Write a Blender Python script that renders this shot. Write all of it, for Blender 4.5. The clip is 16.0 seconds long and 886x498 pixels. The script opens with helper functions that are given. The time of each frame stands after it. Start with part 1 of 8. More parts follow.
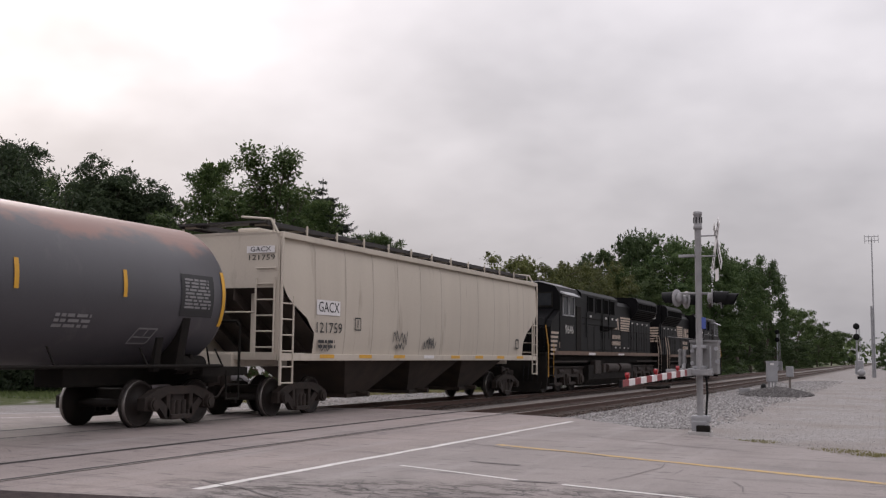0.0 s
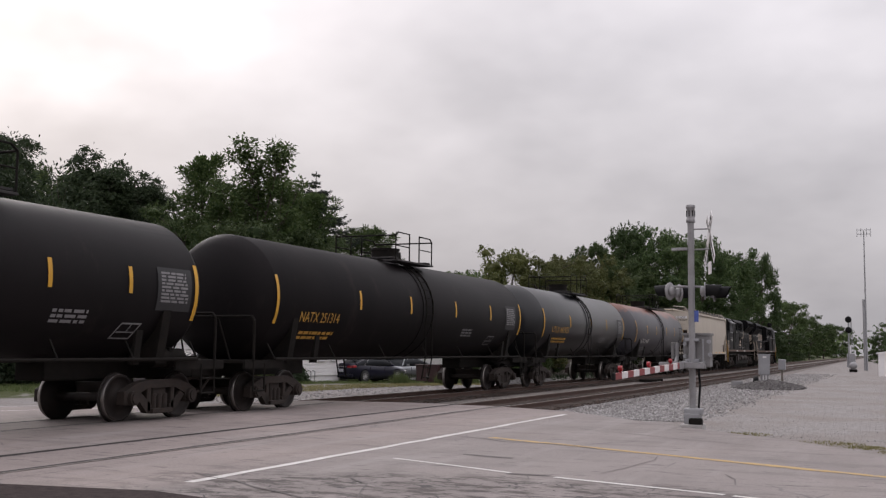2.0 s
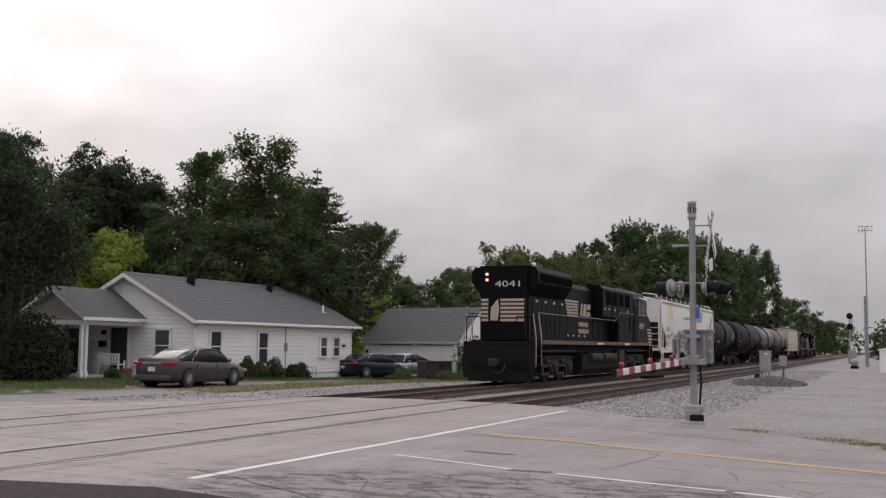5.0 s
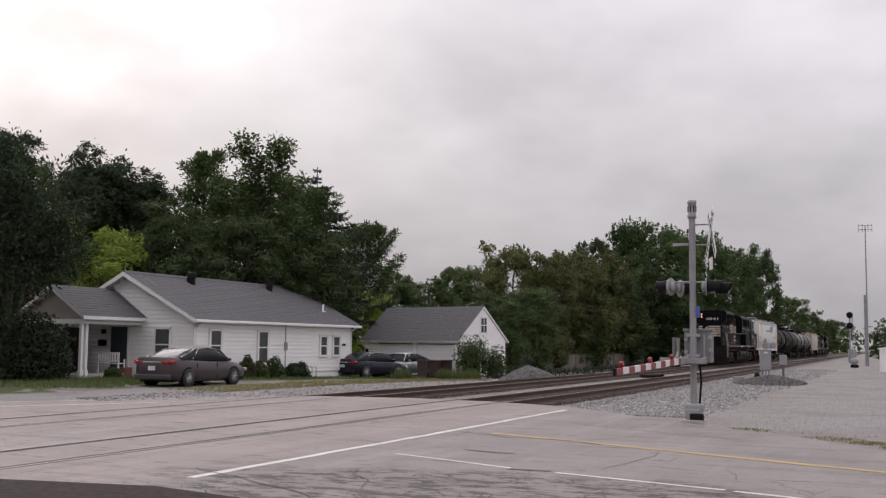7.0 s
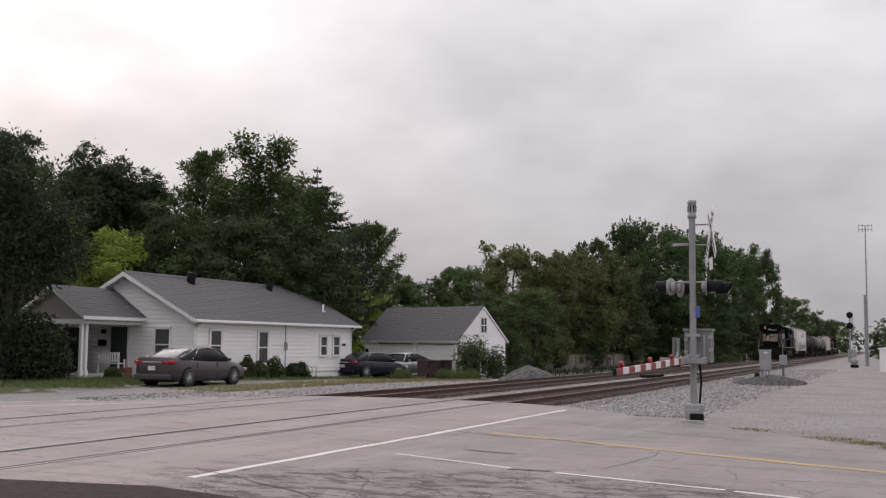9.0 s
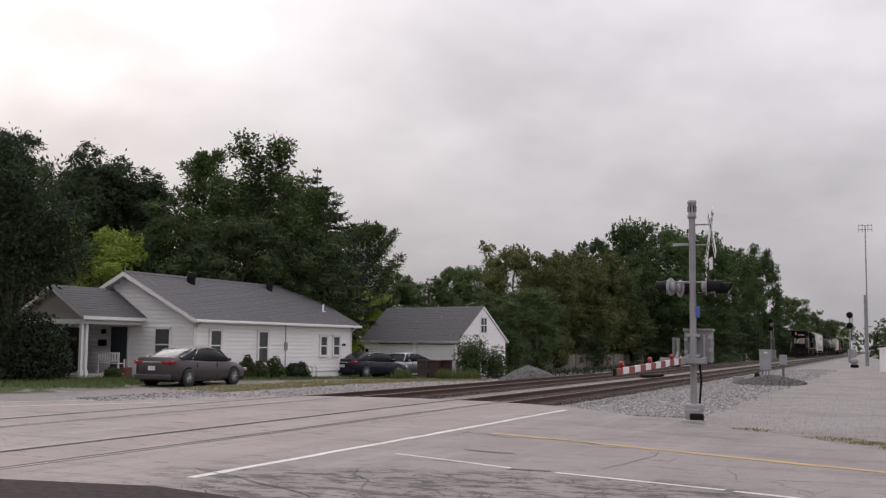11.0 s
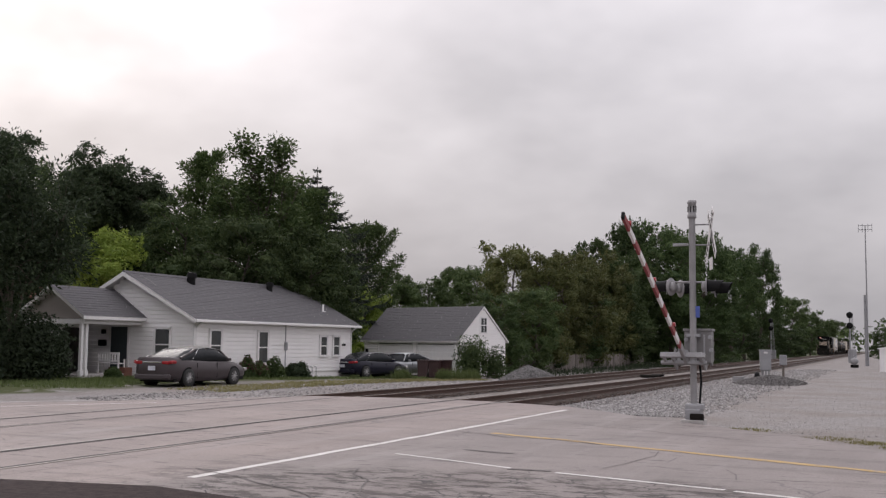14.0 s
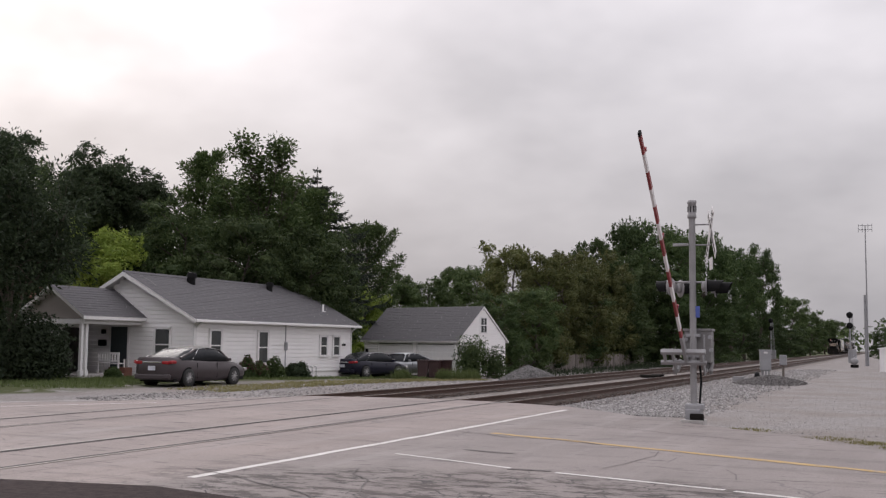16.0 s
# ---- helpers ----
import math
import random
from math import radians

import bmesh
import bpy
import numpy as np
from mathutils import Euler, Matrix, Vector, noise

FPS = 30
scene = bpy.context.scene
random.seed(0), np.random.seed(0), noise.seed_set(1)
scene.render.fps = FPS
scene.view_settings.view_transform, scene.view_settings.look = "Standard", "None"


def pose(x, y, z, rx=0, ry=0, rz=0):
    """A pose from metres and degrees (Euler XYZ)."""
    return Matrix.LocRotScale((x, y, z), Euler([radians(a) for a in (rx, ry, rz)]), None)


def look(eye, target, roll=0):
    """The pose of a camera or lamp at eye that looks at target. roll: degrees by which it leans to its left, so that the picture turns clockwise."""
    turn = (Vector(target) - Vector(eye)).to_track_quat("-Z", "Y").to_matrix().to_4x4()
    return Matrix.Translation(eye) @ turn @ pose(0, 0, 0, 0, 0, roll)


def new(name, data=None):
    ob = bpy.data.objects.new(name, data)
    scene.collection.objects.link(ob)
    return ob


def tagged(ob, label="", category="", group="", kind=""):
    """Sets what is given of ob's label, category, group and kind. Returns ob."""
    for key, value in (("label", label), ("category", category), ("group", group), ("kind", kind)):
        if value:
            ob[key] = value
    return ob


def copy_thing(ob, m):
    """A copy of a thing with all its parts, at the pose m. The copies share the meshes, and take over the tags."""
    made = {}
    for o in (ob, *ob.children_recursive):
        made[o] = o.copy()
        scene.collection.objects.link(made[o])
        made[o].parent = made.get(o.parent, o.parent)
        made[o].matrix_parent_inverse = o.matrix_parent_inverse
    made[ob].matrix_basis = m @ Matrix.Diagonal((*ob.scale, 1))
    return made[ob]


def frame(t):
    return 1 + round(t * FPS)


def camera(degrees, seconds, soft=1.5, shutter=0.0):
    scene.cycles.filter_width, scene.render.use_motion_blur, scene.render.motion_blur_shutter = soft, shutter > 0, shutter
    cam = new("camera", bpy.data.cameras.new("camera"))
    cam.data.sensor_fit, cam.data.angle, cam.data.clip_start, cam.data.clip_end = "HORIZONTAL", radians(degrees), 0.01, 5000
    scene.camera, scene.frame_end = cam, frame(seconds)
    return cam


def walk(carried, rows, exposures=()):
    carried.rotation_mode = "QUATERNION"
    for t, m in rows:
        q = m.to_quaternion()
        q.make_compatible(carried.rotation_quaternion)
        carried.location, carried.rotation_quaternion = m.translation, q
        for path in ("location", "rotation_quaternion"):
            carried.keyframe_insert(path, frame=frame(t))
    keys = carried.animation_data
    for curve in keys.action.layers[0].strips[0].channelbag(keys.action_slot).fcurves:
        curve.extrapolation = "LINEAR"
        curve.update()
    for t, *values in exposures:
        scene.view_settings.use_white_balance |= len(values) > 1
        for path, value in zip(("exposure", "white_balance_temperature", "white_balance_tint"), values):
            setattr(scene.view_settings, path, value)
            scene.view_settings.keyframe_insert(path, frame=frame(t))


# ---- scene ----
# ---- camera: stands on a tripod beside the road, settles in the first seconds ----
EYE = (0.0, 0.0, 1.4735)
PAN, TILT, ROLL = 23.5265, 5.0747, 0.5974
LENS = 45.22


def aim(dx, dy):
    """The camera's pose, turned a little from its resting aim (in thousandths of the picture's width)."""
    k = 1.568 * math.degrees(1 / 1882.4)
    p, q = radians(PAN + dx * k), radians(TILT + dy * k)
    way = Vector((-math.sin(p) * math.cos(q), math.cos(p) * math.cos(q), math.sin(q)))
    return look(EYE, Vector(EYE) + 100 * way, ROLL)


cam = camera(LENS, 16.0, soft=1.3)
SETTLE = [(0.0, 6.4, 12.7), (0.5, 3.2, 10.8), (1.0, 0.0, 8.9), (1.5, -1.3, 7.0), (2.0, -1.3, 5.0), (2.5, -1.3, 4.1),
          (3.0, -1.0, 3.1), (3.5, 0.0, 2.6), (4.0, 0.0, 2.1), (5.2, 0.0, 0.9), (6.5, 0.0, 0.0), (11.0, 0.0, 0.0), (16.0, 0.0, 0.0)]
walk(cam, [(t, aim(a, b)) for t, a, b in SETTLE], ((0.0, 0.06, 6540, 14.2), (16.0, 0.06, 6540, 14.2)))

# ---- world: overcast sky, the sun behind thin cloud ahead on the left ----
SUN_AZ, SUN_EL = 50.0, 27.0      # degrees left of the track's direction, above the horizon


def sun_way():
    a, e = radians(SUN_AZ), radians(SUN_EL)
    return Vector((-math.sin(a) * math.cos(e), math.cos(a) * math.cos(e), math.sin(e)))


def make_world():
    w = bpy.data.worlds.new("overcast")
    scene.world = w
    w.use_nodes = True
    nt = w.node_tree
    nt.nodes.clear()
    N, L = nt.nodes.new, nt.links.new
    out, bg = N("ShaderNodeOutputWorld"), N("ShaderNodeBackground")
    sky = N("ShaderNodeTexSky")
    sky.sky_type, sky.sun_disc = "NISHITA", False
    sky.sun_elevation, sky.sun_rotation = radians(SUN_EL), radians(-SUN_AZ)
    sky.air_density, sky.dust_density = 1.5, 4.0
    sc = N("ShaderNodeVectorMath")
    sc.operation = "SCALE"
    sc.inputs[3].default_value = 0.05
    L(sky.outputs[0], sc.inputs[0])
    tc = N("ShaderNodeTexCoord")
    # stretch the clouds flat towards the horizon: project the way up onto a plane
    sep = N("ShaderNodeSeparateXYZ")
    L(tc.outputs["Generated"], sep.inputs[0])
    zz = N("ShaderNodeMath")
    zz.operation = "MAXIMUM"
    zz.inputs[1].default_value = 0.0
    L(sep.outputs[2], zz.inputs[0])
    za = N("ShaderNodeMath")
    za.inputs[1].default_value = 0.42
    L(zz.outputs[0], za.inputs[0])
    dv = N("ShaderNodeVectorMath")
    dv.operation = "DIVIDE"
    cz = N("ShaderNodeCombineXYZ")
    for i in range(3):
        L(za.outputs[0], cz.inputs[i])
    L(tc.outputs["Generated"], dv.inputs[0])
    L(cz.outputs[0], dv.inputs[1])
    mp = N("ShaderNodeMapping")
    mp.inputs["Location"].default_value = (0.35, 0.1, 0.0)
    L(dv.outputs[0], mp.inputs[0])
    n1, n2 = N("ShaderNodeTexNoise"), N("ShaderNodeTexNoise")
    for n, s, d in ((n1, 2.1, 4.0), (n2, 6.5, 6.0)):
        n.inputs["Scale"].default_value, n.inputs["Detail"].default_value = s, d
        n.inputs["Roughness"].default_value = 0.5
        L(mp.outputs[0], n.inputs["Vector"])
    mixn = N("ShaderNodeMath")
    mixn.operation = "MULTIPLY_ADD"
    mixn.inputs[1].default_value = 0.22
    L(n2.outputs[0], mixn.inputs[0])
    L(n1.outputs[0], mixn.inputs[2])
    ramp = N("ShaderNodeValToRGB")
    ramp.color_ramp.elements[0].position, ramp.color_ramp.elements[0].color = 0.44, (0.51, 0.505, 0.53, 1)
    ramp.color_ramp.elements[1].position, ramp.color_ramp.elements[1].color = 0.80, (0.75, 0.737, 0.761, 1)
    L(mixn.outputs[0], ramp.inputs[0])
    # the cloud is thin and bright round the sun
    dot = N("ShaderNodeVectorMath")
    dot.operation = "DOT_PRODUCT"
    dot.inputs[1].default_value = sun_way()
    L(tc.outputs["Generated"], dot.inputs[0])
    wob = N("ShaderNodeMath")
    wob.operation = "MULTIPLY_ADD"
    wob.inputs[1].default_value = 0.10
    L(n1.outputs[0], wob.inputs[0])
    L(dot.outputs["Value"], wob.inputs[2])
    glow = N("ShaderNodeMapRange")
    glow.interpolation_type = "SMOOTHSTEP"
    glow.inputs[1].default_value, glow.inputs[2].default_value = 1.0, 1.095
    glow.inputs[3].default_value, glow.inputs[4].default_value = 0.0, 0.55
    L(wob.outputs[0], glow.inputs[0])
    add = N("ShaderNodeMixRGB")
    add.blend_type = "ADD"
    add.inputs[0].default_value = 1.0
    L(ramp.outputs[0], add.inputs[1])
    L(glow.outputs[0], add.inputs[2])
    mx = N("ShaderNodeMixRGB")
    mx.inputs[0].default_value = 0.92
    L(sc.outputs[0], mx.inputs[1])
    L(add.outputs[0], mx.inputs[2])
    # an overcast sky is brighter overhead than at the horizon
    up = N("ShaderNodeMath")
    up.operation = "MULTIPLY_ADD"
    up.inputs[1].default_value, up.inputs[2].default_value = 2.1, 0.66
    L(zz.outputs[0], up.inputs[0])
    gain = N("ShaderNodeVectorMath")
    gain.operation = "SCALE"
    L(mx.outputs[0], gain.inputs[0])
    L(up.outputs[0], gain.inputs[3])
    L(gain.outputs[0], bg.inputs[0])
    bg.inputs[1].default_value = 1.0
    L(bg.outputs[0], out.inputs[0])


make_world()
sun_data = bpy.data.lights.new("sun", "SUN")
sun_data.energy, sun_data.angle, sun_data.color = 0.6, radians(25), (1.0, 0.97, 0.93)
sun = new("sun", sun_data)
sun.matrix_world = look(sun_way() * 200, (0, 0, 0))


# ---- materials ----
def nodes_of(name):
    m = bpy.data.materials.new(name)
    m.use_nodes = True
    nt = m.node_tree
    return m, nt, nt.nodes["Principled BSDF"]


def mat(name, c1, c2=None, scale=6.0, rough=0.6, metal=0.0, bump=0.0, fine=60.0, stain=None, stain_amount=0.5,
        stain_scale=1.2, island=0.0, stretch=(1, 1, 1), spec=0.5, rand=0.0, alpha=1.0):
    """A painted, stained or worn surface: two colours mixed by noise at two scales, patches of a stain, relief."""
    m, nt, b = nodes_of(name)
    N, L = nt.nodes.new, nt.links.new
    b.inputs["Roughness"].default_value, b.inputs["Metallic"].default_value = rough, metal
    b.inputs["Specular IOR Level"].default_value = spec
    tc, mp = N("ShaderNodeTexCoord"), N("ShaderNodeMapping")
    mp.inputs["Scale"].default_value = stretch
    L(tc.outputs["Object"], mp.inputs[0])
    big, small = N("ShaderNodeTexNoise"), N("ShaderNodeTexNoise")
    for n, s in ((big, scale), (small, fine)):
        n.inputs["Scale"].default_value, n.inputs["Detail"].default_value = s, 5.0
        L(mp.outputs[0], n.inputs["Vector"])
    mixf = N("ShaderNodeMath")
    mixf.operation = "MULTIPLY_ADD"
    mixf.inputs[1].default_value = 0.45
    sub = N("ShaderNodeMath")
    sub.operation = "MULTIPLY"
    sub.inputs[1].default_value = 0.6
    L(big.outputs[0], sub.inputs[0])
    L(small.outputs[0], mixf.inputs[0])
    L(sub.outputs[0], mixf.inputs[2])
    mr = N("ShaderNodeMapRange")
    mr.inputs[1].default_value, mr.inputs[2].default_value = 0.36, 0.68
    L(mixf.outputs[0], mr.inputs[0])
    mix = N("ShaderNodeMixRGB")
    c2 = c2 or tuple(v * 0.75 for v in c1)
    mix.inputs[1].default_value, mix.inputs[2].default_value = (*c1, 1), (*c2, 1)
    L(mr.outputs[0], mix.inputs[0])
    last = mix.outputs[0]
    if stain:
        sn = N("ShaderNodeTexNoise")
        sn.inputs["Scale"].default_value, sn.inputs["Detail"].default_value = stain_scale, 8.0
        sn.inputs["Roughness"].default_value = 0.65
        L(mp.outputs[0], sn.inputs["Vector"])
        sr = N("ShaderNodeMapRange")
        sr.inputs[1].default_value, sr.inputs[2].default_value = 0.68 - 0.25 * stain_amount, 0.80 - 0.2 * stain_amount
        L(sn.outputs[0], sr.inputs[0])
        sm = N("ShaderNodeMixRGB")
        sm.inputs[2].default_value = (*stain, 1)
        L(sr.outputs[0], sm.inputs[0])
        L(last, sm.inputs[1])
        last = sm.outputs[0]
    if island or rand:
        src = N("ShaderNodeNewGeometry") if island else N("ShaderNodeObjectInfo")
        hs = N("ShaderNodeHueSaturation")
        vr = N("ShaderNodeMapRange")
        amt = island or rand
        vr.inputs[3].default_value, vr.inputs[4].default_value = 1 - amt, 1 + amt
        L(src.outputs["Random Per Island" if island else "Random"], vr.inputs[0])
        L(vr.outputs[0], hs.inputs["Value"])
        L(last, hs.inputs["Color"])
        last = hs.outputs[0]
    L(last, b.inputs["Base Color"])
    if bump:
        bp = N("ShaderNodeBump")
        bp.inputs["Strength"].default_value, bp.inputs["Distance"].default_value = bump, 0.02
        L(small.outputs[0], bp.inputs["Height"])
        L(bp.outputs[0], b.inputs["Normal"])
    return m


def glow_mat(name, c, strength):
    m, nt, b = nodes_of(name)
    b.inputs["Base Color"].default_value = (*c, 1)
    b.inputs["Emission Color"].default_value = (*c, 1)
    b.inputs["Emission Strength"].default_value = strength
    return m


def leaf_mat(name, c1, c2):
    m, nt, b = nodes_of(name)
    N, L = nt.nodes.new, nt.links.new
    g, mix = N("ShaderNodeNewGeometry"), N("ShaderNodeMixRGB")
    mix.inputs[1].default_value, mix.inputs[2].default_value = (*c1, 1), (*c2, 1)
    L(g.outputs["Random Per Island"], mix.inputs[0])
    oi, hs, vr = N("ShaderNodeObjectInfo"), N("ShaderNodeHueSaturation"), N("ShaderNodeMapRange")
    vr.inputs[3].default_value, vr.inputs[4].default_value = 0.75, 1.25
    L(oi.outputs["Random"], vr.inputs[0])
    L(vr.outputs[0], hs.inputs["Value"])
    L(mix.outputs[0], hs.inputs["Color"])
    L(hs.outputs[0], b.inputs["Base Color"])
    b.inputs["Roughness"].default_value = 0.65
    b.inputs["Specular IOR Level"].default_value = 0.3
    tr, ms = N("ShaderNodeBsdfTranslucent"), N("ShaderNodeMixShader")
    L(hs.outputs[0], tr.inputs[0])
    ms.inputs[0].default_value = 0.3
    out = nt.nodes["Material Output"]
    L(b.outputs[0], ms.inputs[1])
    L(tr.outputs[0], ms.inputs[2])
    L(ms.outputs[0], out.inputs[0])
    return m


M = {
    "rail": mat("rail_steel", (0.095, 0.052, 0.038), (0.055, 0.031, 0.024), rough=0.8, metal=0.0, bump=0.2),
    "rail_top": mat("polished_rail", (0.26, 0.23, 0.215), (0.17, 0.145, 0.13), rough=0.5, metal=0.5),
    "tie": mat("tie_wood", (0.058, 0.04, 0.031), (0.032, 0.023, 0.019), scale=3, rough=0.9, bump=0.5, stretch=(1, 6, 1), rand=0.35),
    "black": mat("black_paint", (0.0032, 0.0032, 0.004), (0.006, 0.0056, 0.006), scale=1.5, rough=0.5, stain=(0.010, 0.0085, 0.008), stain_amount=0.35, stretch=(1, 1, 0.35), spec=0.07),
    "black_flat": mat("black_grime", (0.008, 0.0075, 0.007), (0.016, 0.013, 0.011), scale=4, rough=0.8, bump=0.3, spec=0.12),
    "truck": mat("truck_rust", (0.032, 0.02, 0.015), (0.015, 0.011, 0.009), scale=5, rough=0.85, bump=0.4),
    "wheel": mat("wheel_steel", (0.022, 0.014, 0.011), (0.011, 0.008, 0.007), scale=4, rough=0.7, metal=0.2),
    "wheel_rim": mat("wheel_tread", (0.35, 0.33, 0.31), (0.2, 0.18, 0.17), rough=0.35, metal=0.8),
    "tank_grey": mat("tank_grey_paint", (0.060, 0.058, 0.066), (0.045, 0.043, 0.05), scale=0.9, rough=0.42, stain=(0.085, 0.08, 0.084), stain_amount=0.4, stretch=(1, 1, 0.4)),
    "tank_black": mat("tank_black_paint", (0.010, 0.010, 0.012), (0.007, 0.007, 0.008), scale=1.0, rough=0.33, stain=(0.018, 0.017, 0.019), stain_amount=0.45, stretch=(1, 1, 0.4), spec=0.5),
    "tank_brown": mat("tank_sooty_paint", (0.011, 0.009, 0.0095), (0.007, 0.006, 0.0065), scale=1.0, rough=0.55, stain=(0.02, 0.016, 0.015), stain_amount=0.4, stretch=(1, 1, 0.4), spec=0.08),
    "tank_rust": mat("tank_top_rust", (0.17, 0.075, 0.05), (0.13, 0.10, 0.10), scale=1.2, rough=0.8),
    "hopper_tan": mat("hopper_tan_paint", (0.50, 0.445, 0.375), (0.43, 0.38, 0.32), scale=0.7, rough=0.65, stain=(0.33, 0.28, 0.23), stain_amount=0.4, stretch=(1, 1.5, 0.25)),
    "hopper_white": mat("hopper_white_paint", (0.70, 0.67, 0.635), (0.62, 0.59, 0.56), scale=0.8, rough=0.55, stain=(0.48, 0.42, 0.34), stain_amount=0.22, stretch=(1, 1.5, 0.3)),
    # brown grime, darkened to include the shade below the car body
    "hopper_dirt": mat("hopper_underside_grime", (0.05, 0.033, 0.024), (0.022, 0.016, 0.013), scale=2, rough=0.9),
    # dark brown paints in the shade of the open car ends
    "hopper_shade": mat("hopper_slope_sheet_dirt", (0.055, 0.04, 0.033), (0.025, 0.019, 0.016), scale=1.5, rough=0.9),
    "grate": mat("running_board_steel", (0.05, 0.045, 0.045), (0.03, 0.028, 0.028), rough=0.7, metal=0.4),
    "yellow": mat("reflective_yellow", (0.62, 0.33, 0.02), (0.5, 0.26, 0.02), rough=0.5),
    "paint_white": mat("white_lettering", (0.62, 0.60, 0.57), (0.5, 0.48, 0.45), rough=0.6),
    "paint_grey": mat("faded_lettering", (0.22, 0.215, 0.22), (0.17, 0.165, 0.17), rough=0.6),
    "paint_black": mat("black_lettering", (0.02, 0.02, 0.022), rough=0.6),
    "paint_yellow": mat("yellow_lettering", (0.50, 0.27, 0.035), (0.4, 0.21, 0.03), rough=0.6),
    "paint_tan": mat("tan_lettering", (0.45, 0.36, 0.29), (0.38, 0.30, 0.24), rough=0.6),
    "case_grey": mat("case_grey_paint", (0.20, 0.195, 0.195), (0.135, 0.13, 0.13), scale=5, rough=0.65, stain=(0.10, 0.085, 0.075), stain_amount=0.4),
    "seam_tan": mat("tan_seam", (0.40, 0.355, 0.30), (0.34, 0.30, 0.25), rough=0.7),
    "seam_white": mat("white_seam", (0.58, 0.54, 0.50), (0.50, 0.46, 0.42), rough=0.7),
    "sill_stripe": mat("sill_stripe_paint", (0.17, 0.105, 0.07), (0.07, 0.045, 0.034), scale=3, rough=0.7),
    "blue": mat("blue_band_paint", (0.20, 0.28, 0.40), (0.26, 0.33, 0.42), rough=0.55),
    "graf_blue": mat("graffiti_blue", (0.10, 0.15, 0.29), (0.17, 0.22, 0.33), rough=0.55),
    "graf_tan": mat("graffiti_tan", (0.50, 0.36, 0.22), (0.56, 0.45, 0.33), rough=0.55),
    "graf_black": mat("graffiti_black", (0.03, 0.03, 0.033), (0.08, 0.075, 0.07), rough=0.55),
    "glass_dark": mat("dark_glazing", (0.02, 0.022, 0.025), (0.03, 0.032, 0.035), rough=0.22, spec=0.06),
    "red_lamp": glow_mat("red_marker", (1.0, 0.12, 0.10), 6.0),
    "white_lamp": glow_mat("white_lens", (1.0, 0.42, 0.36), 1.6),
    "galv": mat("galvanised_steel", (0.33, 0.33, 0.34), (0.25, 0.25, 0.265), scale=3, rough=0.5, metal=0.4, stain=(0.25, 0.21, 0.18), stain_amount=0.25),
    "alu": mat("aluminium_paint", (0.30, 0.295, 0.30), (0.21, 0.205, 0.21), scale=4, rough=0.6, metal=0.2, stain=(0.3, 0.27, 0.25), stain_amount=0.3),
    "red": mat("red_reflective", (0.24, 0.03, 0.035), (0.18, 0.03, 0.03), rough=0.6),
    "gate_white": mat("gate_white", (0.68, 0.66, 0.66), (0.58, 0.56, 0.56), rough=0.5),
    "void": mat("dark_screen", (0.0016, 0.0016, 0.0018), (0.003, 0.0028, 0.0028), rough=0.9, spec=0.02),
    "hood_black": mat("lamp_hood_black", (0.008, 0.008, 0.009), (0.013, 0.013, 0.013), rough=0.6, spec=0.1),
    "sign_blue": mat("blue_sign", (0.06, 0.10, 0.34), (0.05, 0.08, 0.28), rough=0.5),
    "concrete": mat("concrete", (0.44, 0.42, 0.41), (0.33, 0.31, 0.30), scale=3, rough=0.9, bump=0.3),
    "line_white": mat("road_paint_white", (0.62, 0.60, 0.58), (0.46, 0.44, 0.42), scale=5, rough=0.7, stain=(0.2, 0.18, 0.175), stain_amount=0.35, stain_scale=7),
    "line_yellow": mat("road_paint_yellow", (0.42, 0.27, 0.09), (0.34, 0.24, 0.11), scale=5, rough=0.7, stain=(0.21, 0.185, 0.175), stain_amount=0.55, stain_scale=5),
    "tar": mat("bitumen", (0.075, 0.066, 0.065), (0.14, 0.125, 0.12), rough=0.85),
    "groove": mat("flangeway_rubber", (0.02, 0.016, 0.016), (0.03, 0.025, 0.025), rough=0.9),
    "siding": mat("white_vinyl_siding", (0.88, 0.86, 0.86), (0.84, 0.82, 0.82), scale=1.5, rough=0.55, stain=(0.56, 0.54, 0.53), stain_amount=0.15),
    "trim": mat("white_trim", (0.80, 0.785, 0.785), (0.72, 0.70, 0.70), rough=0.5),
    "shingle": mat("grey_shingles", (0.115, 0.11, 0.115), (0.075, 0.072, 0.078), scale=9, rough=0.95, bump=0.4, stretch=(1, 1, 1)),
    "door_teal": mat("dark_door", (0.02, 0.028, 0.032), (0.03, 0.04, 0.042), rough=0.4),
    "brick_red": mat("brick_red", (0.22, 0.09, 0.065), (0.16, 0.07, 0.055), scale=5, rough=0.9),
    "bark": mat("bark", (0.10, 0.08, 0.065), (0.055, 0.045, 0.038), scale=4, rough=0.95, bump=0.6, stretch=(1, 1, 0.3)),
    "bark_pale": mat("bare_branch", (0.36, 0.32, 0.30), (0.26, 0.23, 0.21), scale=4, rough=0.95),
    "leaf_under": leaf_mat("leaf_under", (0.034, 0.06, 0.021), (0.068, 0.10, 0.033)),
    "leaf_dark": leaf_mat("leaf_dark", (0.022, 0.036, 0.019), (0.046, 0.066, 0.030)),
    "leaf_mid": leaf_mat("leaf_mid", (0.038, 0.066, 0.022), (0.088, 0.120, 0.042)),
    "leaf_frond": leaf_mat("leaf_frond", (0.028, 0.046, 0.022), (0.062, 0.085, 0.040)),
    "leaf_wood": leaf_mat("leaf_wood", (0.036, 0.066, 0.022), (0.085, 0.125, 0.042)),
    "leaf_light": leaf_mat("leaf_light", (0.13, 0.19, 0.03), (0.25, 0.31, 0.06)),
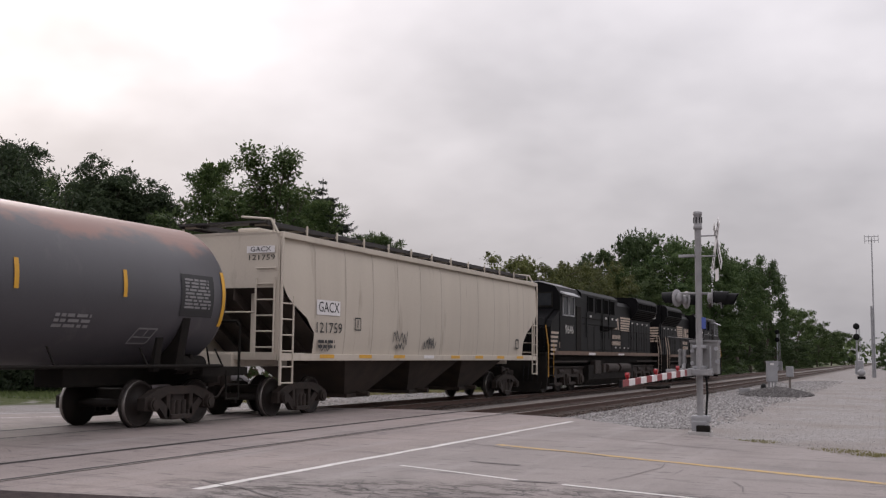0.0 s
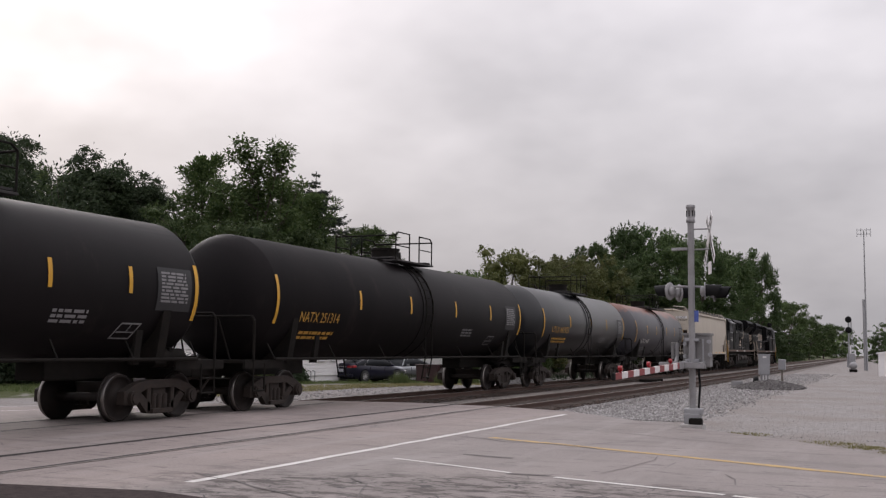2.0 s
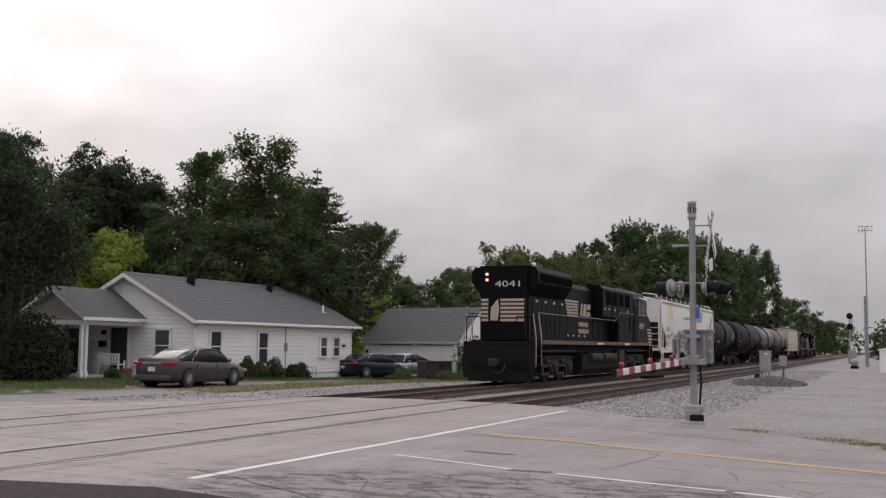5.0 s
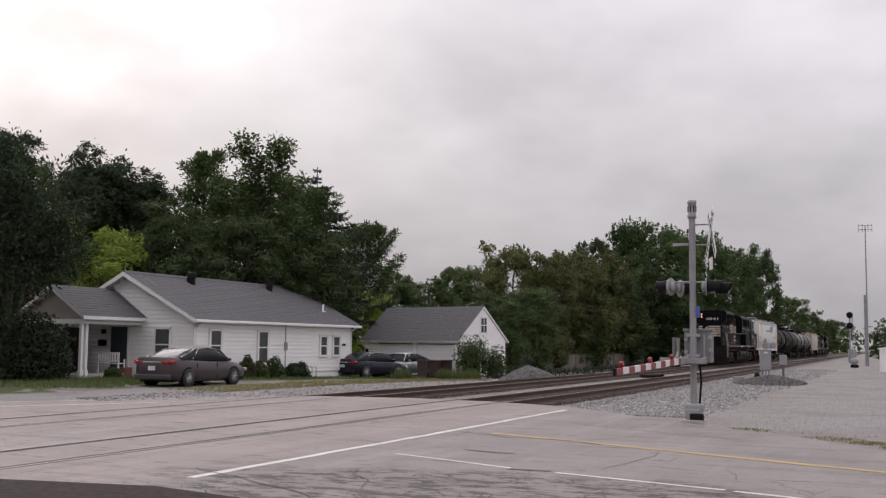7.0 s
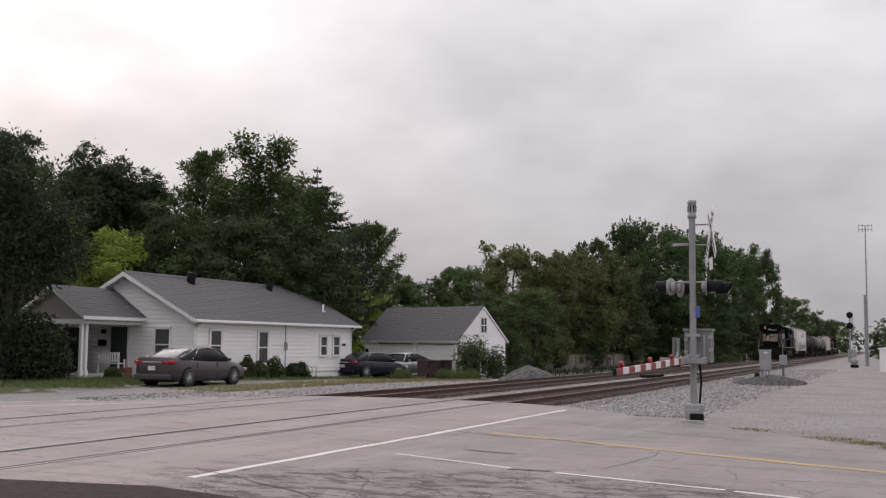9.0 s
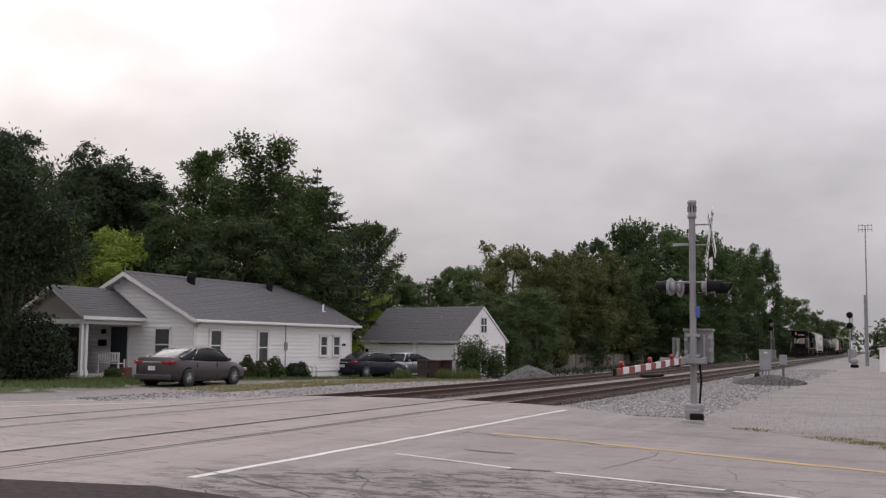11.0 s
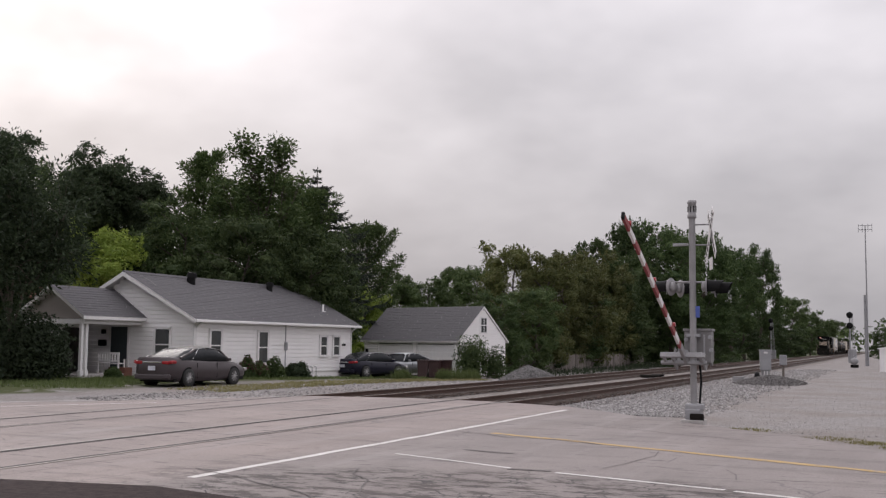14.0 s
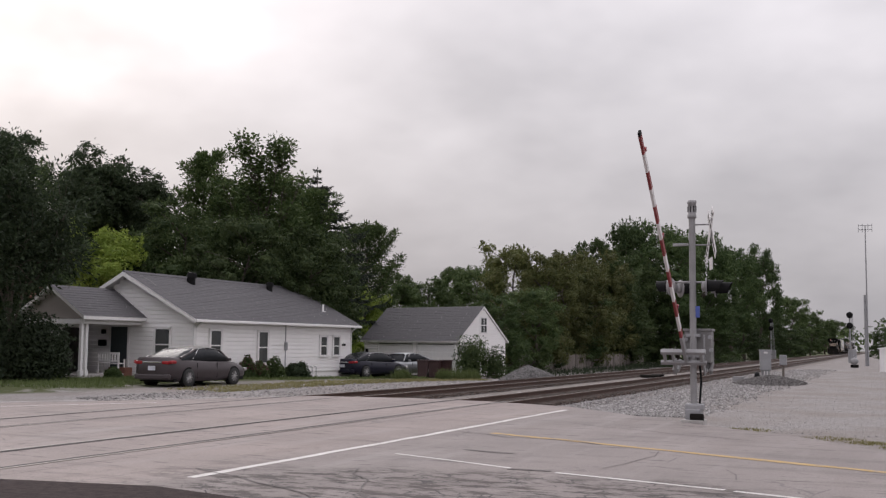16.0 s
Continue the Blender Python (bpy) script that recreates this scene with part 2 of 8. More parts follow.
    "leaf_olive": leaf_mat("leaf_olive", (0.070, 0.088, 0.026), (0.135, 0.138, 0.048)),
    "tank_rusty": None,
    "needle": leaf_mat("needle", (0.030, 0.042, 0.032), (0.05, 0.065, 0.045)),
    "grass": leaf_mat("grass_blades", (0.07, 0.10, 0.03), (0.13, 0.16, 0.06)),
    "dry_grass": leaf_mat("dry_grass_blades", (0.15, 0.15, 0.06), (0.24, 0.21, 0.10)),
    "flower": mat("dark_red_flower", (0.12, 0.025, 0.04), rough=0.7),
    "car_grey": mat("metallic_grey_paint", (0.062, 0.05, 0.054), (0.054, 0.044, 0.047), rough=0.32, metal=0.1, spec=0.35),
    "car_navy": mat("navy_paint", (0.008, 0.008, 0.02), (0.006, 0.006, 0.016), rough=0.28, metal=0.0, spec=0.3),
    "car_silver": mat("silver_paint", (0.40, 0.41, 0.43), (0.34, 0.35, 0.37), rough=0.3, metal=0.6),
    "tyre": mat("tyre_rubber", (0.02, 0.02, 0.02), (0.03, 0.03, 0.03), rough=0.85),
    "alloy": mat("alloy_rim", (0.5, 0.49, 0.49), (0.38, 0.37, 0.37), rough=0.35, metal=0.8),
    "tail_red": mat("tail_lamp_red", (0.30, 0.015, 0.02), (0.22, 0.012, 0.016), rough=0.15),
    "chrome": mat("chrome", (0.75, 0.74, 0.74), (0.6, 0.6, 0.6), rough=0.15, metal=1.0),
    "plate": mat("plate_white", (0.55, 0.56, 0.62), rough=0.5),
    "bin": mat("maroon_bin_plastic", (0.035, 0.015, 0.016), (0.05, 0.022, 0.022), rough=0.5),
    "fence_wood": mat("weathered_fence_wood", (0.17, 0.145, 0.13), (0.11, 0.095, 0.085), scale=4, rough=0.9, rand=0.2, stretch=(1, 1, 0.2)),
    "stone": mat("ballast_stone", (0.34, 0.325, 0.32), (0.19, 0.18, 0.175), scale=4, rough=0.95, island=0.45, bump=0.4),
    "stone_mid": mat("heap_stone", (0.17, 0.163, 0.16), (0.10, 0.096, 0.094), scale=4, rough=0.95, island=0.4, bump=0.4),
    "stone_brown": mat("rusty_ballast_stone", (0.09, 0.062, 0.05), (0.045, 0.031, 0.026), scale=4, rough=0.95, island=0.45, bump=0.4),
    "stone_dark": mat("dark_rubble_stone", (0.13, 0.12, 0.117), (0.07, 0.065, 0.064), scale=4, rough=0.95, island=0.4, bump=0.4),
}


def rusty_top():
    """Grey tank paint with rust bled through along the crown."""
    m = mat("tank_grey_rusting", (0.060, 0.058, 0.066), (0.045, 0.043, 0.05), scale=0.9, rough=0.45, stain=(0.085, 0.08, 0.084), stain_amount=0.4, stretch=(1, 1, 0.4))
    nt = m.node_tree
    b = nt.nodes["Principled BSDF"]
    N, L = nt.nodes.new, nt.links.new
    src = b.inputs["Base Color"].links[0].from_socket
    tc, sep, nz = N("ShaderNodeTexCoord"), N("ShaderNodeSeparateXYZ"), N("ShaderNodeTexNoise")
    L(tc.outputs["Object"], sep.inputs[0])
    mp = N("ShaderNodeMapping")
    mp.inputs["Scale"].default_value = (0.9, 0.45, 0.5)
    L(tc.outputs["Object"], mp.inputs[0])
    L(mp.outputs[0], nz.inputs["Vector"])
    nz.inputs["Scale"].default_value, nz.inputs["Detail"].default_value, nz.inputs["Roughness"].default_value = 1.6, 9.0, 0.62
    add = N("ShaderNodeMath")
    add.operation = "MULTIPLY_ADD"
    add.inputs[1].default_value = 1.5
    L(nz.outputs[0], add.inputs[0])
    L(sep.outputs[2], add.inputs[2])
    r = N("ShaderNodeMapRange")
    r.inputs[1].default_value, r.inputs[2].default_value, r.inputs[4].default_value = 4.27, 4.52, 0.8
    L(add.outputs[0], r.inputs[0])
    mx = N("ShaderNodeMixRGB")
    mx.inputs[2].default_value = (0.21, 0.09, 0.062, 1)
    L(r.outputs[0], mx.inputs[0])
    L(src, mx.inputs[1])
    L(mx.outputs[0], b.inputs["Base Color"])
    return m


def stained_white():
    """White hopper paint with a yellow-brown spill stain high on the side."""
    m = mat("hopper_white_stained", (0.72, 0.69, 0.65), (0.64, 0.61, 0.575), scale=0.8, rough=0.55, stain=(0.48, 0.42, 0.34), stain_amount=0.25, stretch=(1, 1.5, 0.3))
    nt = m.node_tree
    b = nt.nodes["Principled BSDF"]
    N, L = nt.nodes.new, nt.links.new
    src = b.inputs["Base Color"].links[0].from_socket
    tc, dv, nz = N("ShaderNodeTexCoord"), N("ShaderNodeVectorMath"), N("ShaderNodeTexNoise")
    dv.operation = "DISTANCE"
    dv.inputs[1].default_value = (1.6, -7.1, 3.75)
    L(tc.outputs["Object"], dv.inputs[0])
    mp = N("ShaderNodeMapping")
    mp.inputs["Scale"].default_value = (1, 2.2, 0.6)
    L(tc.outputs["Object"], mp.inputs[0])
    L(mp.outputs[0], nz.inputs["Vector"])
    nz.inputs["Scale"].default_value, nz.inputs["Detail"].default_value = 1.3, 7.0
    ad = N("ShaderNodeMath")
    ad.operation = "MULTIPLY_ADD"
    ad.inputs[1].default_value = 1.6
    L(nz.outputs[0], ad.inputs[0])
    L(dv.outputs["Value"], ad.inputs[2])
    r = N("ShaderNodeMapRange")
    r.inputs[1].default_value, r.inputs[2].default_value, r.inputs[4].default_value = 2.2, 0.9, 0.85
    L(ad.outputs[0], r.inputs[0])
    mx = N("ShaderNodeMixRGB")
    mx.inputs[2].default_value = (0.52, 0.43, 0.24, 1)
    L(r.outputs[0], mx.inputs[0])
    L(src, mx.inputs[1])
    L(mx.outputs[0], b.inputs["Base Color"])
    return m


M["tank_rusty"] = rusty_top()
M["hopper_white"] = stained_white()


# ---- mesh building ----
class MB:
    """Collects vertices and faces; every face has a smooth flag."""

    def __init__(self):
        self.v, self.f, self.s = [], [], []

    def add(self, verts, faces, smooth=False, m=None):
        o = len(self.v)
        if m is not None:
            verts = [tuple(m @ Vector(p)) for p in verts]
        self.v += [tuple(p) for p in verts]
        self.f += [tuple(i + o for i in f) for f in faces]
        self.s += [smooth] * len(faces)
        return self

    def box(self, c, s, bev=0.0, m=None):
        x, y, z = (a / 2 for a in s)
        if not bev:
            vs = [(c[0] + i * x, c[1] + j * y, c[2] + k * z) for k in (-1, 1) for j in (-1, 1) for i in (-1, 1)]
            return self.add(vs, [(0, 2, 3, 1), (4, 5, 7, 6), (0, 1, 5, 4), (2, 6, 7, 3), (0, 4, 6, 2), (1, 3, 7, 5)], False, m)
        b = min(bev, x * 0.95, y * 0.95, z * 0.95)
        bm = bmesh.new()
        bmesh.ops.create_cube(bm, size=1.0, matrix=Matrix.Translation(c) @ Matrix.Diagonal((*s, 1)))
        bmesh.ops.bevel(bm, geom=bm.edges[:], offset=b, segments=2, profile=0.6, affect="EDGES")
        bm.verts.index_update()
        vs, fs = [tuple(q.co) for q in bm.verts], [tuple(q.index for q in f.verts) for f in bm.faces]
        bm.free()
        return self.add(vs, fs, False, m)

    def cyl(self, p0, p1, r0, r1=None, n=12, caps=True, smooth=True, m=None):
        p0, p1 = Vector(p0), Vector(p1)
        r1 = r0 if r1 is None else r1
        d = (p1 - p0).normalized()
        a = d.orthogonal().normalized()
        b = d.cross(a)
        vs = []
        for p, r in ((p0, r0), (p1, r1)):
            vs += [p + r * (math.cos(2 * math.pi * i / n) * a + math.sin(2 * math.pi * i / n) * b) for i in range(n)]
        self.add(vs, [(i, (i + 1) % n, n + (i + 1) % n, n + i) for i in range(n)], smooth, m)
        if caps:
            self.add(vs, [tuple(range(n))[::-1], tuple(range(n, 2 * n))], False, m)
        return self

    def tube(self, pts, r, n=6, m=None):
        for a, b in zip(pts, pts[1:]):
            self.cyl(a, b, r, n=n, m=m)
        return self

    def prism(self, prof, axis, a, b, m=None, smooth=False):
        """A closed profile (pairs) pushed along an axis from a to b. Pairs are (y, z) for x, (x, z) for y, (x, y) for z."""
        def at(p, t):
            return {"x": (t, p[0], p[1]), "y": (p[0], t, p[1]), "z": (p[0], p[1], t)}[axis]
        n = len(prof)
        vs = [at(p, a) for p in prof] + [at(p, b) for p in prof]
        self.add(vs, [(i, (i + 1) % n, n + (i + 1) % n, n + i) for i in range(n)], smooth, m)
        return self.add(vs, [tuple(range(n))[::-1], tuple(range(n, 2 * n))], False, m)

    def lathe(self, prof, axis="y", n=32, m=None, smooth=True):
        """Turns a profile of (along, radius) about an axis through the origin."""
        vs, fs = [], []
        for t, r in prof:
            for i in range(n):
                c, s = r * math.cos(2 * math.pi * i / n), r * math.sin(2 * math.pi * i / n)
                vs.append({"y": (c, t, s), "x": (t, c, s), "z": (c, s, t)}[axis])
        for k in range(len(prof) - 1):
            for i in range(n):
                j = (i + 1) % n
                fs.append((k * n + i, k * n + j, (k + 1) * n + j, (k + 1) * n + i))
        fs.append(tuple(range(n))[::-1])
        fs.append(tuple(range((len(prof) - 1) * n, len(prof) * n)))
        return self.add(vs, fs, smooth, m)

    def quad(self, a, b, c, d):
        return self.add([a, b, c, d], [(0, 1, 2, 3)])

    def mesh(self, name, material):
        me = bpy.data.meshes.new(name)
        me.from_pydata(self.v, [], self.f)
        me.materials.append(material)
        me.polygons.foreach_set("use_smooth", self.s)
        bm = bmesh.new()
        bm.from_mesh(me)
        if len(self.f) < 20000:
            bmesh.ops.recalc_face_normals(bm, faces=bm.faces[:])
        bm.to_mesh(me)
        bm.free()
        me.update()
        return me


def part(name, mb, material, parent=None, label="", m=None):
    """One mesh object, under a thing or part when one is given."""
    ob = new(name, mb.mesh(name, M[material] if isinstance(material, str) else material))
    if parent is not None:
        ob.parent = parent
    if m is not None:
        ob.matrix_basis = m
    if label:
        tagged(ob, label)
    return ob


def pieces(name, mb, material, parent, label=""):
    """Makes every loose piece of a builder a part of its own."""
    root = list(range(len(mb.v)))

    def find(i):
        while root[i] != i:
            root[i] = root[root[i]]
            i = root[i]
        return i
    seen = {}
    for i, p in enumerate(mb.v):
        k = tuple(round(c, 4) for c in p)
        if k in seen:
            root[i] = seen[k]
        else:
            seen[k] = i
    for f in mb.f:
        for j in f[1:]:
            root[find(j)] = find(f[0])
    groups = {}
    for f, s in zip(mb.f, mb.s):
        groups.setdefault(find(f[0]), []).append((f, s))
    out = []
    for fs in groups.values():
        one, ids = MB(), {}
        for f, s in fs:
            for i in f:
                if i not in ids:
                    ids[i] = len(one.v)
                    one.v.append(mb.v[i])
            one.f.append(tuple(ids[i] for i in f))
            one.s.append(s)
        out.append(part(name, one, material, parent, label))
    return out


def thing(name, label, category, group="", m=None, kind=""):
    ob = new(name)
    ob.empty_display_size = 0.3
    if m is not None:
        ob.matrix_basis = m
    return tagged(ob, label, category, group, kind)


def structure(name, mb, material, label):
    return tagged(part(name, mb, material), label, kind="structure")


def lettering(name, text, size, material, parent, place, wrap=0.0, width=0.0, label=""):
    """Flat letters; place takes the letters' x, y plane to the thing's space. wrap: radius of a tank that they bend round."""
    cu = bpy.data.curves.new("letters", "FONT")
    cu.body, cu.size, cu.align_x, cu.align_y = text, size, "CENTER", "CENTER"
    cu.resolution_u = 2
    tmp = new("letters", cu)
    me = bpy.data.meshes.new_from_object(tmp.evaluated_get(bpy.context.evaluated_depsgraph_get()))
    bpy.data.objects.remove(tmp)
    k = 1.0
    if width:
        xs = [q.co.x for q in me.vertices]
        k = width / (max(xs) - min(xs))
    for q in me.vertices:
        x, y = q.co.x * k, q.co.y
        q.co = place(x, y)
    me.materials.clear()
    me.materials.append(M[material])
    ob = new(name, me)
    ob.parent = parent
    if label:
        tagged(ob, label)
    return ob


# ---- the line: straight past the road, then bending slightly left and falling gently ----
TRACK_FAR, TRACK_NEAR = -14.66, -10.22
GAUGE = 1.505


def bend(s):
    if s < 20:
        return 0.0
    if s < 80:
        return 0.0183 * (s - 20) ** 2 / 120
    return 0.0183 * (s - 50)


def fall(s):
    return -0.0018 * max(0.0, s - 20)


def on_track(s, x0=TRACK_FAR, z=0.0):
    slope = 0.0 if s < 20 else 0.0183 * min(1.0, (s - 20) / 60)
    return pose(x0 - bend(s), s, fall(s) + z, 0, 0, math.degrees(math.atan(slope)))


def smooth(a, b, x):
    t = min(1.0, max(0.0, (x - a) / (b - a)))
    return t * t * (3 - 2 * t)


def ground_z(x, y):
    lat = x + bend(y)
    z = -0.07 + fall(y)
    z -= 0.25 * smooth(-6.8, -8.6, lat) * smooth(-22.0, -18.2, lat)
    z -= 0.12 * smooth(-18, -21, lat)
    z -= 0.40 * smooth(38, 64, y) * smooth(-18, -22, lat)
    z += 0.10 * smooth(-24.5, -27.5, x) * smooth(45, 36, y) * smooth(20, 30, y)
    return z + 0.02 * noise.noise((x * 0.5, y * 0.5, 0)) * smooth(20, 60, abs(y) + abs(x))


def axis_steps(stops):
    out = []
    for (a, step), (b, _) in zip(stops, stops[1:]):
        n = max(1, round((b - a) / step))
        out += [a + (b - a) * i / n for i in range(n)]
    return out + [stops[-1][0]]


def make_ground():
    xs = axis_steps([(-900, 90), (-180, 20), (-60, 4), (-32, 1.0), (4, 3), (30, 15), (120, 80), (700, 1)])
    ys = axis_steps([(-200, 40), (0, 4), (16, 1.5), (70, 4), (130, 12), (400, 50), (1500, 1)])
    mb = MB()
    nx = len(xs)
    mb.add([(x, y, ground_z(x, y)) for y in ys for x in xs],
           [(j * nx + i, j * nx + i + 1, (j + 1) * nx + i + 1, (j + 1) * nx + i) for j in range(len(ys) - 1) for i in range(nx - 1)], True)
    m, nt, b = nodes_of("gravel_and_dirt")
    N, L = nt.nodes.new, nt.links.new
    b.inputs["Roughness"].default_value = 0.95
    b.inputs["Specular IOR Level"].default_value = 0.2
    tc = N("ShaderNodeTexCoord")

    def noise_at(scale, detail=6.0, rough=0.55):
        n = N("ShaderNodeTexNoise")
        n.inputs["Scale"].default_value, n.inputs["Detail"].default_value, n.inputs["Roughness"].default_value = scale, detail, rough
        L(tc.outputs["Object"], n.inputs["Vector"])
        return n.outputs[0]

    def rng(src, a, b2, c=0.0, d=1.0):
        r = N("ShaderNodeMapRange")
        for i, v in enumerate((a, b2, c, d)):
            r.inputs[i + 1].default_value = v
        L(src, r.inputs[0])
        return r.outputs[0]

    def mix(f, a, c):
        x = N("ShaderNodeMixRGB")
        for i, v in ((0, f), (1, a), (2, c)):
            if isinstance(v, tuple):
                x.inputs[i].default_value = (*v, 1)
            else:
                L(v, x.inputs[i])
        return x.outputs[0]

    def math_(op, a, c):
        x = N("ShaderNodeMath")
        x.operation = op
        for i, v in ((0, a), (1, c)):
            if isinstance(v, (int, float)):
                x.inputs[i].default_value = v
            else:
                L(v, x.inputs[i])
        return x.outputs[0]

    vor = N("ShaderNodeTexVoronoi")
    vor.inputs["Scale"].default_value = 24.0
    L(tc.outputs["Object"], vor.inputs["Vector"])
    hs = N("ShaderNodeSeparateColor")
    L(vor.outputs["Color"], hs.inputs[0])
    gravel = mix(rng(hs.outputs[0], 0, 1), (0.175, 0.162, 0.157), (0.33, 0.31, 0.30))
    dirt = mix(noise_at(3.0), (0.19, 0.168, 0.157), (0.255, 0.228, 0.215))
    base = mix(rng(noise_at(0.35), 0.42, 0.62), gravel, dirt)
    base = mix(rng(noise_at(1.6, 8.0), 0.62, 0.75, 0, 0.6), base, (0.13, 0.115, 0.105))
    grass = mix(noise_at(5.0), (0.04, 0.055, 0.018), (0.09, 0.095, 0.04))
    sep = N("ShaderNodeSeparateXYZ")
    L(tc.outputs["Object"], sep.inputs[0])
    edge = math_("ADD", sep.outputs[0], math_("MULTIPLY", noise_at(0.4), 5.0))
    lawn = math_("MULTIPLY", rng(edge, -22.0, -23.2), rng(noise_at(0.8), 0.36, 0.46))
    base = mix(lawn, base, grass)
    far = math_("MULTIPLY", rng(sep.outputs[0], 14, 20), rng(noise_at(0.3), 0.3, 0.45))
    base = mix(far, base, grass)
    L(base, b.inputs["Base Color"])
    bp = N("ShaderNodeBump")
    bp.inputs["Strength"].default_value, bp.inputs["Distance"].default_value = 0.7, 0.03
    L(vor.outputs["Distance"], bp.inputs["Height"])
    L(bp.outputs[0], b.inputs["Normal"])
    structure("ground", mb, m, "pale grey gravel and dirt with grass towards the house")


ROAD = [(40, -30), (40, -4), (12, 10.2), (3.0, 14.6), (-0.37, 16.6), (-1.42, 18.35), (-4.0, 20.95), (-5.68, 22.8), (-7.4, 24.7),
        (-9.6, 25.75), (-12.1, 26.2), (-14.95, 25.7), (-17.15, 21.7), (-19.3, 18.7), (-27.0, 9.0), (-40, -4), (-40, -30)]


def road_material():
    m, nt, b = nodes_of("worn_road")
    N, L = nt.nodes.new, nt.links.new
    b.inputs["Roughness"].default_value = 0.82
    tc = N("ShaderNodeTexCoord")

    def tex(kind, scale, **kw):
        n = N(kind)
        n.inputs["Scale"].default_value = scale
        for k, v in kw.items():
            n.inputs[k].default_value = v
        L(tc.outputs["Object"], n.inputs["Vector"])
        return n

    def rng(src, a, b2, c=0.0, d=1.0):
        r = N("ShaderNodeMapRange")
        for i, v in enumerate((a, b2, c, d)):
            r.inputs[i + 1].default_value = v
        L(src, r.inputs[0])
        return r.outputs[0]

    def mix(f, a, c):
        x = N("ShaderNodeMixRGB")
        for i, v in ((0, f), (1, a), (2, c)):
            if isinstance(v, tuple):
                x.inputs[i].default_value = (*v, 1)
            else:
                L(v, x.inputs[i])
        return x.outputs[0]

    def mul(a, c):
        x = N("ShaderNodeMath")
        x.operation = "MULTIPLY"
        L(a, x.inputs[0])
        L(c, x.inputs[1])
        return x.outputs[0]

    big = tex("ShaderNodeTexNoise", 0.45, Detail=6.0).outputs[0]
    fine = tex("ShaderNodeTexNoise", 38.0, Detail=3.0).outputs[0]
    sep = N("ShaderNodeSeparateXYZ")
    L(tc.outputs["Object"], sep.inputs[0])
    # concrete crossing panels up to the long white line, asphalt past it
    slab = rng(sep.outputs[0], -7.0, -7.5)
    col = mix(rng(big, 0.35, 0.65), mix(slab, (0.275, 0.238, 0.225), (0.315, 0.258, 0.238)), mix(slab, (0.215, 0.186, 0.177), (0.25, 0.208, 0.195)))
    col = mix(rng(fine, 0.3, 0.7, 0.0, 0.6), col, (0.12, 0.105, 0.102))
    # patches of oil and tyre grime, drawn out along the road
    mp = N("ShaderNodeMapping")
    mp.inputs["Rotation"].default_value, mp.inputs["Scale"].default_value = (0, 0, radians(22)), (0.25, 1.3, 1)
    L(tc.outputs["Object"], mp.inputs[0])
    st = N("ShaderNodeTexNoise")
    st.inputs["Scale"].default_value, st.inputs["Detail"].default_value = 1.4, 9.0
    L(mp.outputs[0], st.inputs["Vector"])
    col = mix(rng(st.outputs[0], 0.54, 0.74, 0.0, 0.45), col, (0.085, 0.072, 0.07))
    # dirt carried along the rails and lighter worn slabs between
    mp2 = N("ShaderNodeMapping")
    mp2.inputs["Scale"].default_value = (1.6, 0.18, 1)
    L(tc.outputs["Object"], mp2.inputs[0])
    st2 = N("ShaderNodeTexNoise")
    st2.inputs["Scale"].default_value, st2.inputs["Detail"].default_value = 1.1, 7.0
    L(mp2.outputs[0], st2.inputs["Vector"])
    col = mix(rng(st2.outputs[0], 0.52, 0.75, 0.0, 0.35), col, (0.15, 0.122, 0.112))
    col = mix(rng(st2.outputs[0], 0.46, 0.30, 0.0, 0.45), col, (0.29, 0.262, 0.252))
    pit = tex("ShaderNodeTexNoise", 7.0, Detail=8.0).outputs[0]
    col = mix(rng(pit, 0.60, 0.74, 0.0, 0.5), col, (0.10, 0.088, 0.085))
    # short dark scuffs and gouges
    for turn, stretch, lo, grime in ((12, (0.5, 2.6, 1), 0.605, (0.07, 0.06, 0.058)), (-35, (0.9, 3.4, 1), 0.62, (0.06, 0.052, 0.05))):
        mps = N("ShaderNodeMapping")
        mps.inputs["Rotation"].default_value, mps.inputs["Scale"].default_value = (0, 0, radians(turn)), stretch
        L(tc.outputs["Object"], mps.inputs[0])
        sn = N("ShaderNodeTexNoise")
        sn.inputs["Scale"].default_value, sn.inputs["Detail"].default_value, sn.inputs["Roughness"].default_value = 2.1, 6.0, 0.6
        L(mps.outputs[0], sn.inputs["Vector"])
        col = mix(rng(sn.outputs[0], lo, lo + 0.06, 0.0, 0.75), col, grime)
    # old asphalt with crazed cracks by the edge line
    dist = N("ShaderNodeVectorMath")
    dist.operation = "DISTANCE"
    dist.inputs[1].default_value = (-3.6, 9.6, 0)
    sc = N("ShaderNodeVectorMath")
    sc.operation = "MULTIPLY"
    sc.inputs[1].default_value = (0.8, 1.45, 0)
    L(tc.outputs["Object"], sc.inputs[0])
    dist.inputs[1].default_value = (-3.6 * 0.8, 9.6 * 1.45, 0)
    L(sc.outputs[0], dist.inputs[0])
    wob = N("ShaderNodeMath")
    wob.operation = "MULTIPLY_ADD"
    wob.inputs[1].default_value = 2.4
    L(tex("ShaderNodeTexNoise", 1.1, Detail=6.0).outputs[0], wob.inputs[0])
    L(dist.outputs["Value"], wob.inputs[2])
    crazed = rng(wob.outputs[0], 5.0, 3.8)
    wmp = N("ShaderNodeMixRGB")
    wmp.inputs[0].default_value = 0.12
    L(tc.outputs["Object"], wmp.inputs[1])
    L(tex("ShaderNodeTexNoise", 2.2, Detail=4.0).outputs["Color"], wmp.inputs[2])
    vor = N("ShaderNodeTexVoronoi")
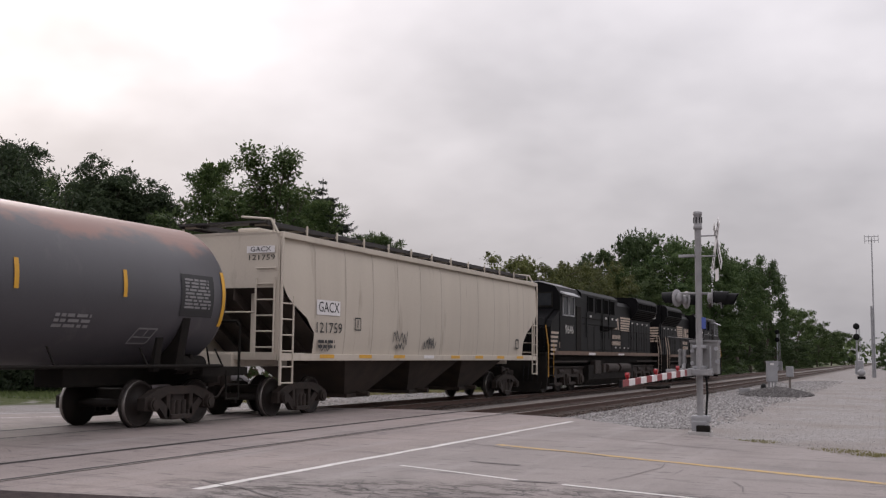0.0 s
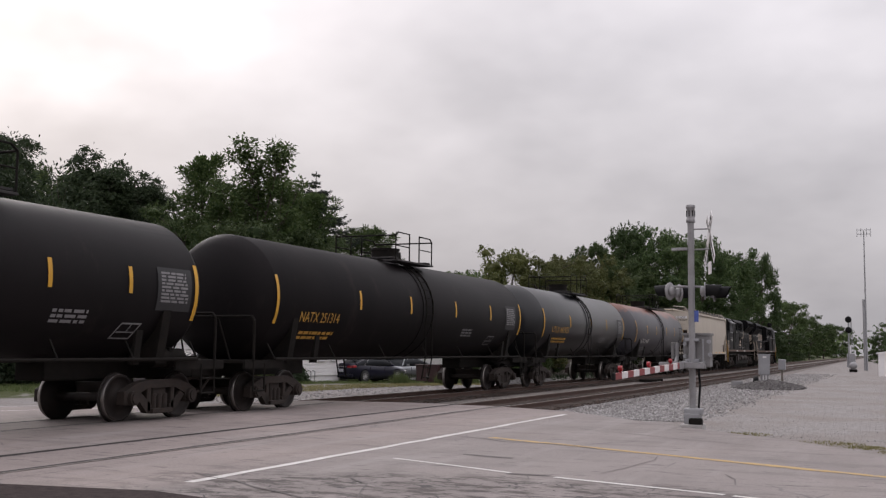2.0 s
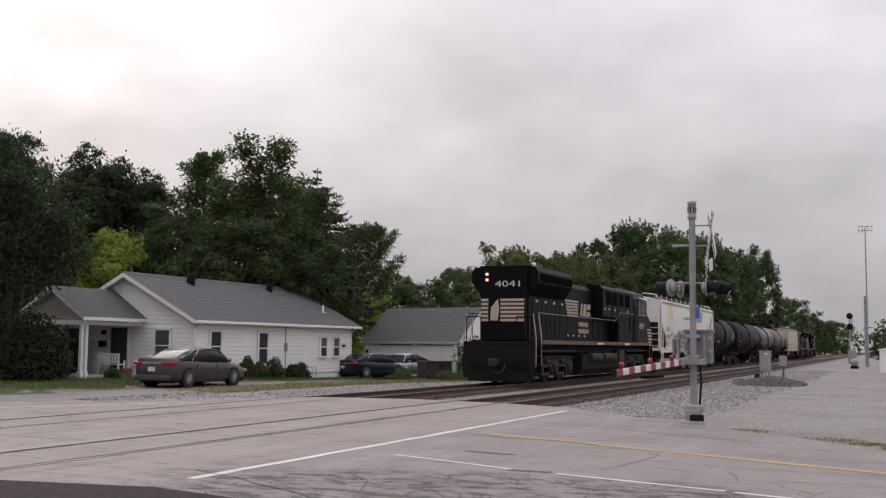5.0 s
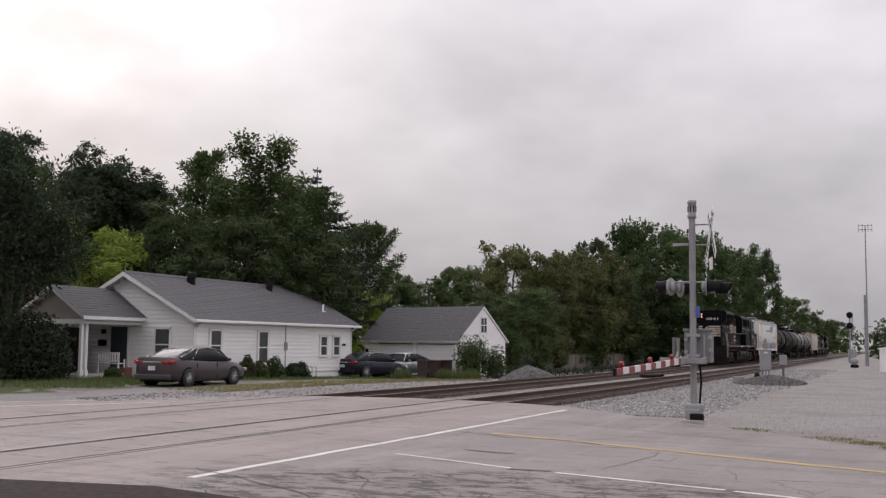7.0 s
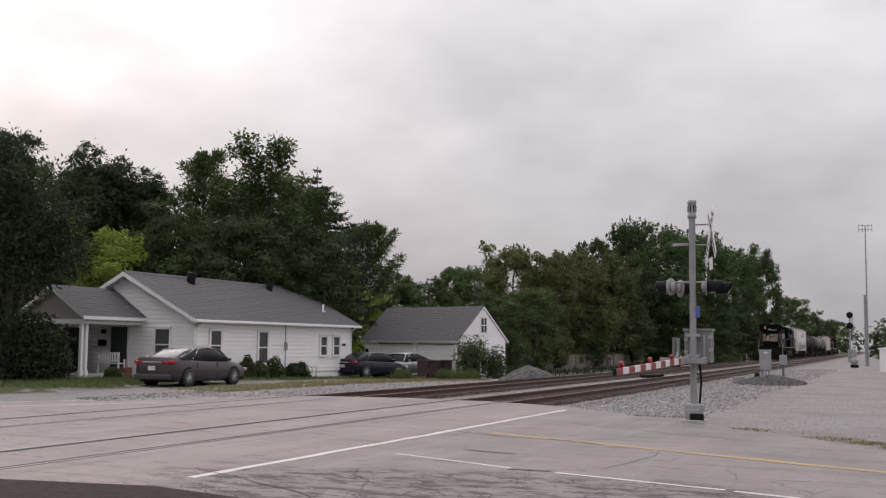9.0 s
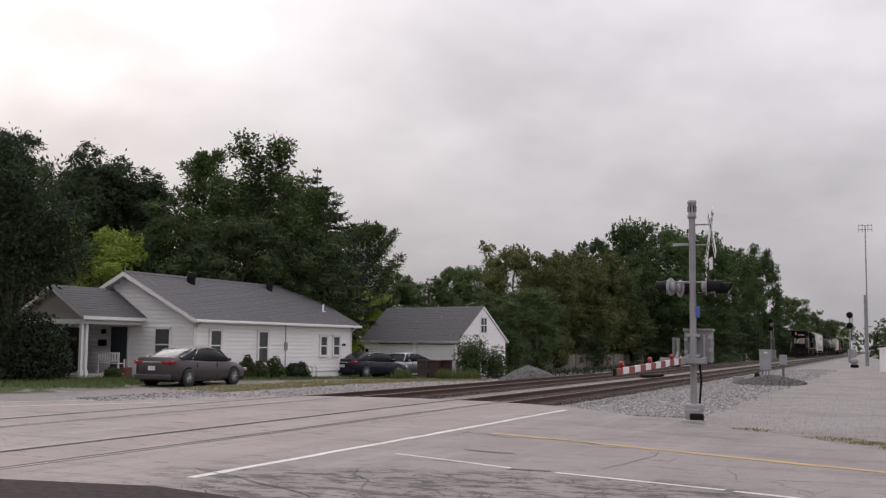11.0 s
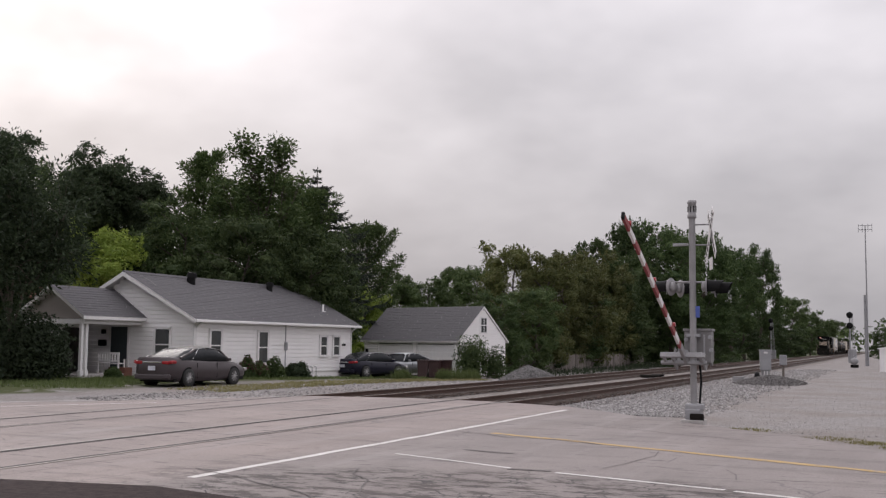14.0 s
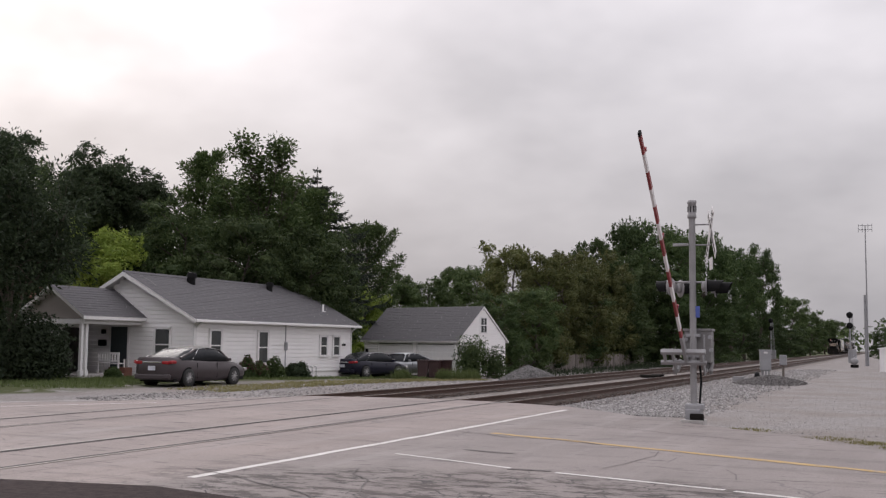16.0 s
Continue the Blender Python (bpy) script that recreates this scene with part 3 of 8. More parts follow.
    vor.feature = "DISTANCE_TO_EDGE"
    vor.inputs["Scale"].default_value = 6.5
    L(wmp.outputs[0], vor.inputs["Vector"])
    crack = rng(vor.outputs["Distance"], 0.085, 0.02)
    mpc = N("ShaderNodeMapping")
    mpc.inputs["Rotation"].default_value, mpc.inputs["Scale"].default_value = (0, 0, radians(20)), (0.7, 1.6, 1)
    L(tc.outputs["Object"], mpc.inputs[0])
    ravel = N("ShaderNodeTexNoise")
    ravel.inputs["Scale"].default_value, ravel.inputs["Detail"].default_value, ravel.inputs["Roughness"].default_value = 2.4, 10.0, 0.72
    L(mpc.outputs[0], ravel.inputs["Vector"])
    col = mix(mul(crazed, rng(ravel.outputs[0], 0.49, 0.56, 0.15, 1.0)), col, (0.048, 0.036, 0.033))
    col = mix(mul(mul(crazed, crack), rng(tex("ShaderNodeTexNoise", 2.6, Detail=5.0).outputs[0], 0.50, 0.58)), col, (0.03, 0.026, 0.026))
    vor2 = N("ShaderNodeTexVoronoi")
    vor2.feature = "DISTANCE_TO_EDGE"
    vor2.inputs["Scale"].default_value = 0.42
    L(wmp.outputs[0], vor2.inputs["Vector"])
    col = mix(mul(rng(vor2.outputs["Distance"], 0.005, 0.001), rng(tex("ShaderNodeTexNoise", 0.8).outputs[0], 0.48, 0.66)), col, (0.12, 0.105, 0.105))
    L(col, b.inputs["Base Color"])
    bp = N("ShaderNodeBump")
    bp.inputs["Strength"].default_value, bp.inputs["Distance"].default_value = 0.35, 0.01
    L(fine, bp.inputs["Height"])
    L(bp.outputs[0], b.inputs["Normal"])
    return m


def strip(name, a, b, width, material, parent=None, z=0.004, label="", width2=None, wob=0.0):
    """A band of paint or tar on the road from a to b."""
    a, b = Vector(a), Vector(b)
    d = (b - a).normalized()
    n = Vector((-d.y, d.x))
    k = max(2, int((b - a).length / 0.5))
    vs = []
    for i in range(k + 1):
        p = a.lerp(b, i / k)
        w = (width + ((width2 or width) - width) * i / k) / 2
        o = wob * noise.noise((p.x * 1.3, p.y * 1.3, 3.1))
        w *= 1 + 0.3 * noise.noise((p.x * 4, p.y * 4, 7.7))
        for s in (-1, 1):
            q = p + n * (s * w + o)
            vs.append((q.x, q.y, z))
    mb = MB().add(vs, [(2 * i, 2 * i + 2, 2 * i + 3, 2 * i + 1) for i in range(k)])
    ob = part(name, mb, material, parent)
    if label:
        tagged(ob, label, kind="structure")
    return ob


def make_road():
    mb = MB().prism(ROAD, "z", -0.4, 0.0)
    road = structure("road", mb, road_material(), "worn pale concrete and asphalt road over the level crossing")
    apron = MB().prism([(-3.9, 2), (-5.0, 7.6), (-5.7, 8.55), (-7.0, 8.85), (-9.0, 8.5), (-13, 7.6), (-26, 7.0), (-26, 2)], "z", -0.3, 0.012)
    structure("pavement_dark_patch", apron, mat("fresh_asphalt", (0.026, 0.021, 0.021), (0.062, 0.048, 0.046), scale=9, rough=0.95, bump=0.5, spec=0.08,
              stain=(0.08, 0.068, 0.066), stain_amount=0.4, stain_scale=2.5), "dark asphalt patch at the road edge")
    strip("stop_line", (-7.14, 9.62), (-7.12, 23.44), 0.13, "line_white", road, label="thin white painted line along the crossing", wob=0.05)
    strip("edge_line", (-6.3, 12.95), (-4.35, 12.12), 0.07, "line_white", road, label="worn white edge line", wob=0.03)
    strip("edge_line", (-3.75, 11.95), (-1.75, 11.35), 0.085, "line_white", road, label="worn white edge line")
    strip("edge_line", (-1.65, 11.3), (4.0, 9.45), 0.09, "line_white", road, label="worn white edge line")
    strip("centre_line", (-6.35, 16.72), (4.0, 11.85), 0.18, "line_yellow", road, label="faded yellow centre line", wob=0.05)
    for a, b, w in (((-6.9, 16.6), (-4.2, 15.6), 0.035), ((-5.7, 13.9), (-4.9, 13.75), 0.09), ((-4.35, 12.1), (-3.85, 12.0), 0.09),
                    ((-5.6, 19.3), (-2.2, 17.3), 0.03), ((-4.1, 20.4), (-3.2, 19.6), 0.03), ((-3.4, 12.6), (-3.1, 15.0), 0.015), ((-2.0, 13.2), (-1.8, 12.2), 0.015),
                    ((-7.6, 10.4), (-5.0, 8.9), 0.025), ((-6.0, 11.2), (-4.6, 9.0), 0.02), ((-15.8, 17.5), (-14.5, 21.0), 0.05)):
        strip("tar_seam", a, b, w, "tar", road, z=0.006, label="dark tar seam across the road", wob=0.25)
    strip("far_line", (-18.9, 16.6), (-16.4, 20.7), 0.09, "line_white", road, label="worn white line beyond the tracks")
    strip("far_kerb", (-20.2, 17.6), (-15.2, 25.3), 0.12, "concrete", road, z=0.01, label="pale concrete road edge")
    # flangeways of the two tracks let into the road
    for x0 in (TRACK_FAR, TRACK_NEAR):
        for s in (-1, 1):
            x = x0 + s * GAUGE / 2
            end = 24.6 if x < -12.5 else 25.6
            strip("flangeway", (x - s * 0.07, -20), (x - s * 0.07, end + 0.6), 0.14, "groove", road, z=0.004, label="dark flangeway groove beside the rail")
            strip("rail_head", (x, -20), (x, end + 0.6), 0.05, "rail_top", road, z=0.008, label="polished rail head in the road")
            strip("panel_edge", (x + s * 0.45, -20), (x + s * 0.45, end), 0.012, "tar", road, z=0.004, label="dark crossing panel joint", wob=0.04)


def rail_path(mb, x0, prof, s0, s1, z):
    stops = []
    s = s0
    while s < s1:
        stops.append(s)
        s += 4 if s < 110 else 12
    stops.append(s1)
    n = len(prof)
    vs = []
    for s in stops:
        m = on_track(s, x0, z)
        vs += [m @ Vector((p[0], 0, p[1])) for p in prof]
    fs = [(k * n + i, k * n + (i + 1) % n, (k + 1) * n + (i + 1) % n, (k + 1) * n + i) for k in range(len(stops) - 1) for i in range(n)]
    mb.add(vs, fs)


def make_track(name, x0):
    bed = MB()
    prof = [(-2.9, -0.42), (-1.75, -0.20), (-1.2, -0.17), (0, -0.165), (1.2, -0.17), (1.75, -0.20), (2.9, -0.42)]
    rail_path(bed, x0, prof, 24.6, 900, 0)
    t = structure(name, bed, mat("ballast_bed", (0.24, 0.215, 0.20), (0.10, 0.082, 0.07), scale=7, fine=22, rough=0.95, bump=1.0), "railway track on grey ballast with rusty rails")
    crib = MB()
    rail_path(crib, x0, [(-1.5, -0.175), (-1.3, -0.158), (0, -0.150), (1.3, -0.158), (1.5, -0.175)], 24.62, 900, 0)
    part("crib_fill", crib, mat("oily_crib_ballast", (0.05, 0.034, 0.027), (0.026, 0.018, 0.015), scale=7, fine=22, rough=0.95, bump=1.0), t, "brown oil-stained ballast between the rails")
    rp = [(-0.07, -0.17), (0.07, -0.17), (0.07, -0.155), (0.012, -0.13), (0.012, -0.045), (0.036, -0.035), (0.036, 0), (-0.036, 0), (-0.036, -0.035), (-0.012, -0.045), (-0.012, -0.13), (-0.07, -0.155)]
    for s in (-1, 1):
        mb = MB()
        rail_path(mb, x0, [(p[0] + s * GAUGE / 2, p[1]) for p in rp], 24.8, 900, 0)
        r = part("rail", mb, "rail", t, "rust-brown steel rail")
        top = MB()
        rail_path(top, x0, [(s * GAUGE / 2 - 0.024, 0.0005), (s * GAUGE / 2 + 0.024, 0.0005), (s * GAUGE / 2 + 0.024, 0.003), (s * GAUGE / 2 - 0.024, 0.003)], 24.8, 900, 0)
        part("running_band", top, "rail_top", r, "polished top of the rail")
    me = MB().box((0, 0, -0.235), (2.6, 0.23, 0.17), 0.015).mesh("tie", M["tie"])
    for i in range(150):
        s = 26.0 + i * 0.54
        ob = new("tie", me)
        ob.parent = t
        ob.matrix_basis = on_track(s, x0, 0.022 + 0.01 * random.random()) @ pose(random.uniform(-0.06, 0.06), 0, 0, 0, 0, random.uniform(-1, 1))
    return t


def stones(name, label, material, count, where, size):
    """Loose angular stones; where() gives x, y, z of one."""
    mb = MB()
    vs, fs = [], []
    base = [Vector(p) for p in ((1, 0, 0), (-1, 0, 0), (0, 1, 0), (0, -1, 0), (0, 0, 1), (0, 0, -1))]
    tri = [(0, 2, 4), (2, 1, 4), (1, 3, 4), (3, 0, 4), (2, 0, 5), (1, 2, 5), (3, 1, 5), (0, 3, 5)]
    rot = [Euler((random.random() * 6, random.random() * 6, random.random() * 6)).to_matrix() for _ in range(40)]
    for _ in range(count):
        c = Vector(where())
        r = size * random.uniform(0.5, 1.25)
        k = rot[random.randrange(40)]
        o = len(vs)
        for p in base:
            q = k @ (p * r * random.uniform(0.6, 1.1))
            vs.append((c.x + q.x, c.y + q.y, c.z + q.z * 0.75))
        fs += [tuple(i + o for i in f) for f in tri]
    mb.add(vs, fs)
    return tagged(part(name, mb, material), label, "gravel", kind="stuff")


def make_ballast():
    def shoulder():
        y = 23.5 + 60 * random.random() ** 1.9
        lat = random.uniform(-8.9, -4.0 - 1.5 * random.random())
        x = lat - bend(y)
        edge = 26.2 if lat < -9.4 else 25.9 - (lat + 9.4) * 0.85
        if y < edge:
            y = edge + random.random() * 3
        z = max(ground_z(x, y), fall(y) - 0.20 - (max(0, lat + 8.47)) * 0.19)
        return x, y, z + 0.01

    stones("ballast_stones", "loose pale grey crushed stone beside the track", "stone", 22000, shoulder, 0.05)

    def between():
        y = 26.4 + 60 * random.random() ** 1.8
        lat = random.uniform(-13.9, -11.0)
        return lat - bend(y), y, fall(y) - 0.17 - 0.1 * (1 - abs(lat + 12.45) / 1.5) + 0.01

    stones("ballast_stones", "loose grey crushed stone between the tracks", "stone", 6000, between, 0.05)

    def cribs():
        y = 25.8 + 45 * random.random() ** 1.7
        x0 = random.choice((TRACK_FAR, TRACK_NEAR))
        return x0 + random.uniform(-1.6, 1.6) - bend(y), y, fall(y) - 0.14

    stones("ballast_stones", "rust-stained crushed stone round the ties", "stone_brown", 9000, cribs, 0.045)

    def left():
        y = 24 + 40 * random.random() ** 1.6
        lat = random.uniform(-22.0, -17.0)
        return lat - bend(y), y, ground_z(lat - bend(y), y) + 0.01

    stones("gravel_stones", "scattered pale gravel beyond the track", "stone", 5000, left, 0.045)

    def lot():
        y = 20 + 60 * random.random() ** 1.6
        x = -6.0 + 9 * random.random() - bend(y)
        if y < 25.9 - (x + 9.4) * 0.85:
            y += 6
        return x, y, ground_z(x, y) + 0.008

    stones("gravel_stones", "scattered gravel on the open lot", "stone", 6000, lot, 0.013)

    def rubble():
        a, r = random.random() * 6.283, math.sqrt(random.random())
        x, y = -5.3 + 1.5 * r * math.cos(a), 48.5 + 3.4 * r * math.sin(a)
        return x - 0.2, y, ground_z(x, y) + 0.34 * (1 - r) ** 0.8 + 0.01

    stones("rubble_patch", "dark crushed rubble round the signal cabinets", "stone_dark", 3000, rubble, 0.075)

    def pile():
        a, r = random.random() * 6.283, math.sqrt(random.random())
        x, y = -19.2 + 1.2 * r * math.cos(a), 56.0 + 3.2 * r * math.sin(a)
        return x, y, ground_z(x, y) + 0.72 * (1 - r) ** 0.8 + 0.02

    heap = MB().lathe([(0, 1.0), (0.25, 0.72), (0.55, 0.4), (0.75, 0.18), (0.8, 0.03)], "z", 24)
    hp = part("gravel_heap", heap, mat("heap_gravel", (0.15, 0.145, 0.14), (0.09, 0.086, 0.085), scale=6, rough=0.95, bump=1.0), None, "",
              Matrix.Translation((-19.2, 56.0, ground_z(-19.2, 56.0) - 0.02)) @ Matrix.Diagonal((1.2, 3.2, 0.85, 1)))
    tagged(hp, "low heap of grey crushed stone beside the track", "gravel heap")
    stones("heap_stones", "loose grey stones on the heap", "stone_mid", 3500, pile, 0.07)


make_ground()
make_road()
track_far = make_track("track_far", TRACK_FAR)
track_near = make_track("track_near", TRACK_NEAR)
make_ballast()


# ---- rolling stock: x across (towards the road's near side), y forward, z up from the rail ----
def wheelset(parent, y, r):
    mb = MB()
    for s in (-1, 1):
        x = s * 0.75
        mb.lathe([(x - s * 0.07, r + 0.025), (x - s * 0.045, r + 0.025), (x - s * 0.04, r), (x + s * 0.065, r - 0.012), (x + s * 0.065, r - 0.06),
                  (x + s * 0.03, r - 0.075), (x + s * 0.015, r * 0.5), (x + s * 0.05, r * 0.34), (x + s * 0.09, r * 0.3), (x + s * 0.1, 0.02)], "x", 28,
                 Matrix.Translation((0, y, r)))
    mb.cyl((-0.7, y, r), (0.7, y, r), 0.085, n=12)
    w = part("wheelset", mb, "wheel", parent, "rusty steel wheels on an axle")
    rim = MB()
    for s in (-1, 1):
        x = s * 0.75
        rim.lathe([(x - s * 0.036, r + 0.003), (x + s * 0.06, r - 0.008), (x + s * 0.062, r - 0.012), (x - s * 0.034, r - 0.004)], "x", 28, Matrix.Translation((0, y, r)))
    pieces("tread", rim, "wheel_rim", w, "shiny worn wheel tread")


def freight_truck(parent, y, r=0.457, base=1.78):
    t = MB()
    h = base / 2
    for s in (-1, 1):
        x = s * 1.02
        # cast side frame: arched top member, sloping tension member, pedestals and spring pocket
        top = [(-h - 0.22, r - 0.12), (-h - 0.22, r + 0.12), (-h + 0.1, r + 0.26), (-0.45, r + 0.34), (0.45, r + 0.34), (h - 0.1, r + 0.26), (h + 0.22, r + 0.12), (h + 0.22, r - 0.12),
               (h - 0.14, r - 0.1), (h - 0.16, r + 0.06), (0.42, r + 0.18), (-0.42, r + 0.18), (-h + 0.16, r + 0.06), (-h + 0.14, r - 0.1)]
        t.prism([(y + a, b) for a, b in top], "x", x - 0.09, x + 0.09)
        for k in (-1, 1):
            t.prism([(y + k * (h - 0.15), r + 0.02), (y + k * 0.42, r - 0.30), (y + k * 0.28, r - 0.30), (y + k * 0.28, r - 0.16), (y + k * (h - 0.28), r + 0.1)], "x", x - 0.07, x + 0.07)
            t.box((x, y + k * 0.36, r - 0.04), (0.14, 0.12, 0.5), 0.02)
            t.cyl((x - 0.1, y + k * h, r), (x + 0.17, y + k * h, r), 0.14, n=14)
            t.cyl((x + 0.17, y + k * h, r), (x + 0.2, y + k * h, r), 0.1, n=14)
        t.box((x, y, r - 0.27), (0.26, 0.62, 0.1), 0.02)
        for k in (-0.17, 0, 0.17):
            t.cyl((x, y + k, r - 0.22), (x, y + k, r + 0.06), 0.07, n=10)
    t.box((0, y, r + 0.13), (2.1, 0.4, 0.26), 0.04)
    for k in (-1, 1):
        t.box((0, y + k * 0.5, r - 0.02), (1.7, 0.08, 0.12), 0.01)
    tr = part("truck", t, "truck", parent, "rust-brown cast truck frame with springs")
    for k in (-1, 1):
        wheelset(tr, y + k * h, r)
    return tr


def coupler(parent, y, way):
    mb = MB().box((0, y - way * 0.35, 0.86), (0.2, 0.8, 0.2), 0.03).box((0.02, y + way * 0.1, 0.86), (0.34, 0.26, 0.3), 0.06)
    mb.box((0, y - way * 0.75, 0.9), (0.5, 0.2, 0.36), 0.02)
    mb.tube([(0.3, y - way * 0.6, 0.8), (0.34, y - way * 0.2, 0.5), (0.2, y + way * 0.1, 0.42), (0.1, y + way * 0.2, 0.55)], 0.03)
    return part("coupler", mb, "truck", parent, "rusty knuckle coupler with air hose")


def on_side(x, y0, z0):
    """Letters on a flat near side."""
    return lambda u, v: (x, y0 + u, z0 + v)


def round_tank(rad, zc, y0, z0, off=0.012):
    """Letters bent round the near side of a tank."""
    a0 = math.asin(max(-1, min(1, (z0 - zc) / rad)))
    return lambda u, v: ((rad + off) * math.cos(a0 + v / rad), y0 + u, zc + (rad + off) * math.sin(a0 + v / rad))


def curved_patch(mb, place, w, h, n=6, lean=0.0):
    """A painted patch that follows place(u, v)."""
    vs = []
    for i in range(n + 1):
        v = -h / 2 + h * i / n
        for s in (-1, 1):
            vs.append(place(s * w / 2 + lean * v, v))
    mb.add(vs, [(2 * i, 2 * i + 1, 2 * i + 3, 2 * i + 2) for i in range(n)])
    return mb


def text_block(mb, place, w, h, rows, gaps=3, seed=1):
    """Lines of small writing that cannot be read: plain bars."""
    rnd = random.Random(seed)
    for r in range(rows):
        v = h / 2 - h * (r + 0.5) / rows
        u = -w / 2
        end = w / 2 - rnd.random() * w * 0.12
        while u < end:
            lw = min(end - u, rnd.uniform(0.08, 0.3))
            curved_patch(mb, lambda a, b, u=u, v=v, lw=lw: place(u + lw / 2 + a, v + b), lw, h / rows * 0.6, 1)
            u += lw + rnd.uniform(0.03, 0.06) * gaps / 3
    return mb


def tank_car(label, body, half, truck_y, couple, marks, mark_col, dashes, mark_at, mark_z, mark_w, rad=1.49):
    """A tank car: tank with domed heads, walkway rails, top platform with dome, ladders, saddles, trucks."""
    car = thing("tank_car", label, "tank car", "tank cars of the train")
    zc = 1.13 + rad
    c0 = zc
    # tank with torispherical heads
    prof = [(-half - 0.62, 0.02), (-half - 0.60, 0.45), (-half - 0.52, 0.85), (-half - 0.38, 1.18 * rad / 1.49), (-half - 0.2, 1.37 * rad / 1.49), (-half, rad - 0.02), (-half + 0.04, rad)]
    full = prof + [(-y, r) for y, r in prof[::-1]]
    tank = part("tank", MB().lathe(full, "y", 56, Matrix.Translation((0, 0, zc))), body, car)
    # stub sills, saddles, walkways and grab rails
    sill = MB()
    for s in (-1, 1):
        sill.box((0, s * (truck_y - 0.1), 0.98), (0.7, couple - truck_y + 2.6, 0.36), 0.03)
        sill.box((0, s * (half + 0.25), 1.14), (2.7, 1.5, 0.07), 0.01)
        sill.box((1.35, s * (half + 0.25), 1.08), (0.06, 1.6, 0.18))
        sill.box((-1.35, s * (half + 0.25), 1.08), (0.06, 1.6, 0.18))
        for x in (-1, 1):
            sill.prism([(x * 0.5, 1.12), (x * 1.25, 1.12), (x * 1.42, 2.15), (x * 1.0, 1.55)], "y", s * (truck_y - 0.3) - 0.12, s * (truck_y - 0.3) + 0.12)
            sill.prism([(x * 1.3, 1.1), (x * 1.42, 1.1), (x * 1.50, 1.75), (x * 1.46, 1.75)], "y", s * (truck_y - 1.2) - 0.09, s * (truck_y - 1.2) + 0.09)
    pieces("underframe", sill, "black_flat", car, "black underframe with tank saddles")
    rails = MB()
    for x in (-1.47, 1.47):
        rails.tube([(x, -half, 1.2), (x, half, 1.2)], 0.035)
        for k in range(7):
            y = -half + 2 * half * k / 6
            rails.tube([(x, y, 1.2), (x * 0.86, y, 1.55)], 0.02)
    part("side_rail", rails, "black_flat", car, "dark pipe handrail along the tank's side")
    for s in (-1, 1):
        g = MB()
        y = s * (half + 0.72)
        g.tube([(-1.38, y, 1.15), (-1.38, y, 2.05), (-1.3, y, 2.15), (1.3, y, 2.15), (1.38, y, 2.05), (1.38, y, 1.15)], 0.03)
        g.tube([(1.38, y, 1.15), (1.38, y, 0.5), (1.38, y - s * 0.45, 0.5), (1.38, y - s * 0.45, 1.1)], 0.022)
        g.tube([(1.38, y, 0.8), (1.38, y - s * 0.45, 0.8)], 0.02)
        g.tube([(0.4, y, 2.15), (0.7, y - s * 0.1, 1.15)], 0.02)
        part("end_railing", g, "black_flat", car, "dark bent pipe railing and step at the car's end")
        coupler(car, s * couple, s)
    air = MB().cyl((0.95, half * 0.86, 1.22), (0.95, half * 0.86 + 0.9, 1.22), 0.19, n=16)
    air.box((0.95, half * 0.86 + 0.45, 1.22), (0.3, 0.1, 0.42), 0.02)
    part("brake_reservoir", air, "black_flat", car, "small dark brake reservoir")
    # manway platform in the middle
    if half > 0:
        top = MB()
        zt = zc + rad
        top.cyl((0, 0, zt - 0.05), (0, 0, zt + 0.34), 0.42, n=20).cyl((0, 0, zt + 0.34), (0, 0, zt + 0.4), 0.46, n=20)
        top.box((0, 0.7, zt + 0.2), (0.3, 0.3, 0.34), 0.03)
        part("dome", top, "black_flat", car, "dark manway housing on top of the tank")
        pl = MB()
        for x in (-1.0, 1.0):
            pl.box((x * 0.82, 0, zt - 0.06), (0.5, 2.6, 0.05), 0.01)
        for y in (-1.15, 1.15):
            pl.box((0, y, zt + 0.02), (1.9, 0.3, 0.05), 0.01)
        part("platform", pl, "grate", car, "dark grated walkway round the dome")
        hz = zt + 0.78
        for x in (-1.0, 1.0):
            rl = MB()
            rl.tube([(x, -1.3, zt - 0.05), (x, -1.3, hz - 0.1), (x, -1.15, hz), (x, -0.35, hz)], 0.022)
            rl.tube([(x, 1.3, zt - 0.05), (x, 1.3, hz - 0.1), (x, 1.15, hz), (x, 0.35, hz)], 0.022)
            rl.tube([(x, -0.35, hz), (x, -0.35, zt - 0.1)], 0.022)
            rl.tube([(x, 0.35, hz), (x, 0.35, zt - 0.1)], 0.022)
            rl.tube([(x, -1.3, zt + 0.38), (x, -0.35, zt + 0.38)], 0.018)
            rl.tube([(x, 1.3, zt + 0.38), (x, 0.35, zt + 0.38)], 0.018)
            part("safety_railing", rl, "black_flat", car, "dark pipe safety railing on the tank")
        for y in (-1.3, 1.3):
            part("cross_rail", MB().tube([(-1.0, y, hz - 0.1), (1.0, y, hz - 0.1)], 0.022), "black_flat", car, "dark cross rail of the platform")
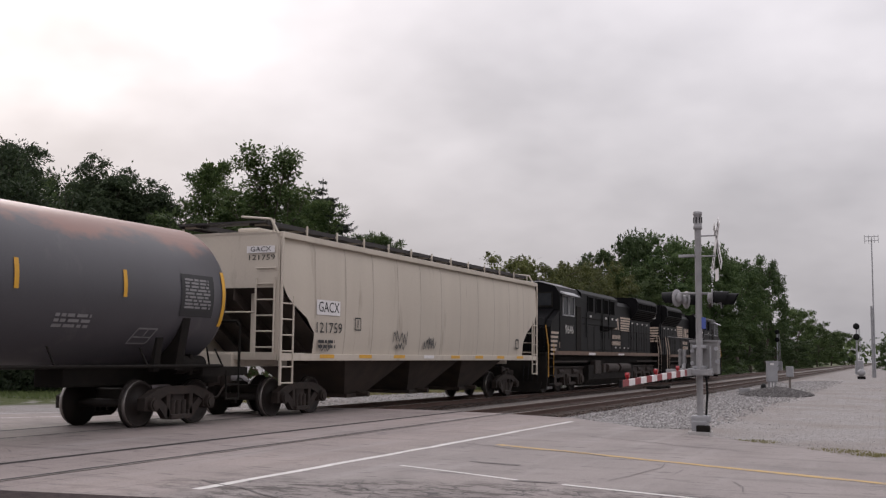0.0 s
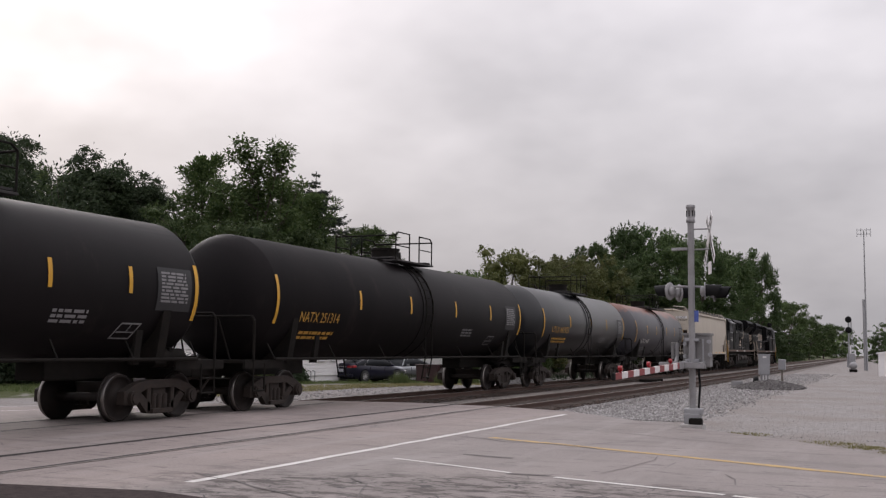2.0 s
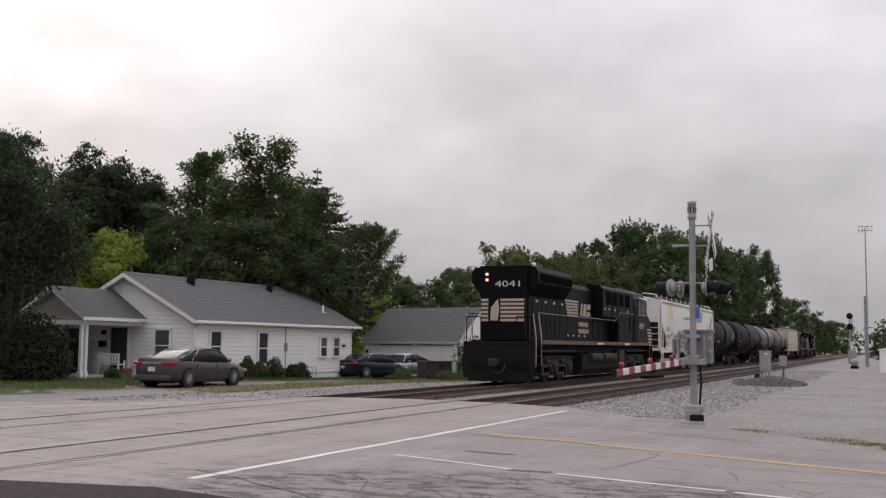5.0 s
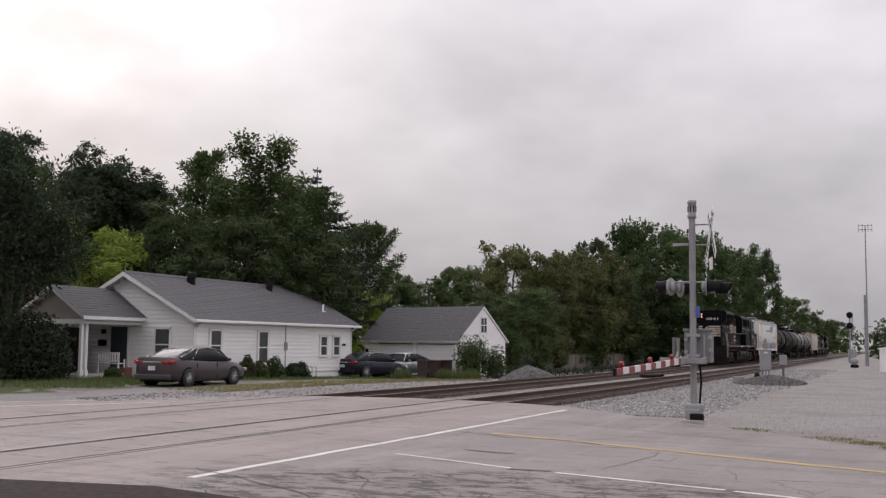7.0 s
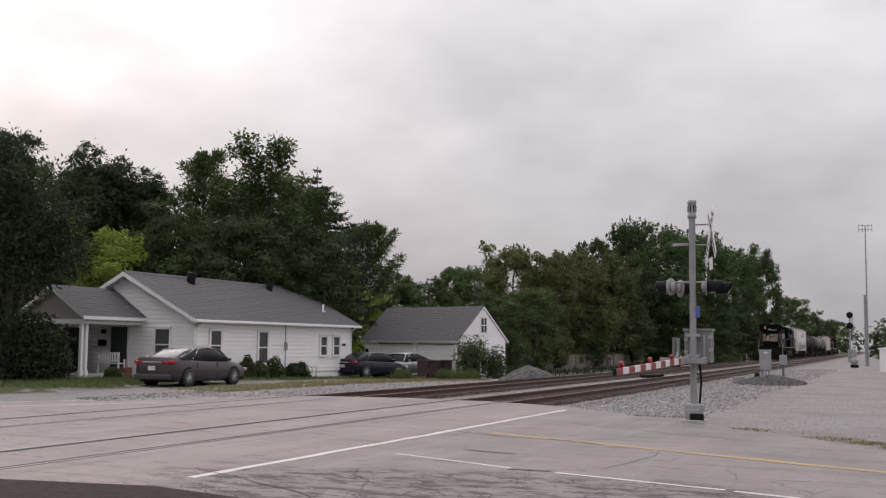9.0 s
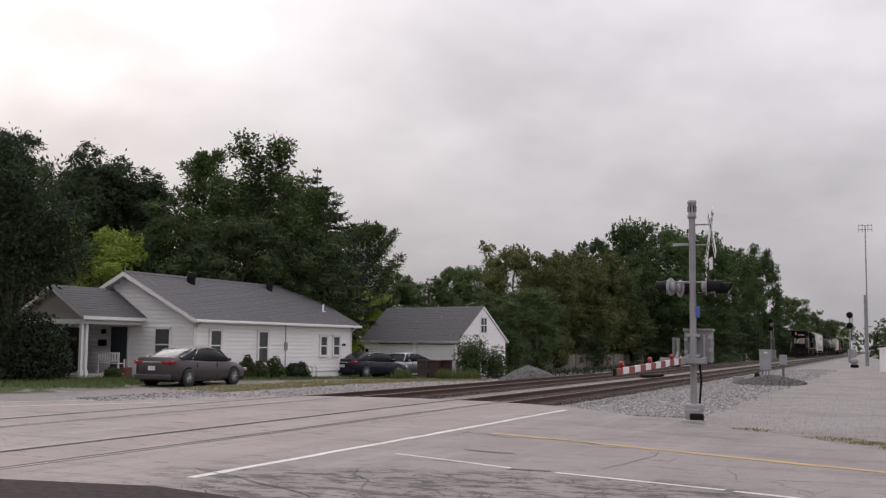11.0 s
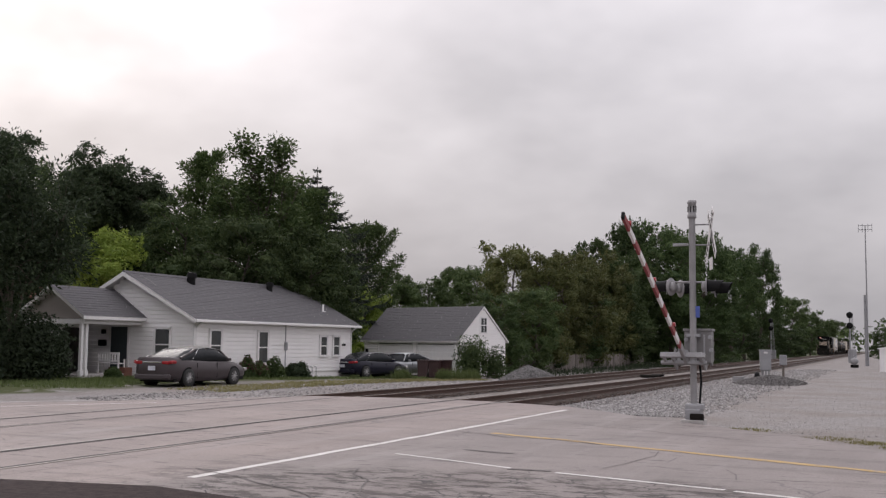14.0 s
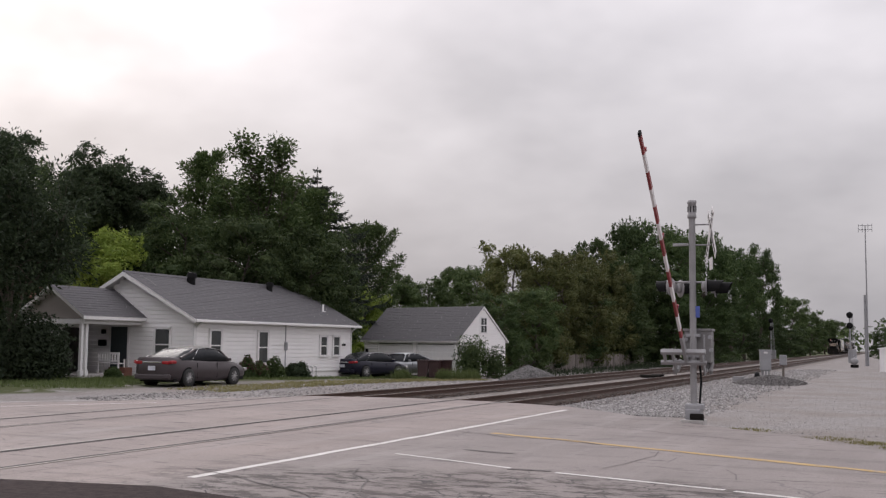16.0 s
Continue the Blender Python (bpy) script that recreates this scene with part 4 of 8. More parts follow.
    for sx in (-1, 1):
        lad = MB()
        for y in (-0.24, 0.24):
            pts = [(sx * 1.40, y, 0.55), (sx * 1.52, y, 1.2)] + [(sx * (rad + 0.07) * math.cos(a), y, zc + (rad + 0.07) * math.sin(a)) for a in [radians(d) for d in range(-15, 70, 12)]]
            lad.tube(pts, 0.022)
        for k in range(9):
            a = radians(-15 + 9.5 * k)
            p = (sx * (rad + 0.07) * math.cos(a), zc + (rad + 0.07) * math.sin(a))
            lad.tube([(p[0], -0.24, p[1]), (p[0], 0.24, p[1])], 0.016)
        for z in (0.6, 0.9, 1.2):
            lad.tube([(sx * 1.46, -0.24, z), (sx * 1.46, 0.24, z)], 0.016)
        part("ladder", lad, "black_flat", car, "dark curved side ladder")
    band = MB().lathe([(-0.02, rad + 0.012), (-0.02, rad + 0.02), (0.02, rad + 0.02), (0.02, rad + 0.012)], "y", 48, Matrix.Translation((0, -0.34, zc)))
    band.lathe([(-0.02, rad + 0.012), (-0.02, rad + 0.02), (0.02, rad + 0.02), (0.02, rad + 0.012)], "y", 48, Matrix.Translation((0, 0.34, zc)))
    part("ladder_band", band, body, car)
    # yellow reflective strips: tall at the ends, short between
    for s in (-1, 1):
        mb = curved_patch(MB(), round_tank(rad, zc, s * (half - 0.06), zc - 0.05), 0.11, 1.15, 8)
        part("reflector", mb, "yellow", tank, "tall yellow reflective strip")
    for d in dashes:
        mb = curved_patch(MB(), round_tank(rad, zc, d, zc + 0.1), 0.1, 0.5, 4)
        part("reflector", mb, "yellow", tank, "short yellow reflective strip")
    lettering("car_number", marks, 0.36, mark_col, tank, round_tank(rad, zc, mark_at, mark_z), width=mark_w)
    mb = text_block(MB(), round_tank(rad, zc, mark_at + 0.1, mark_z - 0.42), mark_w * 0.9, 0.28, 2, seed=3)
    pieces("small_writing", mb, "paint_grey" if mark_col != "paint_yellow" else "paint_yellow", tank, "rows of small stencilled writing, not legible")
    mb = text_block(MB(), round_tank(rad, zc, half * 0.40, zc - 0.62), 0.9, 0.3, 3, seed=4)
    pieces("small_writing", mb, "paint_grey", tank, "rows of small stencilled writing, not legible")
    pn = curved_patch(MB(), round_tank(rad, zc, half * 0.87, zc - 0.02, 0.010), 1.05, 0.85, 6)
    panel = part("data_panel", pn, "paint_black", tank, "black panel of small white table writing")
    mb = text_block(MB(), round_tank(rad, zc, half * 0.87, zc + 0.02, 0.015), 0.85, 0.62, 9, seed=6)
    pieces("table_writing", mb, "paint_grey", panel, "lines of small white writing, not legible")
    fr = MB()
    pl0 = round_tank(rad, zc, half * 0.68, zc - 0.85)
    for u, v, w, h2 in ((0, 0.17, 0.56, 0.035), (0, -0.17, 0.56, 0.035), (-0.27, 0, 0.035, 0.34), (0.27, 0, 0.035, 0.34), (0, -0.02, 0.5, 0.03), (0.02, 0.07, 0.03, 0.16)):
        curved_patch(fr, lambda a, b, u=u, v=v: pl0(u + a + 0.35 * (v + b), v + b), w, h2, 1)
    part("stencil_frame", fr, "paint_grey", tank, "slanted white stencilled frame")
    # number on the rear head
    hd = MB()
    text_block(hd, lambda u, v: (0.35 + u, -half - 0.605 + 0.16 * ((0.35 + u) ** 2 + (0.35 + v) ** 2), zc + 0.38 + v), 0.8, 0.34, 3, seed=8)
    part("end_writing", hd, "paint_grey", tank, "small white stencilled number on the tank's end")
    for s in (-1, 1):
        freight_truck(car, s * truck_y)
    return car


def hopper_car(name, label, body, half, truck_y, couple, eave, roof, z_sill, slope_z, dirt):
    """A covered hopper: curved sides, slope sheets and open ends, outlet bays, roof walk, ladders."""
    car = thing("covered_hopper", label, "hopper car", "covered hoppers of the train")
    hw = 1.60
    zt, zb = eave, z_sill
    inset = 1.5     # how far the slope sheets cut in at the bottom
    # side sheets: bowed in section; ends cut away along a curve
    secs = [(zb, hw - 0.06), (zb + 0.5, hw), (zb + 1.4, hw + 0.02), (zt - 0.5, hw), (zt - 0.05, hw - 0.05), (zt, hw - 0.1)]

    def cut(z):
        return inset * smooth(slope_z + 0.05, zb + 0.55, z)
    for s in (-1, 1):
        mb = MB()
        rows = []
        zs = [zb, zb + 0.25, zb + 0.55, zb + 0.9, zb + 1.2, slope_z - 0.25, slope_z + 0.1, zt - 0.3, zt]
        for z in zs:
            x = np.interp(z, [q[0] for q in secs], [q[1] for q in secs])
            c = cut(z)
            rows.append([(s * x, -half + c + (2 * half - 2 * c) * i / 24, z) for i in range(25)])
        vs = [p for r in rows for p in r]
        mb.add(vs, [(j * 25 + i, j * 25 + i + 1, (j + 1) * 25 + i + 1, (j + 1) * 25 + i) for j in range(len(zs) - 1) for i in range(24)], True)
        side = part("side_sheet", mb, body, car)
        seams = MB()
        for k in range(1, 12):
            y = -half + 2 * half * k / 12
            pts = [(s * (np.interp(z, [q[0] for q in secs], [q[1] for q in secs]) + 0.004), y, z) for z in zs if abs(y) < half - cut(z)]
            for a, b in zip(pts, pts[1:]):
                seams.add([(a[0], a[1] - 0.025, a[2]), (a[0], a[1] + 0.025, a[2]), (b[0], b[1] + 0.025, b[2]), (b[0], b[1] - 0.025, b[2])], [(0, 1, 2, 3)])
        pieces("weld_seam", seams, dirt, side, "slightly darker vertical weld seam")
        ch = MB().box((s * (hw - 0.02), 0, zt - 0.02), (0.12, 2 * half, 0.14), 0.02)
        part("top_chord", ch, body, car)
        sl = MB().box((s * (hw - 0.03), 0, zb - (0.02 if half < 10 else 0.06)), (0.1, 2 * half, 0.16 if half < 10 else 0.28), 0.015)
        part("side_sill", sl, body, car)
    # roof: shallow arch
    n = 9
    prof = [(-hw + 0.06, zt)] + [(-(hw - 0.1) * math.cos(math.pi * i / n), zt + 0.03 + (roof - zt - 0.18) * math.sin(math.pi * i / n)) for i in range(n + 1)] + [(hw - 0.06, zt)]
    part("roof", MB().prism(prof, "y", -half + 0.02, half - 0.02), body, car)
    # ends: top bulkhead, slope sheets, corner posts, ladders
    for s in (-1, 1):
        e = MB().prism(prof, "y", s * (half - 0.06), s * half)
        e.box((0, s * (half - 0.03), (zt + slope_z) / 2), (2 * hw - 0.2, 0.06, zt - slope_z + 0.05))
        part("end_sheet", e, body, car)
        # slope sheets take a dark colour in place of the opening's shade
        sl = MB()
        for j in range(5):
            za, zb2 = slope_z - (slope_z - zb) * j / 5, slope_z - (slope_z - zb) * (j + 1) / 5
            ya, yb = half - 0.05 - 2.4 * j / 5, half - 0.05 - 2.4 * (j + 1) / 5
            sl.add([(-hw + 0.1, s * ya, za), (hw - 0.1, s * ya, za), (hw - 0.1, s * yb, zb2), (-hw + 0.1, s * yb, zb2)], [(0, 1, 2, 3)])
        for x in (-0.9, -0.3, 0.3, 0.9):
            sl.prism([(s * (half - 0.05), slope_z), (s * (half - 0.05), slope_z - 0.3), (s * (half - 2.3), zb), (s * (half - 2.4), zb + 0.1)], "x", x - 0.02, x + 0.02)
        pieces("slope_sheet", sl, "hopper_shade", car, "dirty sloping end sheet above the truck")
        fr = MB()
        for x in (-1.5, 1.5):
            fr.box((x, s * (half - 0.06), (zt + zb) / 2), (0.1, 0.1, zt - zb))
            fr.box((x * 0.45, s * (half - 0.3), (slope_z + zb) / 2), (0.08, 0.08, slope_z - zb))
        fr.box((0, s * (half - 0.06), zb), (3.0, 0.14, 0.18), 0.02)
        fr.box((0, s * (half - 1.1), zb - 0.1), (0.75, 2.4, 0.3), 0.02)
        fr.box((0, s * (half - 0.9), zb + 0.06), (2.9, 1.7, 0.04))
        part("end_frame", fr, body, car, "end posts and platform")
        for x in (-1.62, 1.62):
            ld = MB()
            q = 0.52
            ld.tube([(x, s * half, zb - 0.65), (x, s * half, zt + 0.02)], 0.035)
            ld.tube([(x, s * (half - q), zb - 0.62), (x, s * (half - q), slope_z - 0.2)], 0.025)
            z = zb - 0.6
            while z < slope_z - 0.1:
                ld.tube([(x, s * half, z), (x, s * (half - q), z)], 0.018)
                z += 0.36
            part("side_ladder", ld, body, car, "corner ladder in the car's colour")
        ld = MB()
        for x in (0.95, 1.45):
            ld.tube([(x, s * (half + 0.04), zb), (x, s * (half + 0.04), slope_z + 0.2)], 0.025)
        for k in range(6):
            z = zb + 0.2 + k * 0.36
            ld.tube([(0.95, s * (half + 0.04), z), (1.45, s * (half + 0.04), z)], 0.018)
        ld.tube([(-1.4, s * (half + 0.04), zb + 1.0), (0.95, s * (half + 0.04), zb + 1.0)], 0.02)
        part("end_ladder", ld, body, car)
        rg = MB()
        rg.tube([(1.5, s * half, zt), (1.3, s * (half + 0.02), roof + 0.12), (0.5, s * (half + 0.02), roof + 0.2)], 0.03)
        part("corner_rail", rg, body, car)
        coupler(car, s * couple, s)
        freight_truck(car, s * truck_y)
    # roof walk: grating on posts
    rw = MB()
    for x in (-0.98, 0.98):
        rw.box((x, 0, roof + 0.06), (0.5, 2 * half + 0.1, 0.035))
        rw.box((x - 0.24, 0, roof + 0.04), (0.03, 2 * half + 0.1, 0.1))
        rw.box((x + 0.24, 0, roof + 0.04), (0.03, 2 * half + 0.1, 0.1))
    for s in (-1, 1):
        rw.box((0, s * (half - 0.1), roof + 0.06), (2.4, 0.5, 0.04))
    pieces("roof_walk", rw, "grate", car, "dark steel grating walk along the roof")
    ps = MB()
    for k in range(13):
        y = -half + 0.15 + (2 * half - 0.3) * k / 12
        for x in (-1, 1):
            ps.box((x * 1.27, y, (zt + roof) / 2 + 0.06), (0.035, 0.04, roof - zt + 0.16))
            ps.box((x * 1.0, y, roof + 0.02), (0.55, 0.05, 0.05))
    pieces("walk_bracket", ps, "gate_white" if body == "hopper_white" else body, car, "pale brackets carrying the roof walk")
    ht = MB().box((0, 0, roof + 0.02), (0.62, 2 * half - 2.0, 0.12), 0.04)
    part("hatch_cover", ht, body, car)
    # outlet bays; their brown also carries the shade under the car
    bays = 4 if half > 10 else 3
    span = 2 * (truck_y - 1.35)
    for k in range(bays):
        yc = -span / 2 + span * (k + 0.5) / bays
        w = span / bays
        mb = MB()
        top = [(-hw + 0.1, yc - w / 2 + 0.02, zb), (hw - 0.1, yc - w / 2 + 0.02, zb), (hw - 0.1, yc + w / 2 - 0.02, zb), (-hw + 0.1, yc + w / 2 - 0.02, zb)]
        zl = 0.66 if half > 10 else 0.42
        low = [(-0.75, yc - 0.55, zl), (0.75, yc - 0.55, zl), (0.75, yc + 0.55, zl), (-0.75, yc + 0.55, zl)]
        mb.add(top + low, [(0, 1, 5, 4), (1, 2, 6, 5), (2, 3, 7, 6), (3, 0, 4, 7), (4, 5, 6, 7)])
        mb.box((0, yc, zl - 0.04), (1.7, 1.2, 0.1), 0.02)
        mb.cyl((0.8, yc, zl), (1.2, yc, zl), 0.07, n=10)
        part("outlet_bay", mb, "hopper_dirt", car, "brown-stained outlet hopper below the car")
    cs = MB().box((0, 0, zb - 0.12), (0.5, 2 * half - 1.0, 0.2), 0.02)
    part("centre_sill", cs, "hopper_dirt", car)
    return car


def side_paint(car, x):
    """A function that adds a flat painted shape on the near side, made of polygons in (y, z)."""
    def paint(name, polys, material, label, off=0.006):
        mb = MB()
        for poly in polys:
            n = len(poly)
            mb.add([(x + off, p[0], p[1]) for p in poly], [tuple(range(n))])
        return part(name, mb, material, car, label)
    return paint


def blob(y, z, w, h, seed, n=14, lean=0.15):
    """A rounded, bulging letter-like outline."""
    rnd = random.Random(seed)
    return [(y + w / 2 * math.cos(6.2832 * i / n) * rnd.uniform(0.8, 1.1) + lean * h / 2 * math.sin(6.2832 * i / n),
             z + h / 2 * math.sin(6.2832 * i / n) * rnd.uniform(0.8, 1.1)) for i in range(n)]


def stroke(pts, w):
    """Quads along a line of (y, z)."""
    out = []
    for (a, b), (c, d) in zip(pts, pts[1:]):
        L = math.hypot(c - a, d - b) or 1
        ny, nz = -(d - b) / L * w / 2, (c - a) / L * w / 2
        out.append([(a + ny, b + nz), (a - ny, b - nz), (c - ny, d - nz), (c + ny, d + nz)])
    return out


def scribble(y, z, w, h, seed, width=0.035, n=9):
    rnd = random.Random(seed)
    pts = [(y - w / 2 + w * i / n + rnd.uniform(-0.06, 0.06), z + h / 2 * (1 if i % 2 else -1) * rnd.uniform(0.4, 1.0)) for i in range(n + 1)]
    return stroke(pts, width)


def tan_hopper():
    car = hopper_car("tan", "tan covered grain hopper with rust-stained lower bays", "hopper_tan", 9.0, 7.15, 9.75, 4.2, 4.42, 1.42, 3.0, "seam_tan")
    paint = side_paint(car, 1.625)
    paint("mark_plate", [[(-7.45, 2.42), (-6.3, 2.42), (-6.3, 2.78), (-7.45, 2.78)]], "gate_white", "white panel behind the car's mark")
    lettering("car_mark", "GACX", 0.36, "paint_black", car, on_side(1.637, -6.87, 2.6), width=1.0)
    lettering("car_number", "121759", 0.36, "paint_black", car, on_side(1.632, -6.85, 2.1), width=1.25)
    mb = text_block(MB(), on_side(1.63, -6.9, 1.72), 0.9, 0.24, 2, seed=2)
    pieces("small_writing", mb, "paint_black", car, "small dark stencilled writing, not legible")
    paint("frame_stencil", stroke([(-5.5, 2.1), (-5.2, 2.1), (-5.2, 2.4), (-5.5, 2.4), (-5.5, 2.1)], 0.03) + stroke([(-5.35, 2.15), (-5.35, 2.35)], 0.04), "paint_black", "small square stencil", 0.004)
    paint("graffiti", scribble(-2.85, 1.95, 0.9, 0.42, 3) + scribble(-2.9, 1.7, 0.5, 0.2, 4), "graf_black", "black scribbled tag")
    paint("graffiti", scribble(-0.9, 1.78, 0.9, 0.32, 6) + scribble(-0.8, 1.9, 0.4, 0.3, 7), "graf_black", "black scribbled tag")
    paint("graffiti", scribble(-7.0, 1.62, 0.5, 0.2, 9, 0.025), "graf_black", "small black tag")
    paint("placard", stroke([(6.6, 1.75), (6.9, 1.75), (6.9, 2.05), (6.6, 2.05), (6.6, 1.75)], 0.05), "paint_black", "small framed placard")
    for k in range(8):
        y = -6.9 + k * 2.0
        paint("sill_reflector", [[(y - 0.35, 1.38), (y + 0.35, 1.38), (y + 0.35, 1.47), (y - 0.35, 1.47)]], "yellow" if k != 3 else "gate_white", "amber reflective strip on the sill", 0.002)
    mb = MB().box((-0.4 + 1.45, -9.03, 3.85), (0.75, 0.01, 0.16))
    part("end_plate", mb, "gate_white", car, "white number panel on the end")
    lettering("end_mark", "GACX", 0.16, "paint_black", car, lambda u, v: (1.05 + u, -9.045, 3.85 + v), width=0.55)
    lettering("end_number", "121759", 0.17, "paint_black", car, lambda u, v: (1.05 + u, -9.01, 3.66 + v), width=0.7)
    return car


def white_hopper():
    car = hopper_car("white", "white covered hopper with blue bands and large graffiti", "hopper_white", 10.2, 8.55, 11.0, 4.32, 4.55, 1.42, 3.05, "seam_white")
    paint = side_paint(car, 1.625)
    # blue flash: thin band with a rounded block, and the faded band below
    up = [(-2.7, 3.54), (0.9, 3.54), (1.6, 3.62), (2.0, 3.90), (2.2, 4.04), (4.9, 4.04), (5.2, 3.92), (5.1, 3.62), (4.6, 3.36), (3.9, 3.30), (-2.7, 3.38)]
    paint("blue_band", [up], "blue", "blue stripe with a rounded block")
    paint("blue_band", [[(-1.8, 2.12), (4.2, 2.12), (4.2, 1.52), (-1.8, 1.52)]], "blue", "faded blue lower band")
    lettering("car_mark", "SHPX", 0.34, "paint_black", car, on_side(1.634, -8.15, 2.62), width=1.15)
    lettering("car_number", "43928", 0.34, "paint_black", car, on_side(1.634, -8.1, 2.15), width=1.25)
    paint("frame_stencil", stroke([(-7.1, 2.25), (-6.8, 2.25), (-6.8, 2.5), (-7.1, 2.5), (-7.1, 2.25)], 0.03) + stroke([(-6.95, 2.3), (-6.95, 2.46)], 0.04), "paint_black", "small square stencil")
    mb = text_block(MB(), on_side(1.633, 7.4, 2.75), 1.0, 0.42, 7, seed=12)
    pieces("small_writing", mb, "paint_grey", car, "block of small grey writing, not legible")
    mb = text_block(MB(), on_side(1.633, -8.4, 1.75), 0.8, 0.3, 3, seed=13)
    pieces("small_writing", mb, "paint_grey", car, "block of small grey writing, not legible")
    shapes = [[(0.45, 0.3), (0.1, 0.42), (-0.35, 0.25), (-0.42, -0.2), (-0.1, -0.42), (0.4, -0.3), (0.42, 0.0), (0.1, 0.0)],
              [(-0.4, 0.4), (-0.42, -0.2), (-0.1, -0.42), (0.3, -0.3), (0.4, 0.42)],
              [(0.4, 0.3), (0.0, 0.42), (-0.35, 0.2), (0.3, -0.12), (0.1, -0.42), (-0.42, -0.32)],
              [(-0.38, -0.42), (-0.3, 0.42), (-0.3, 0.0), (0.25, 0.05), (0.2, 0.42), (0.35, -0.42)],
              [(-0.4, -0.4), (-0.1, 0.42), (0.12, -0.1), (0.3, 0.42), (0.45, -0.4)]]

    def letters(y, z, step, w, h, order):
        return [[(y + i * step + a * w + 0.12 * b2, z + b2 * h) for a, b2 in shapes[k]] for i, k in enumerate(order)]
    big = letters(-5.9, 1.72, 1.18, 1.15, 0.85, (0, 1, 2, 3, 4))
    for p in big:
        paint("graffiti_outline", stroke(p, 0.46), "graf_black", "thick black graffiti outline", 0.010)
        paint("graffiti_fill", stroke(p, 0.24), "graf_tan", "tan filled graffiti shape", 0.014)
    sm = letters(4.1, 1.80, 1.0, 0.95, 0.75, (2, 0, 4, 1, 3))
    for p in sm:
        paint("graffiti_outline", stroke(p, 0.27), "graf_black", "dark graffiti outline", 0.009)
        paint("graffiti_fill", stroke(p, 0.15), "paint_tan", "pale filled graffiti shape", 0.013)
    l3 = []
    for i in range(9):
        b = blob(-7.4 + i * 0.75, 2.05 + 0.1 * (i % 2), 0.85, 0.55, 60 + i)
        l3 += stroke(b + b[:1], 0.035)
    for i in range(11):
        b = blob(-0.6 + i * 0.75, 2.05 + 0.12 * (i % 3), 0.8, 0.5, 80 + i)
        l3 += stroke(b + b[:1], 0.03)
    paint("graffiti_sketch", l3, "paint_grey", "thin grey graffiti outlines", 0.008)
    b3 = []
    for i in range(3):
        b3 += stroke([(-4.9 + i * 0.8, 2.1), (-4.5 + i * 0.8, 2.6), (-4.2 + i * 0.8, 2.15)], 0.22)
    paint("graffiti_letters", b3, "graf_blue", "blue graffiti letters", 0.016)
    b4 = []
    for i in range(4):
        b4 += stroke([(0.3 + i * 0.85, 1.45), (0.5 + i * 0.85, 2.0), (0.85 + i * 0.85, 1.5)], 0.2)
    paint("graffiti_letters", b4, "graf_blue", "washed blue graffiti letters", 0.012)
    paint("graffiti", scribble(8.9, 3.2, 0.7, 0.6, 31, 0.05) + scribble(8.5, 2.9, 1.1, 0.35, 33, 0.04) + scribble(9.2, 3.6, 0.4, 0.5, 35, 0.05), "graf_black", "black scribbled tags")
    paint("graffiti", scribble(6.7, 1.75, 0.8, 0.5, 37, 0.035) + scribble(-9.0, 1.45, 1.2, 0.12, 38, 0.03), "graf_black", "small dark tags")
    paint("side_reflector", [[(-9.0, 1.6), (-8.9, 1.6), (-8.9, 2.3), (-9.0, 2.3)], [(8.3, 1.6), (8.4, 1.6), (8.4, 2.3), (8.3, 2.3)]], "paint_yellow", "tall dull yellow reflector")
    lettering("end_mark", "SHPX", 0.2, "paint_black", car, lambda u, v: (0.1 + u, -10.215, 3.95 + v), width=0.6)
    lettering("end_number", "43928", 0.2, "paint_black", car, lambda u, v: (0.1 + u, -10.215, 3.72 + v), width=0.6)
    return car



def loco_truck(parent, y):
    t = MB()
    r, sp = 0.53, 2.05
    for s in (-1, 1):
        x = s * 1.08
        prof = [(-2.75, 0.55), (-2.75, 0.92), (-2.3, 1.1), (2.3, 1.1), (2.75, 0.92), (2.75, 0.55), (2.42, 0.42), (2.35, 0.3), (1.75, 0.3), (1.65, 0.62), (0.45, 0.66), (0.34, 0.3), (-0.34, 0.3), (-0.45, 0.66), (-1.65, 0.62), (-1.75, 0.3), (-2.35, 0.3), (-2.42, 0.42)]
        t.prism([(y + a, b) for a, b in prof], "x", x - 0.1, x + 0.1)
        for k in (-1, 0, 1):
            t.box((x + s * 0.06, y + k * sp, 0.55), (0.24, 0.42, 0.46), 0.05)
            t.cyl((x, y + k * sp, r), (x + s * 0.24, y + k * sp, r), 0.17, n=14)
            for q in (-0.36, 0.36):
                t.cyl((x, y + k * sp + q, 0.62), (x, y + k * sp + q, 1.0), 0.09, n=10)
        for k in (-0.5, 0.5):
            t.box((x, y + k * sp, 0.36), (0.16, 0.9, 0.12), 0.02)
            t.cyl((x + s * 0.1, y + k * sp - 0.3, 0.88), (x + s * 0.1, y + k * sp + 0.3, 0.88), 0.11, n=12)
        t.tube([(x + s * 0.16, y - 2.6, 1.05), (x + s * 0.16, y + 2.6, 1.05)], 0.03)
    t.box((0, y, 0.85), (1.9, 4.6, 0.3), 0.05)
    t.box((0, y, 0.62), (1.5, 5.3, 0.55), 0.08)
    tr = part("truck", t, "truck", parent, "brown six-wheel truck with coil springs")
    for k in (-1, 0, 1):
        wheelset(tr, y + k * sp, r)


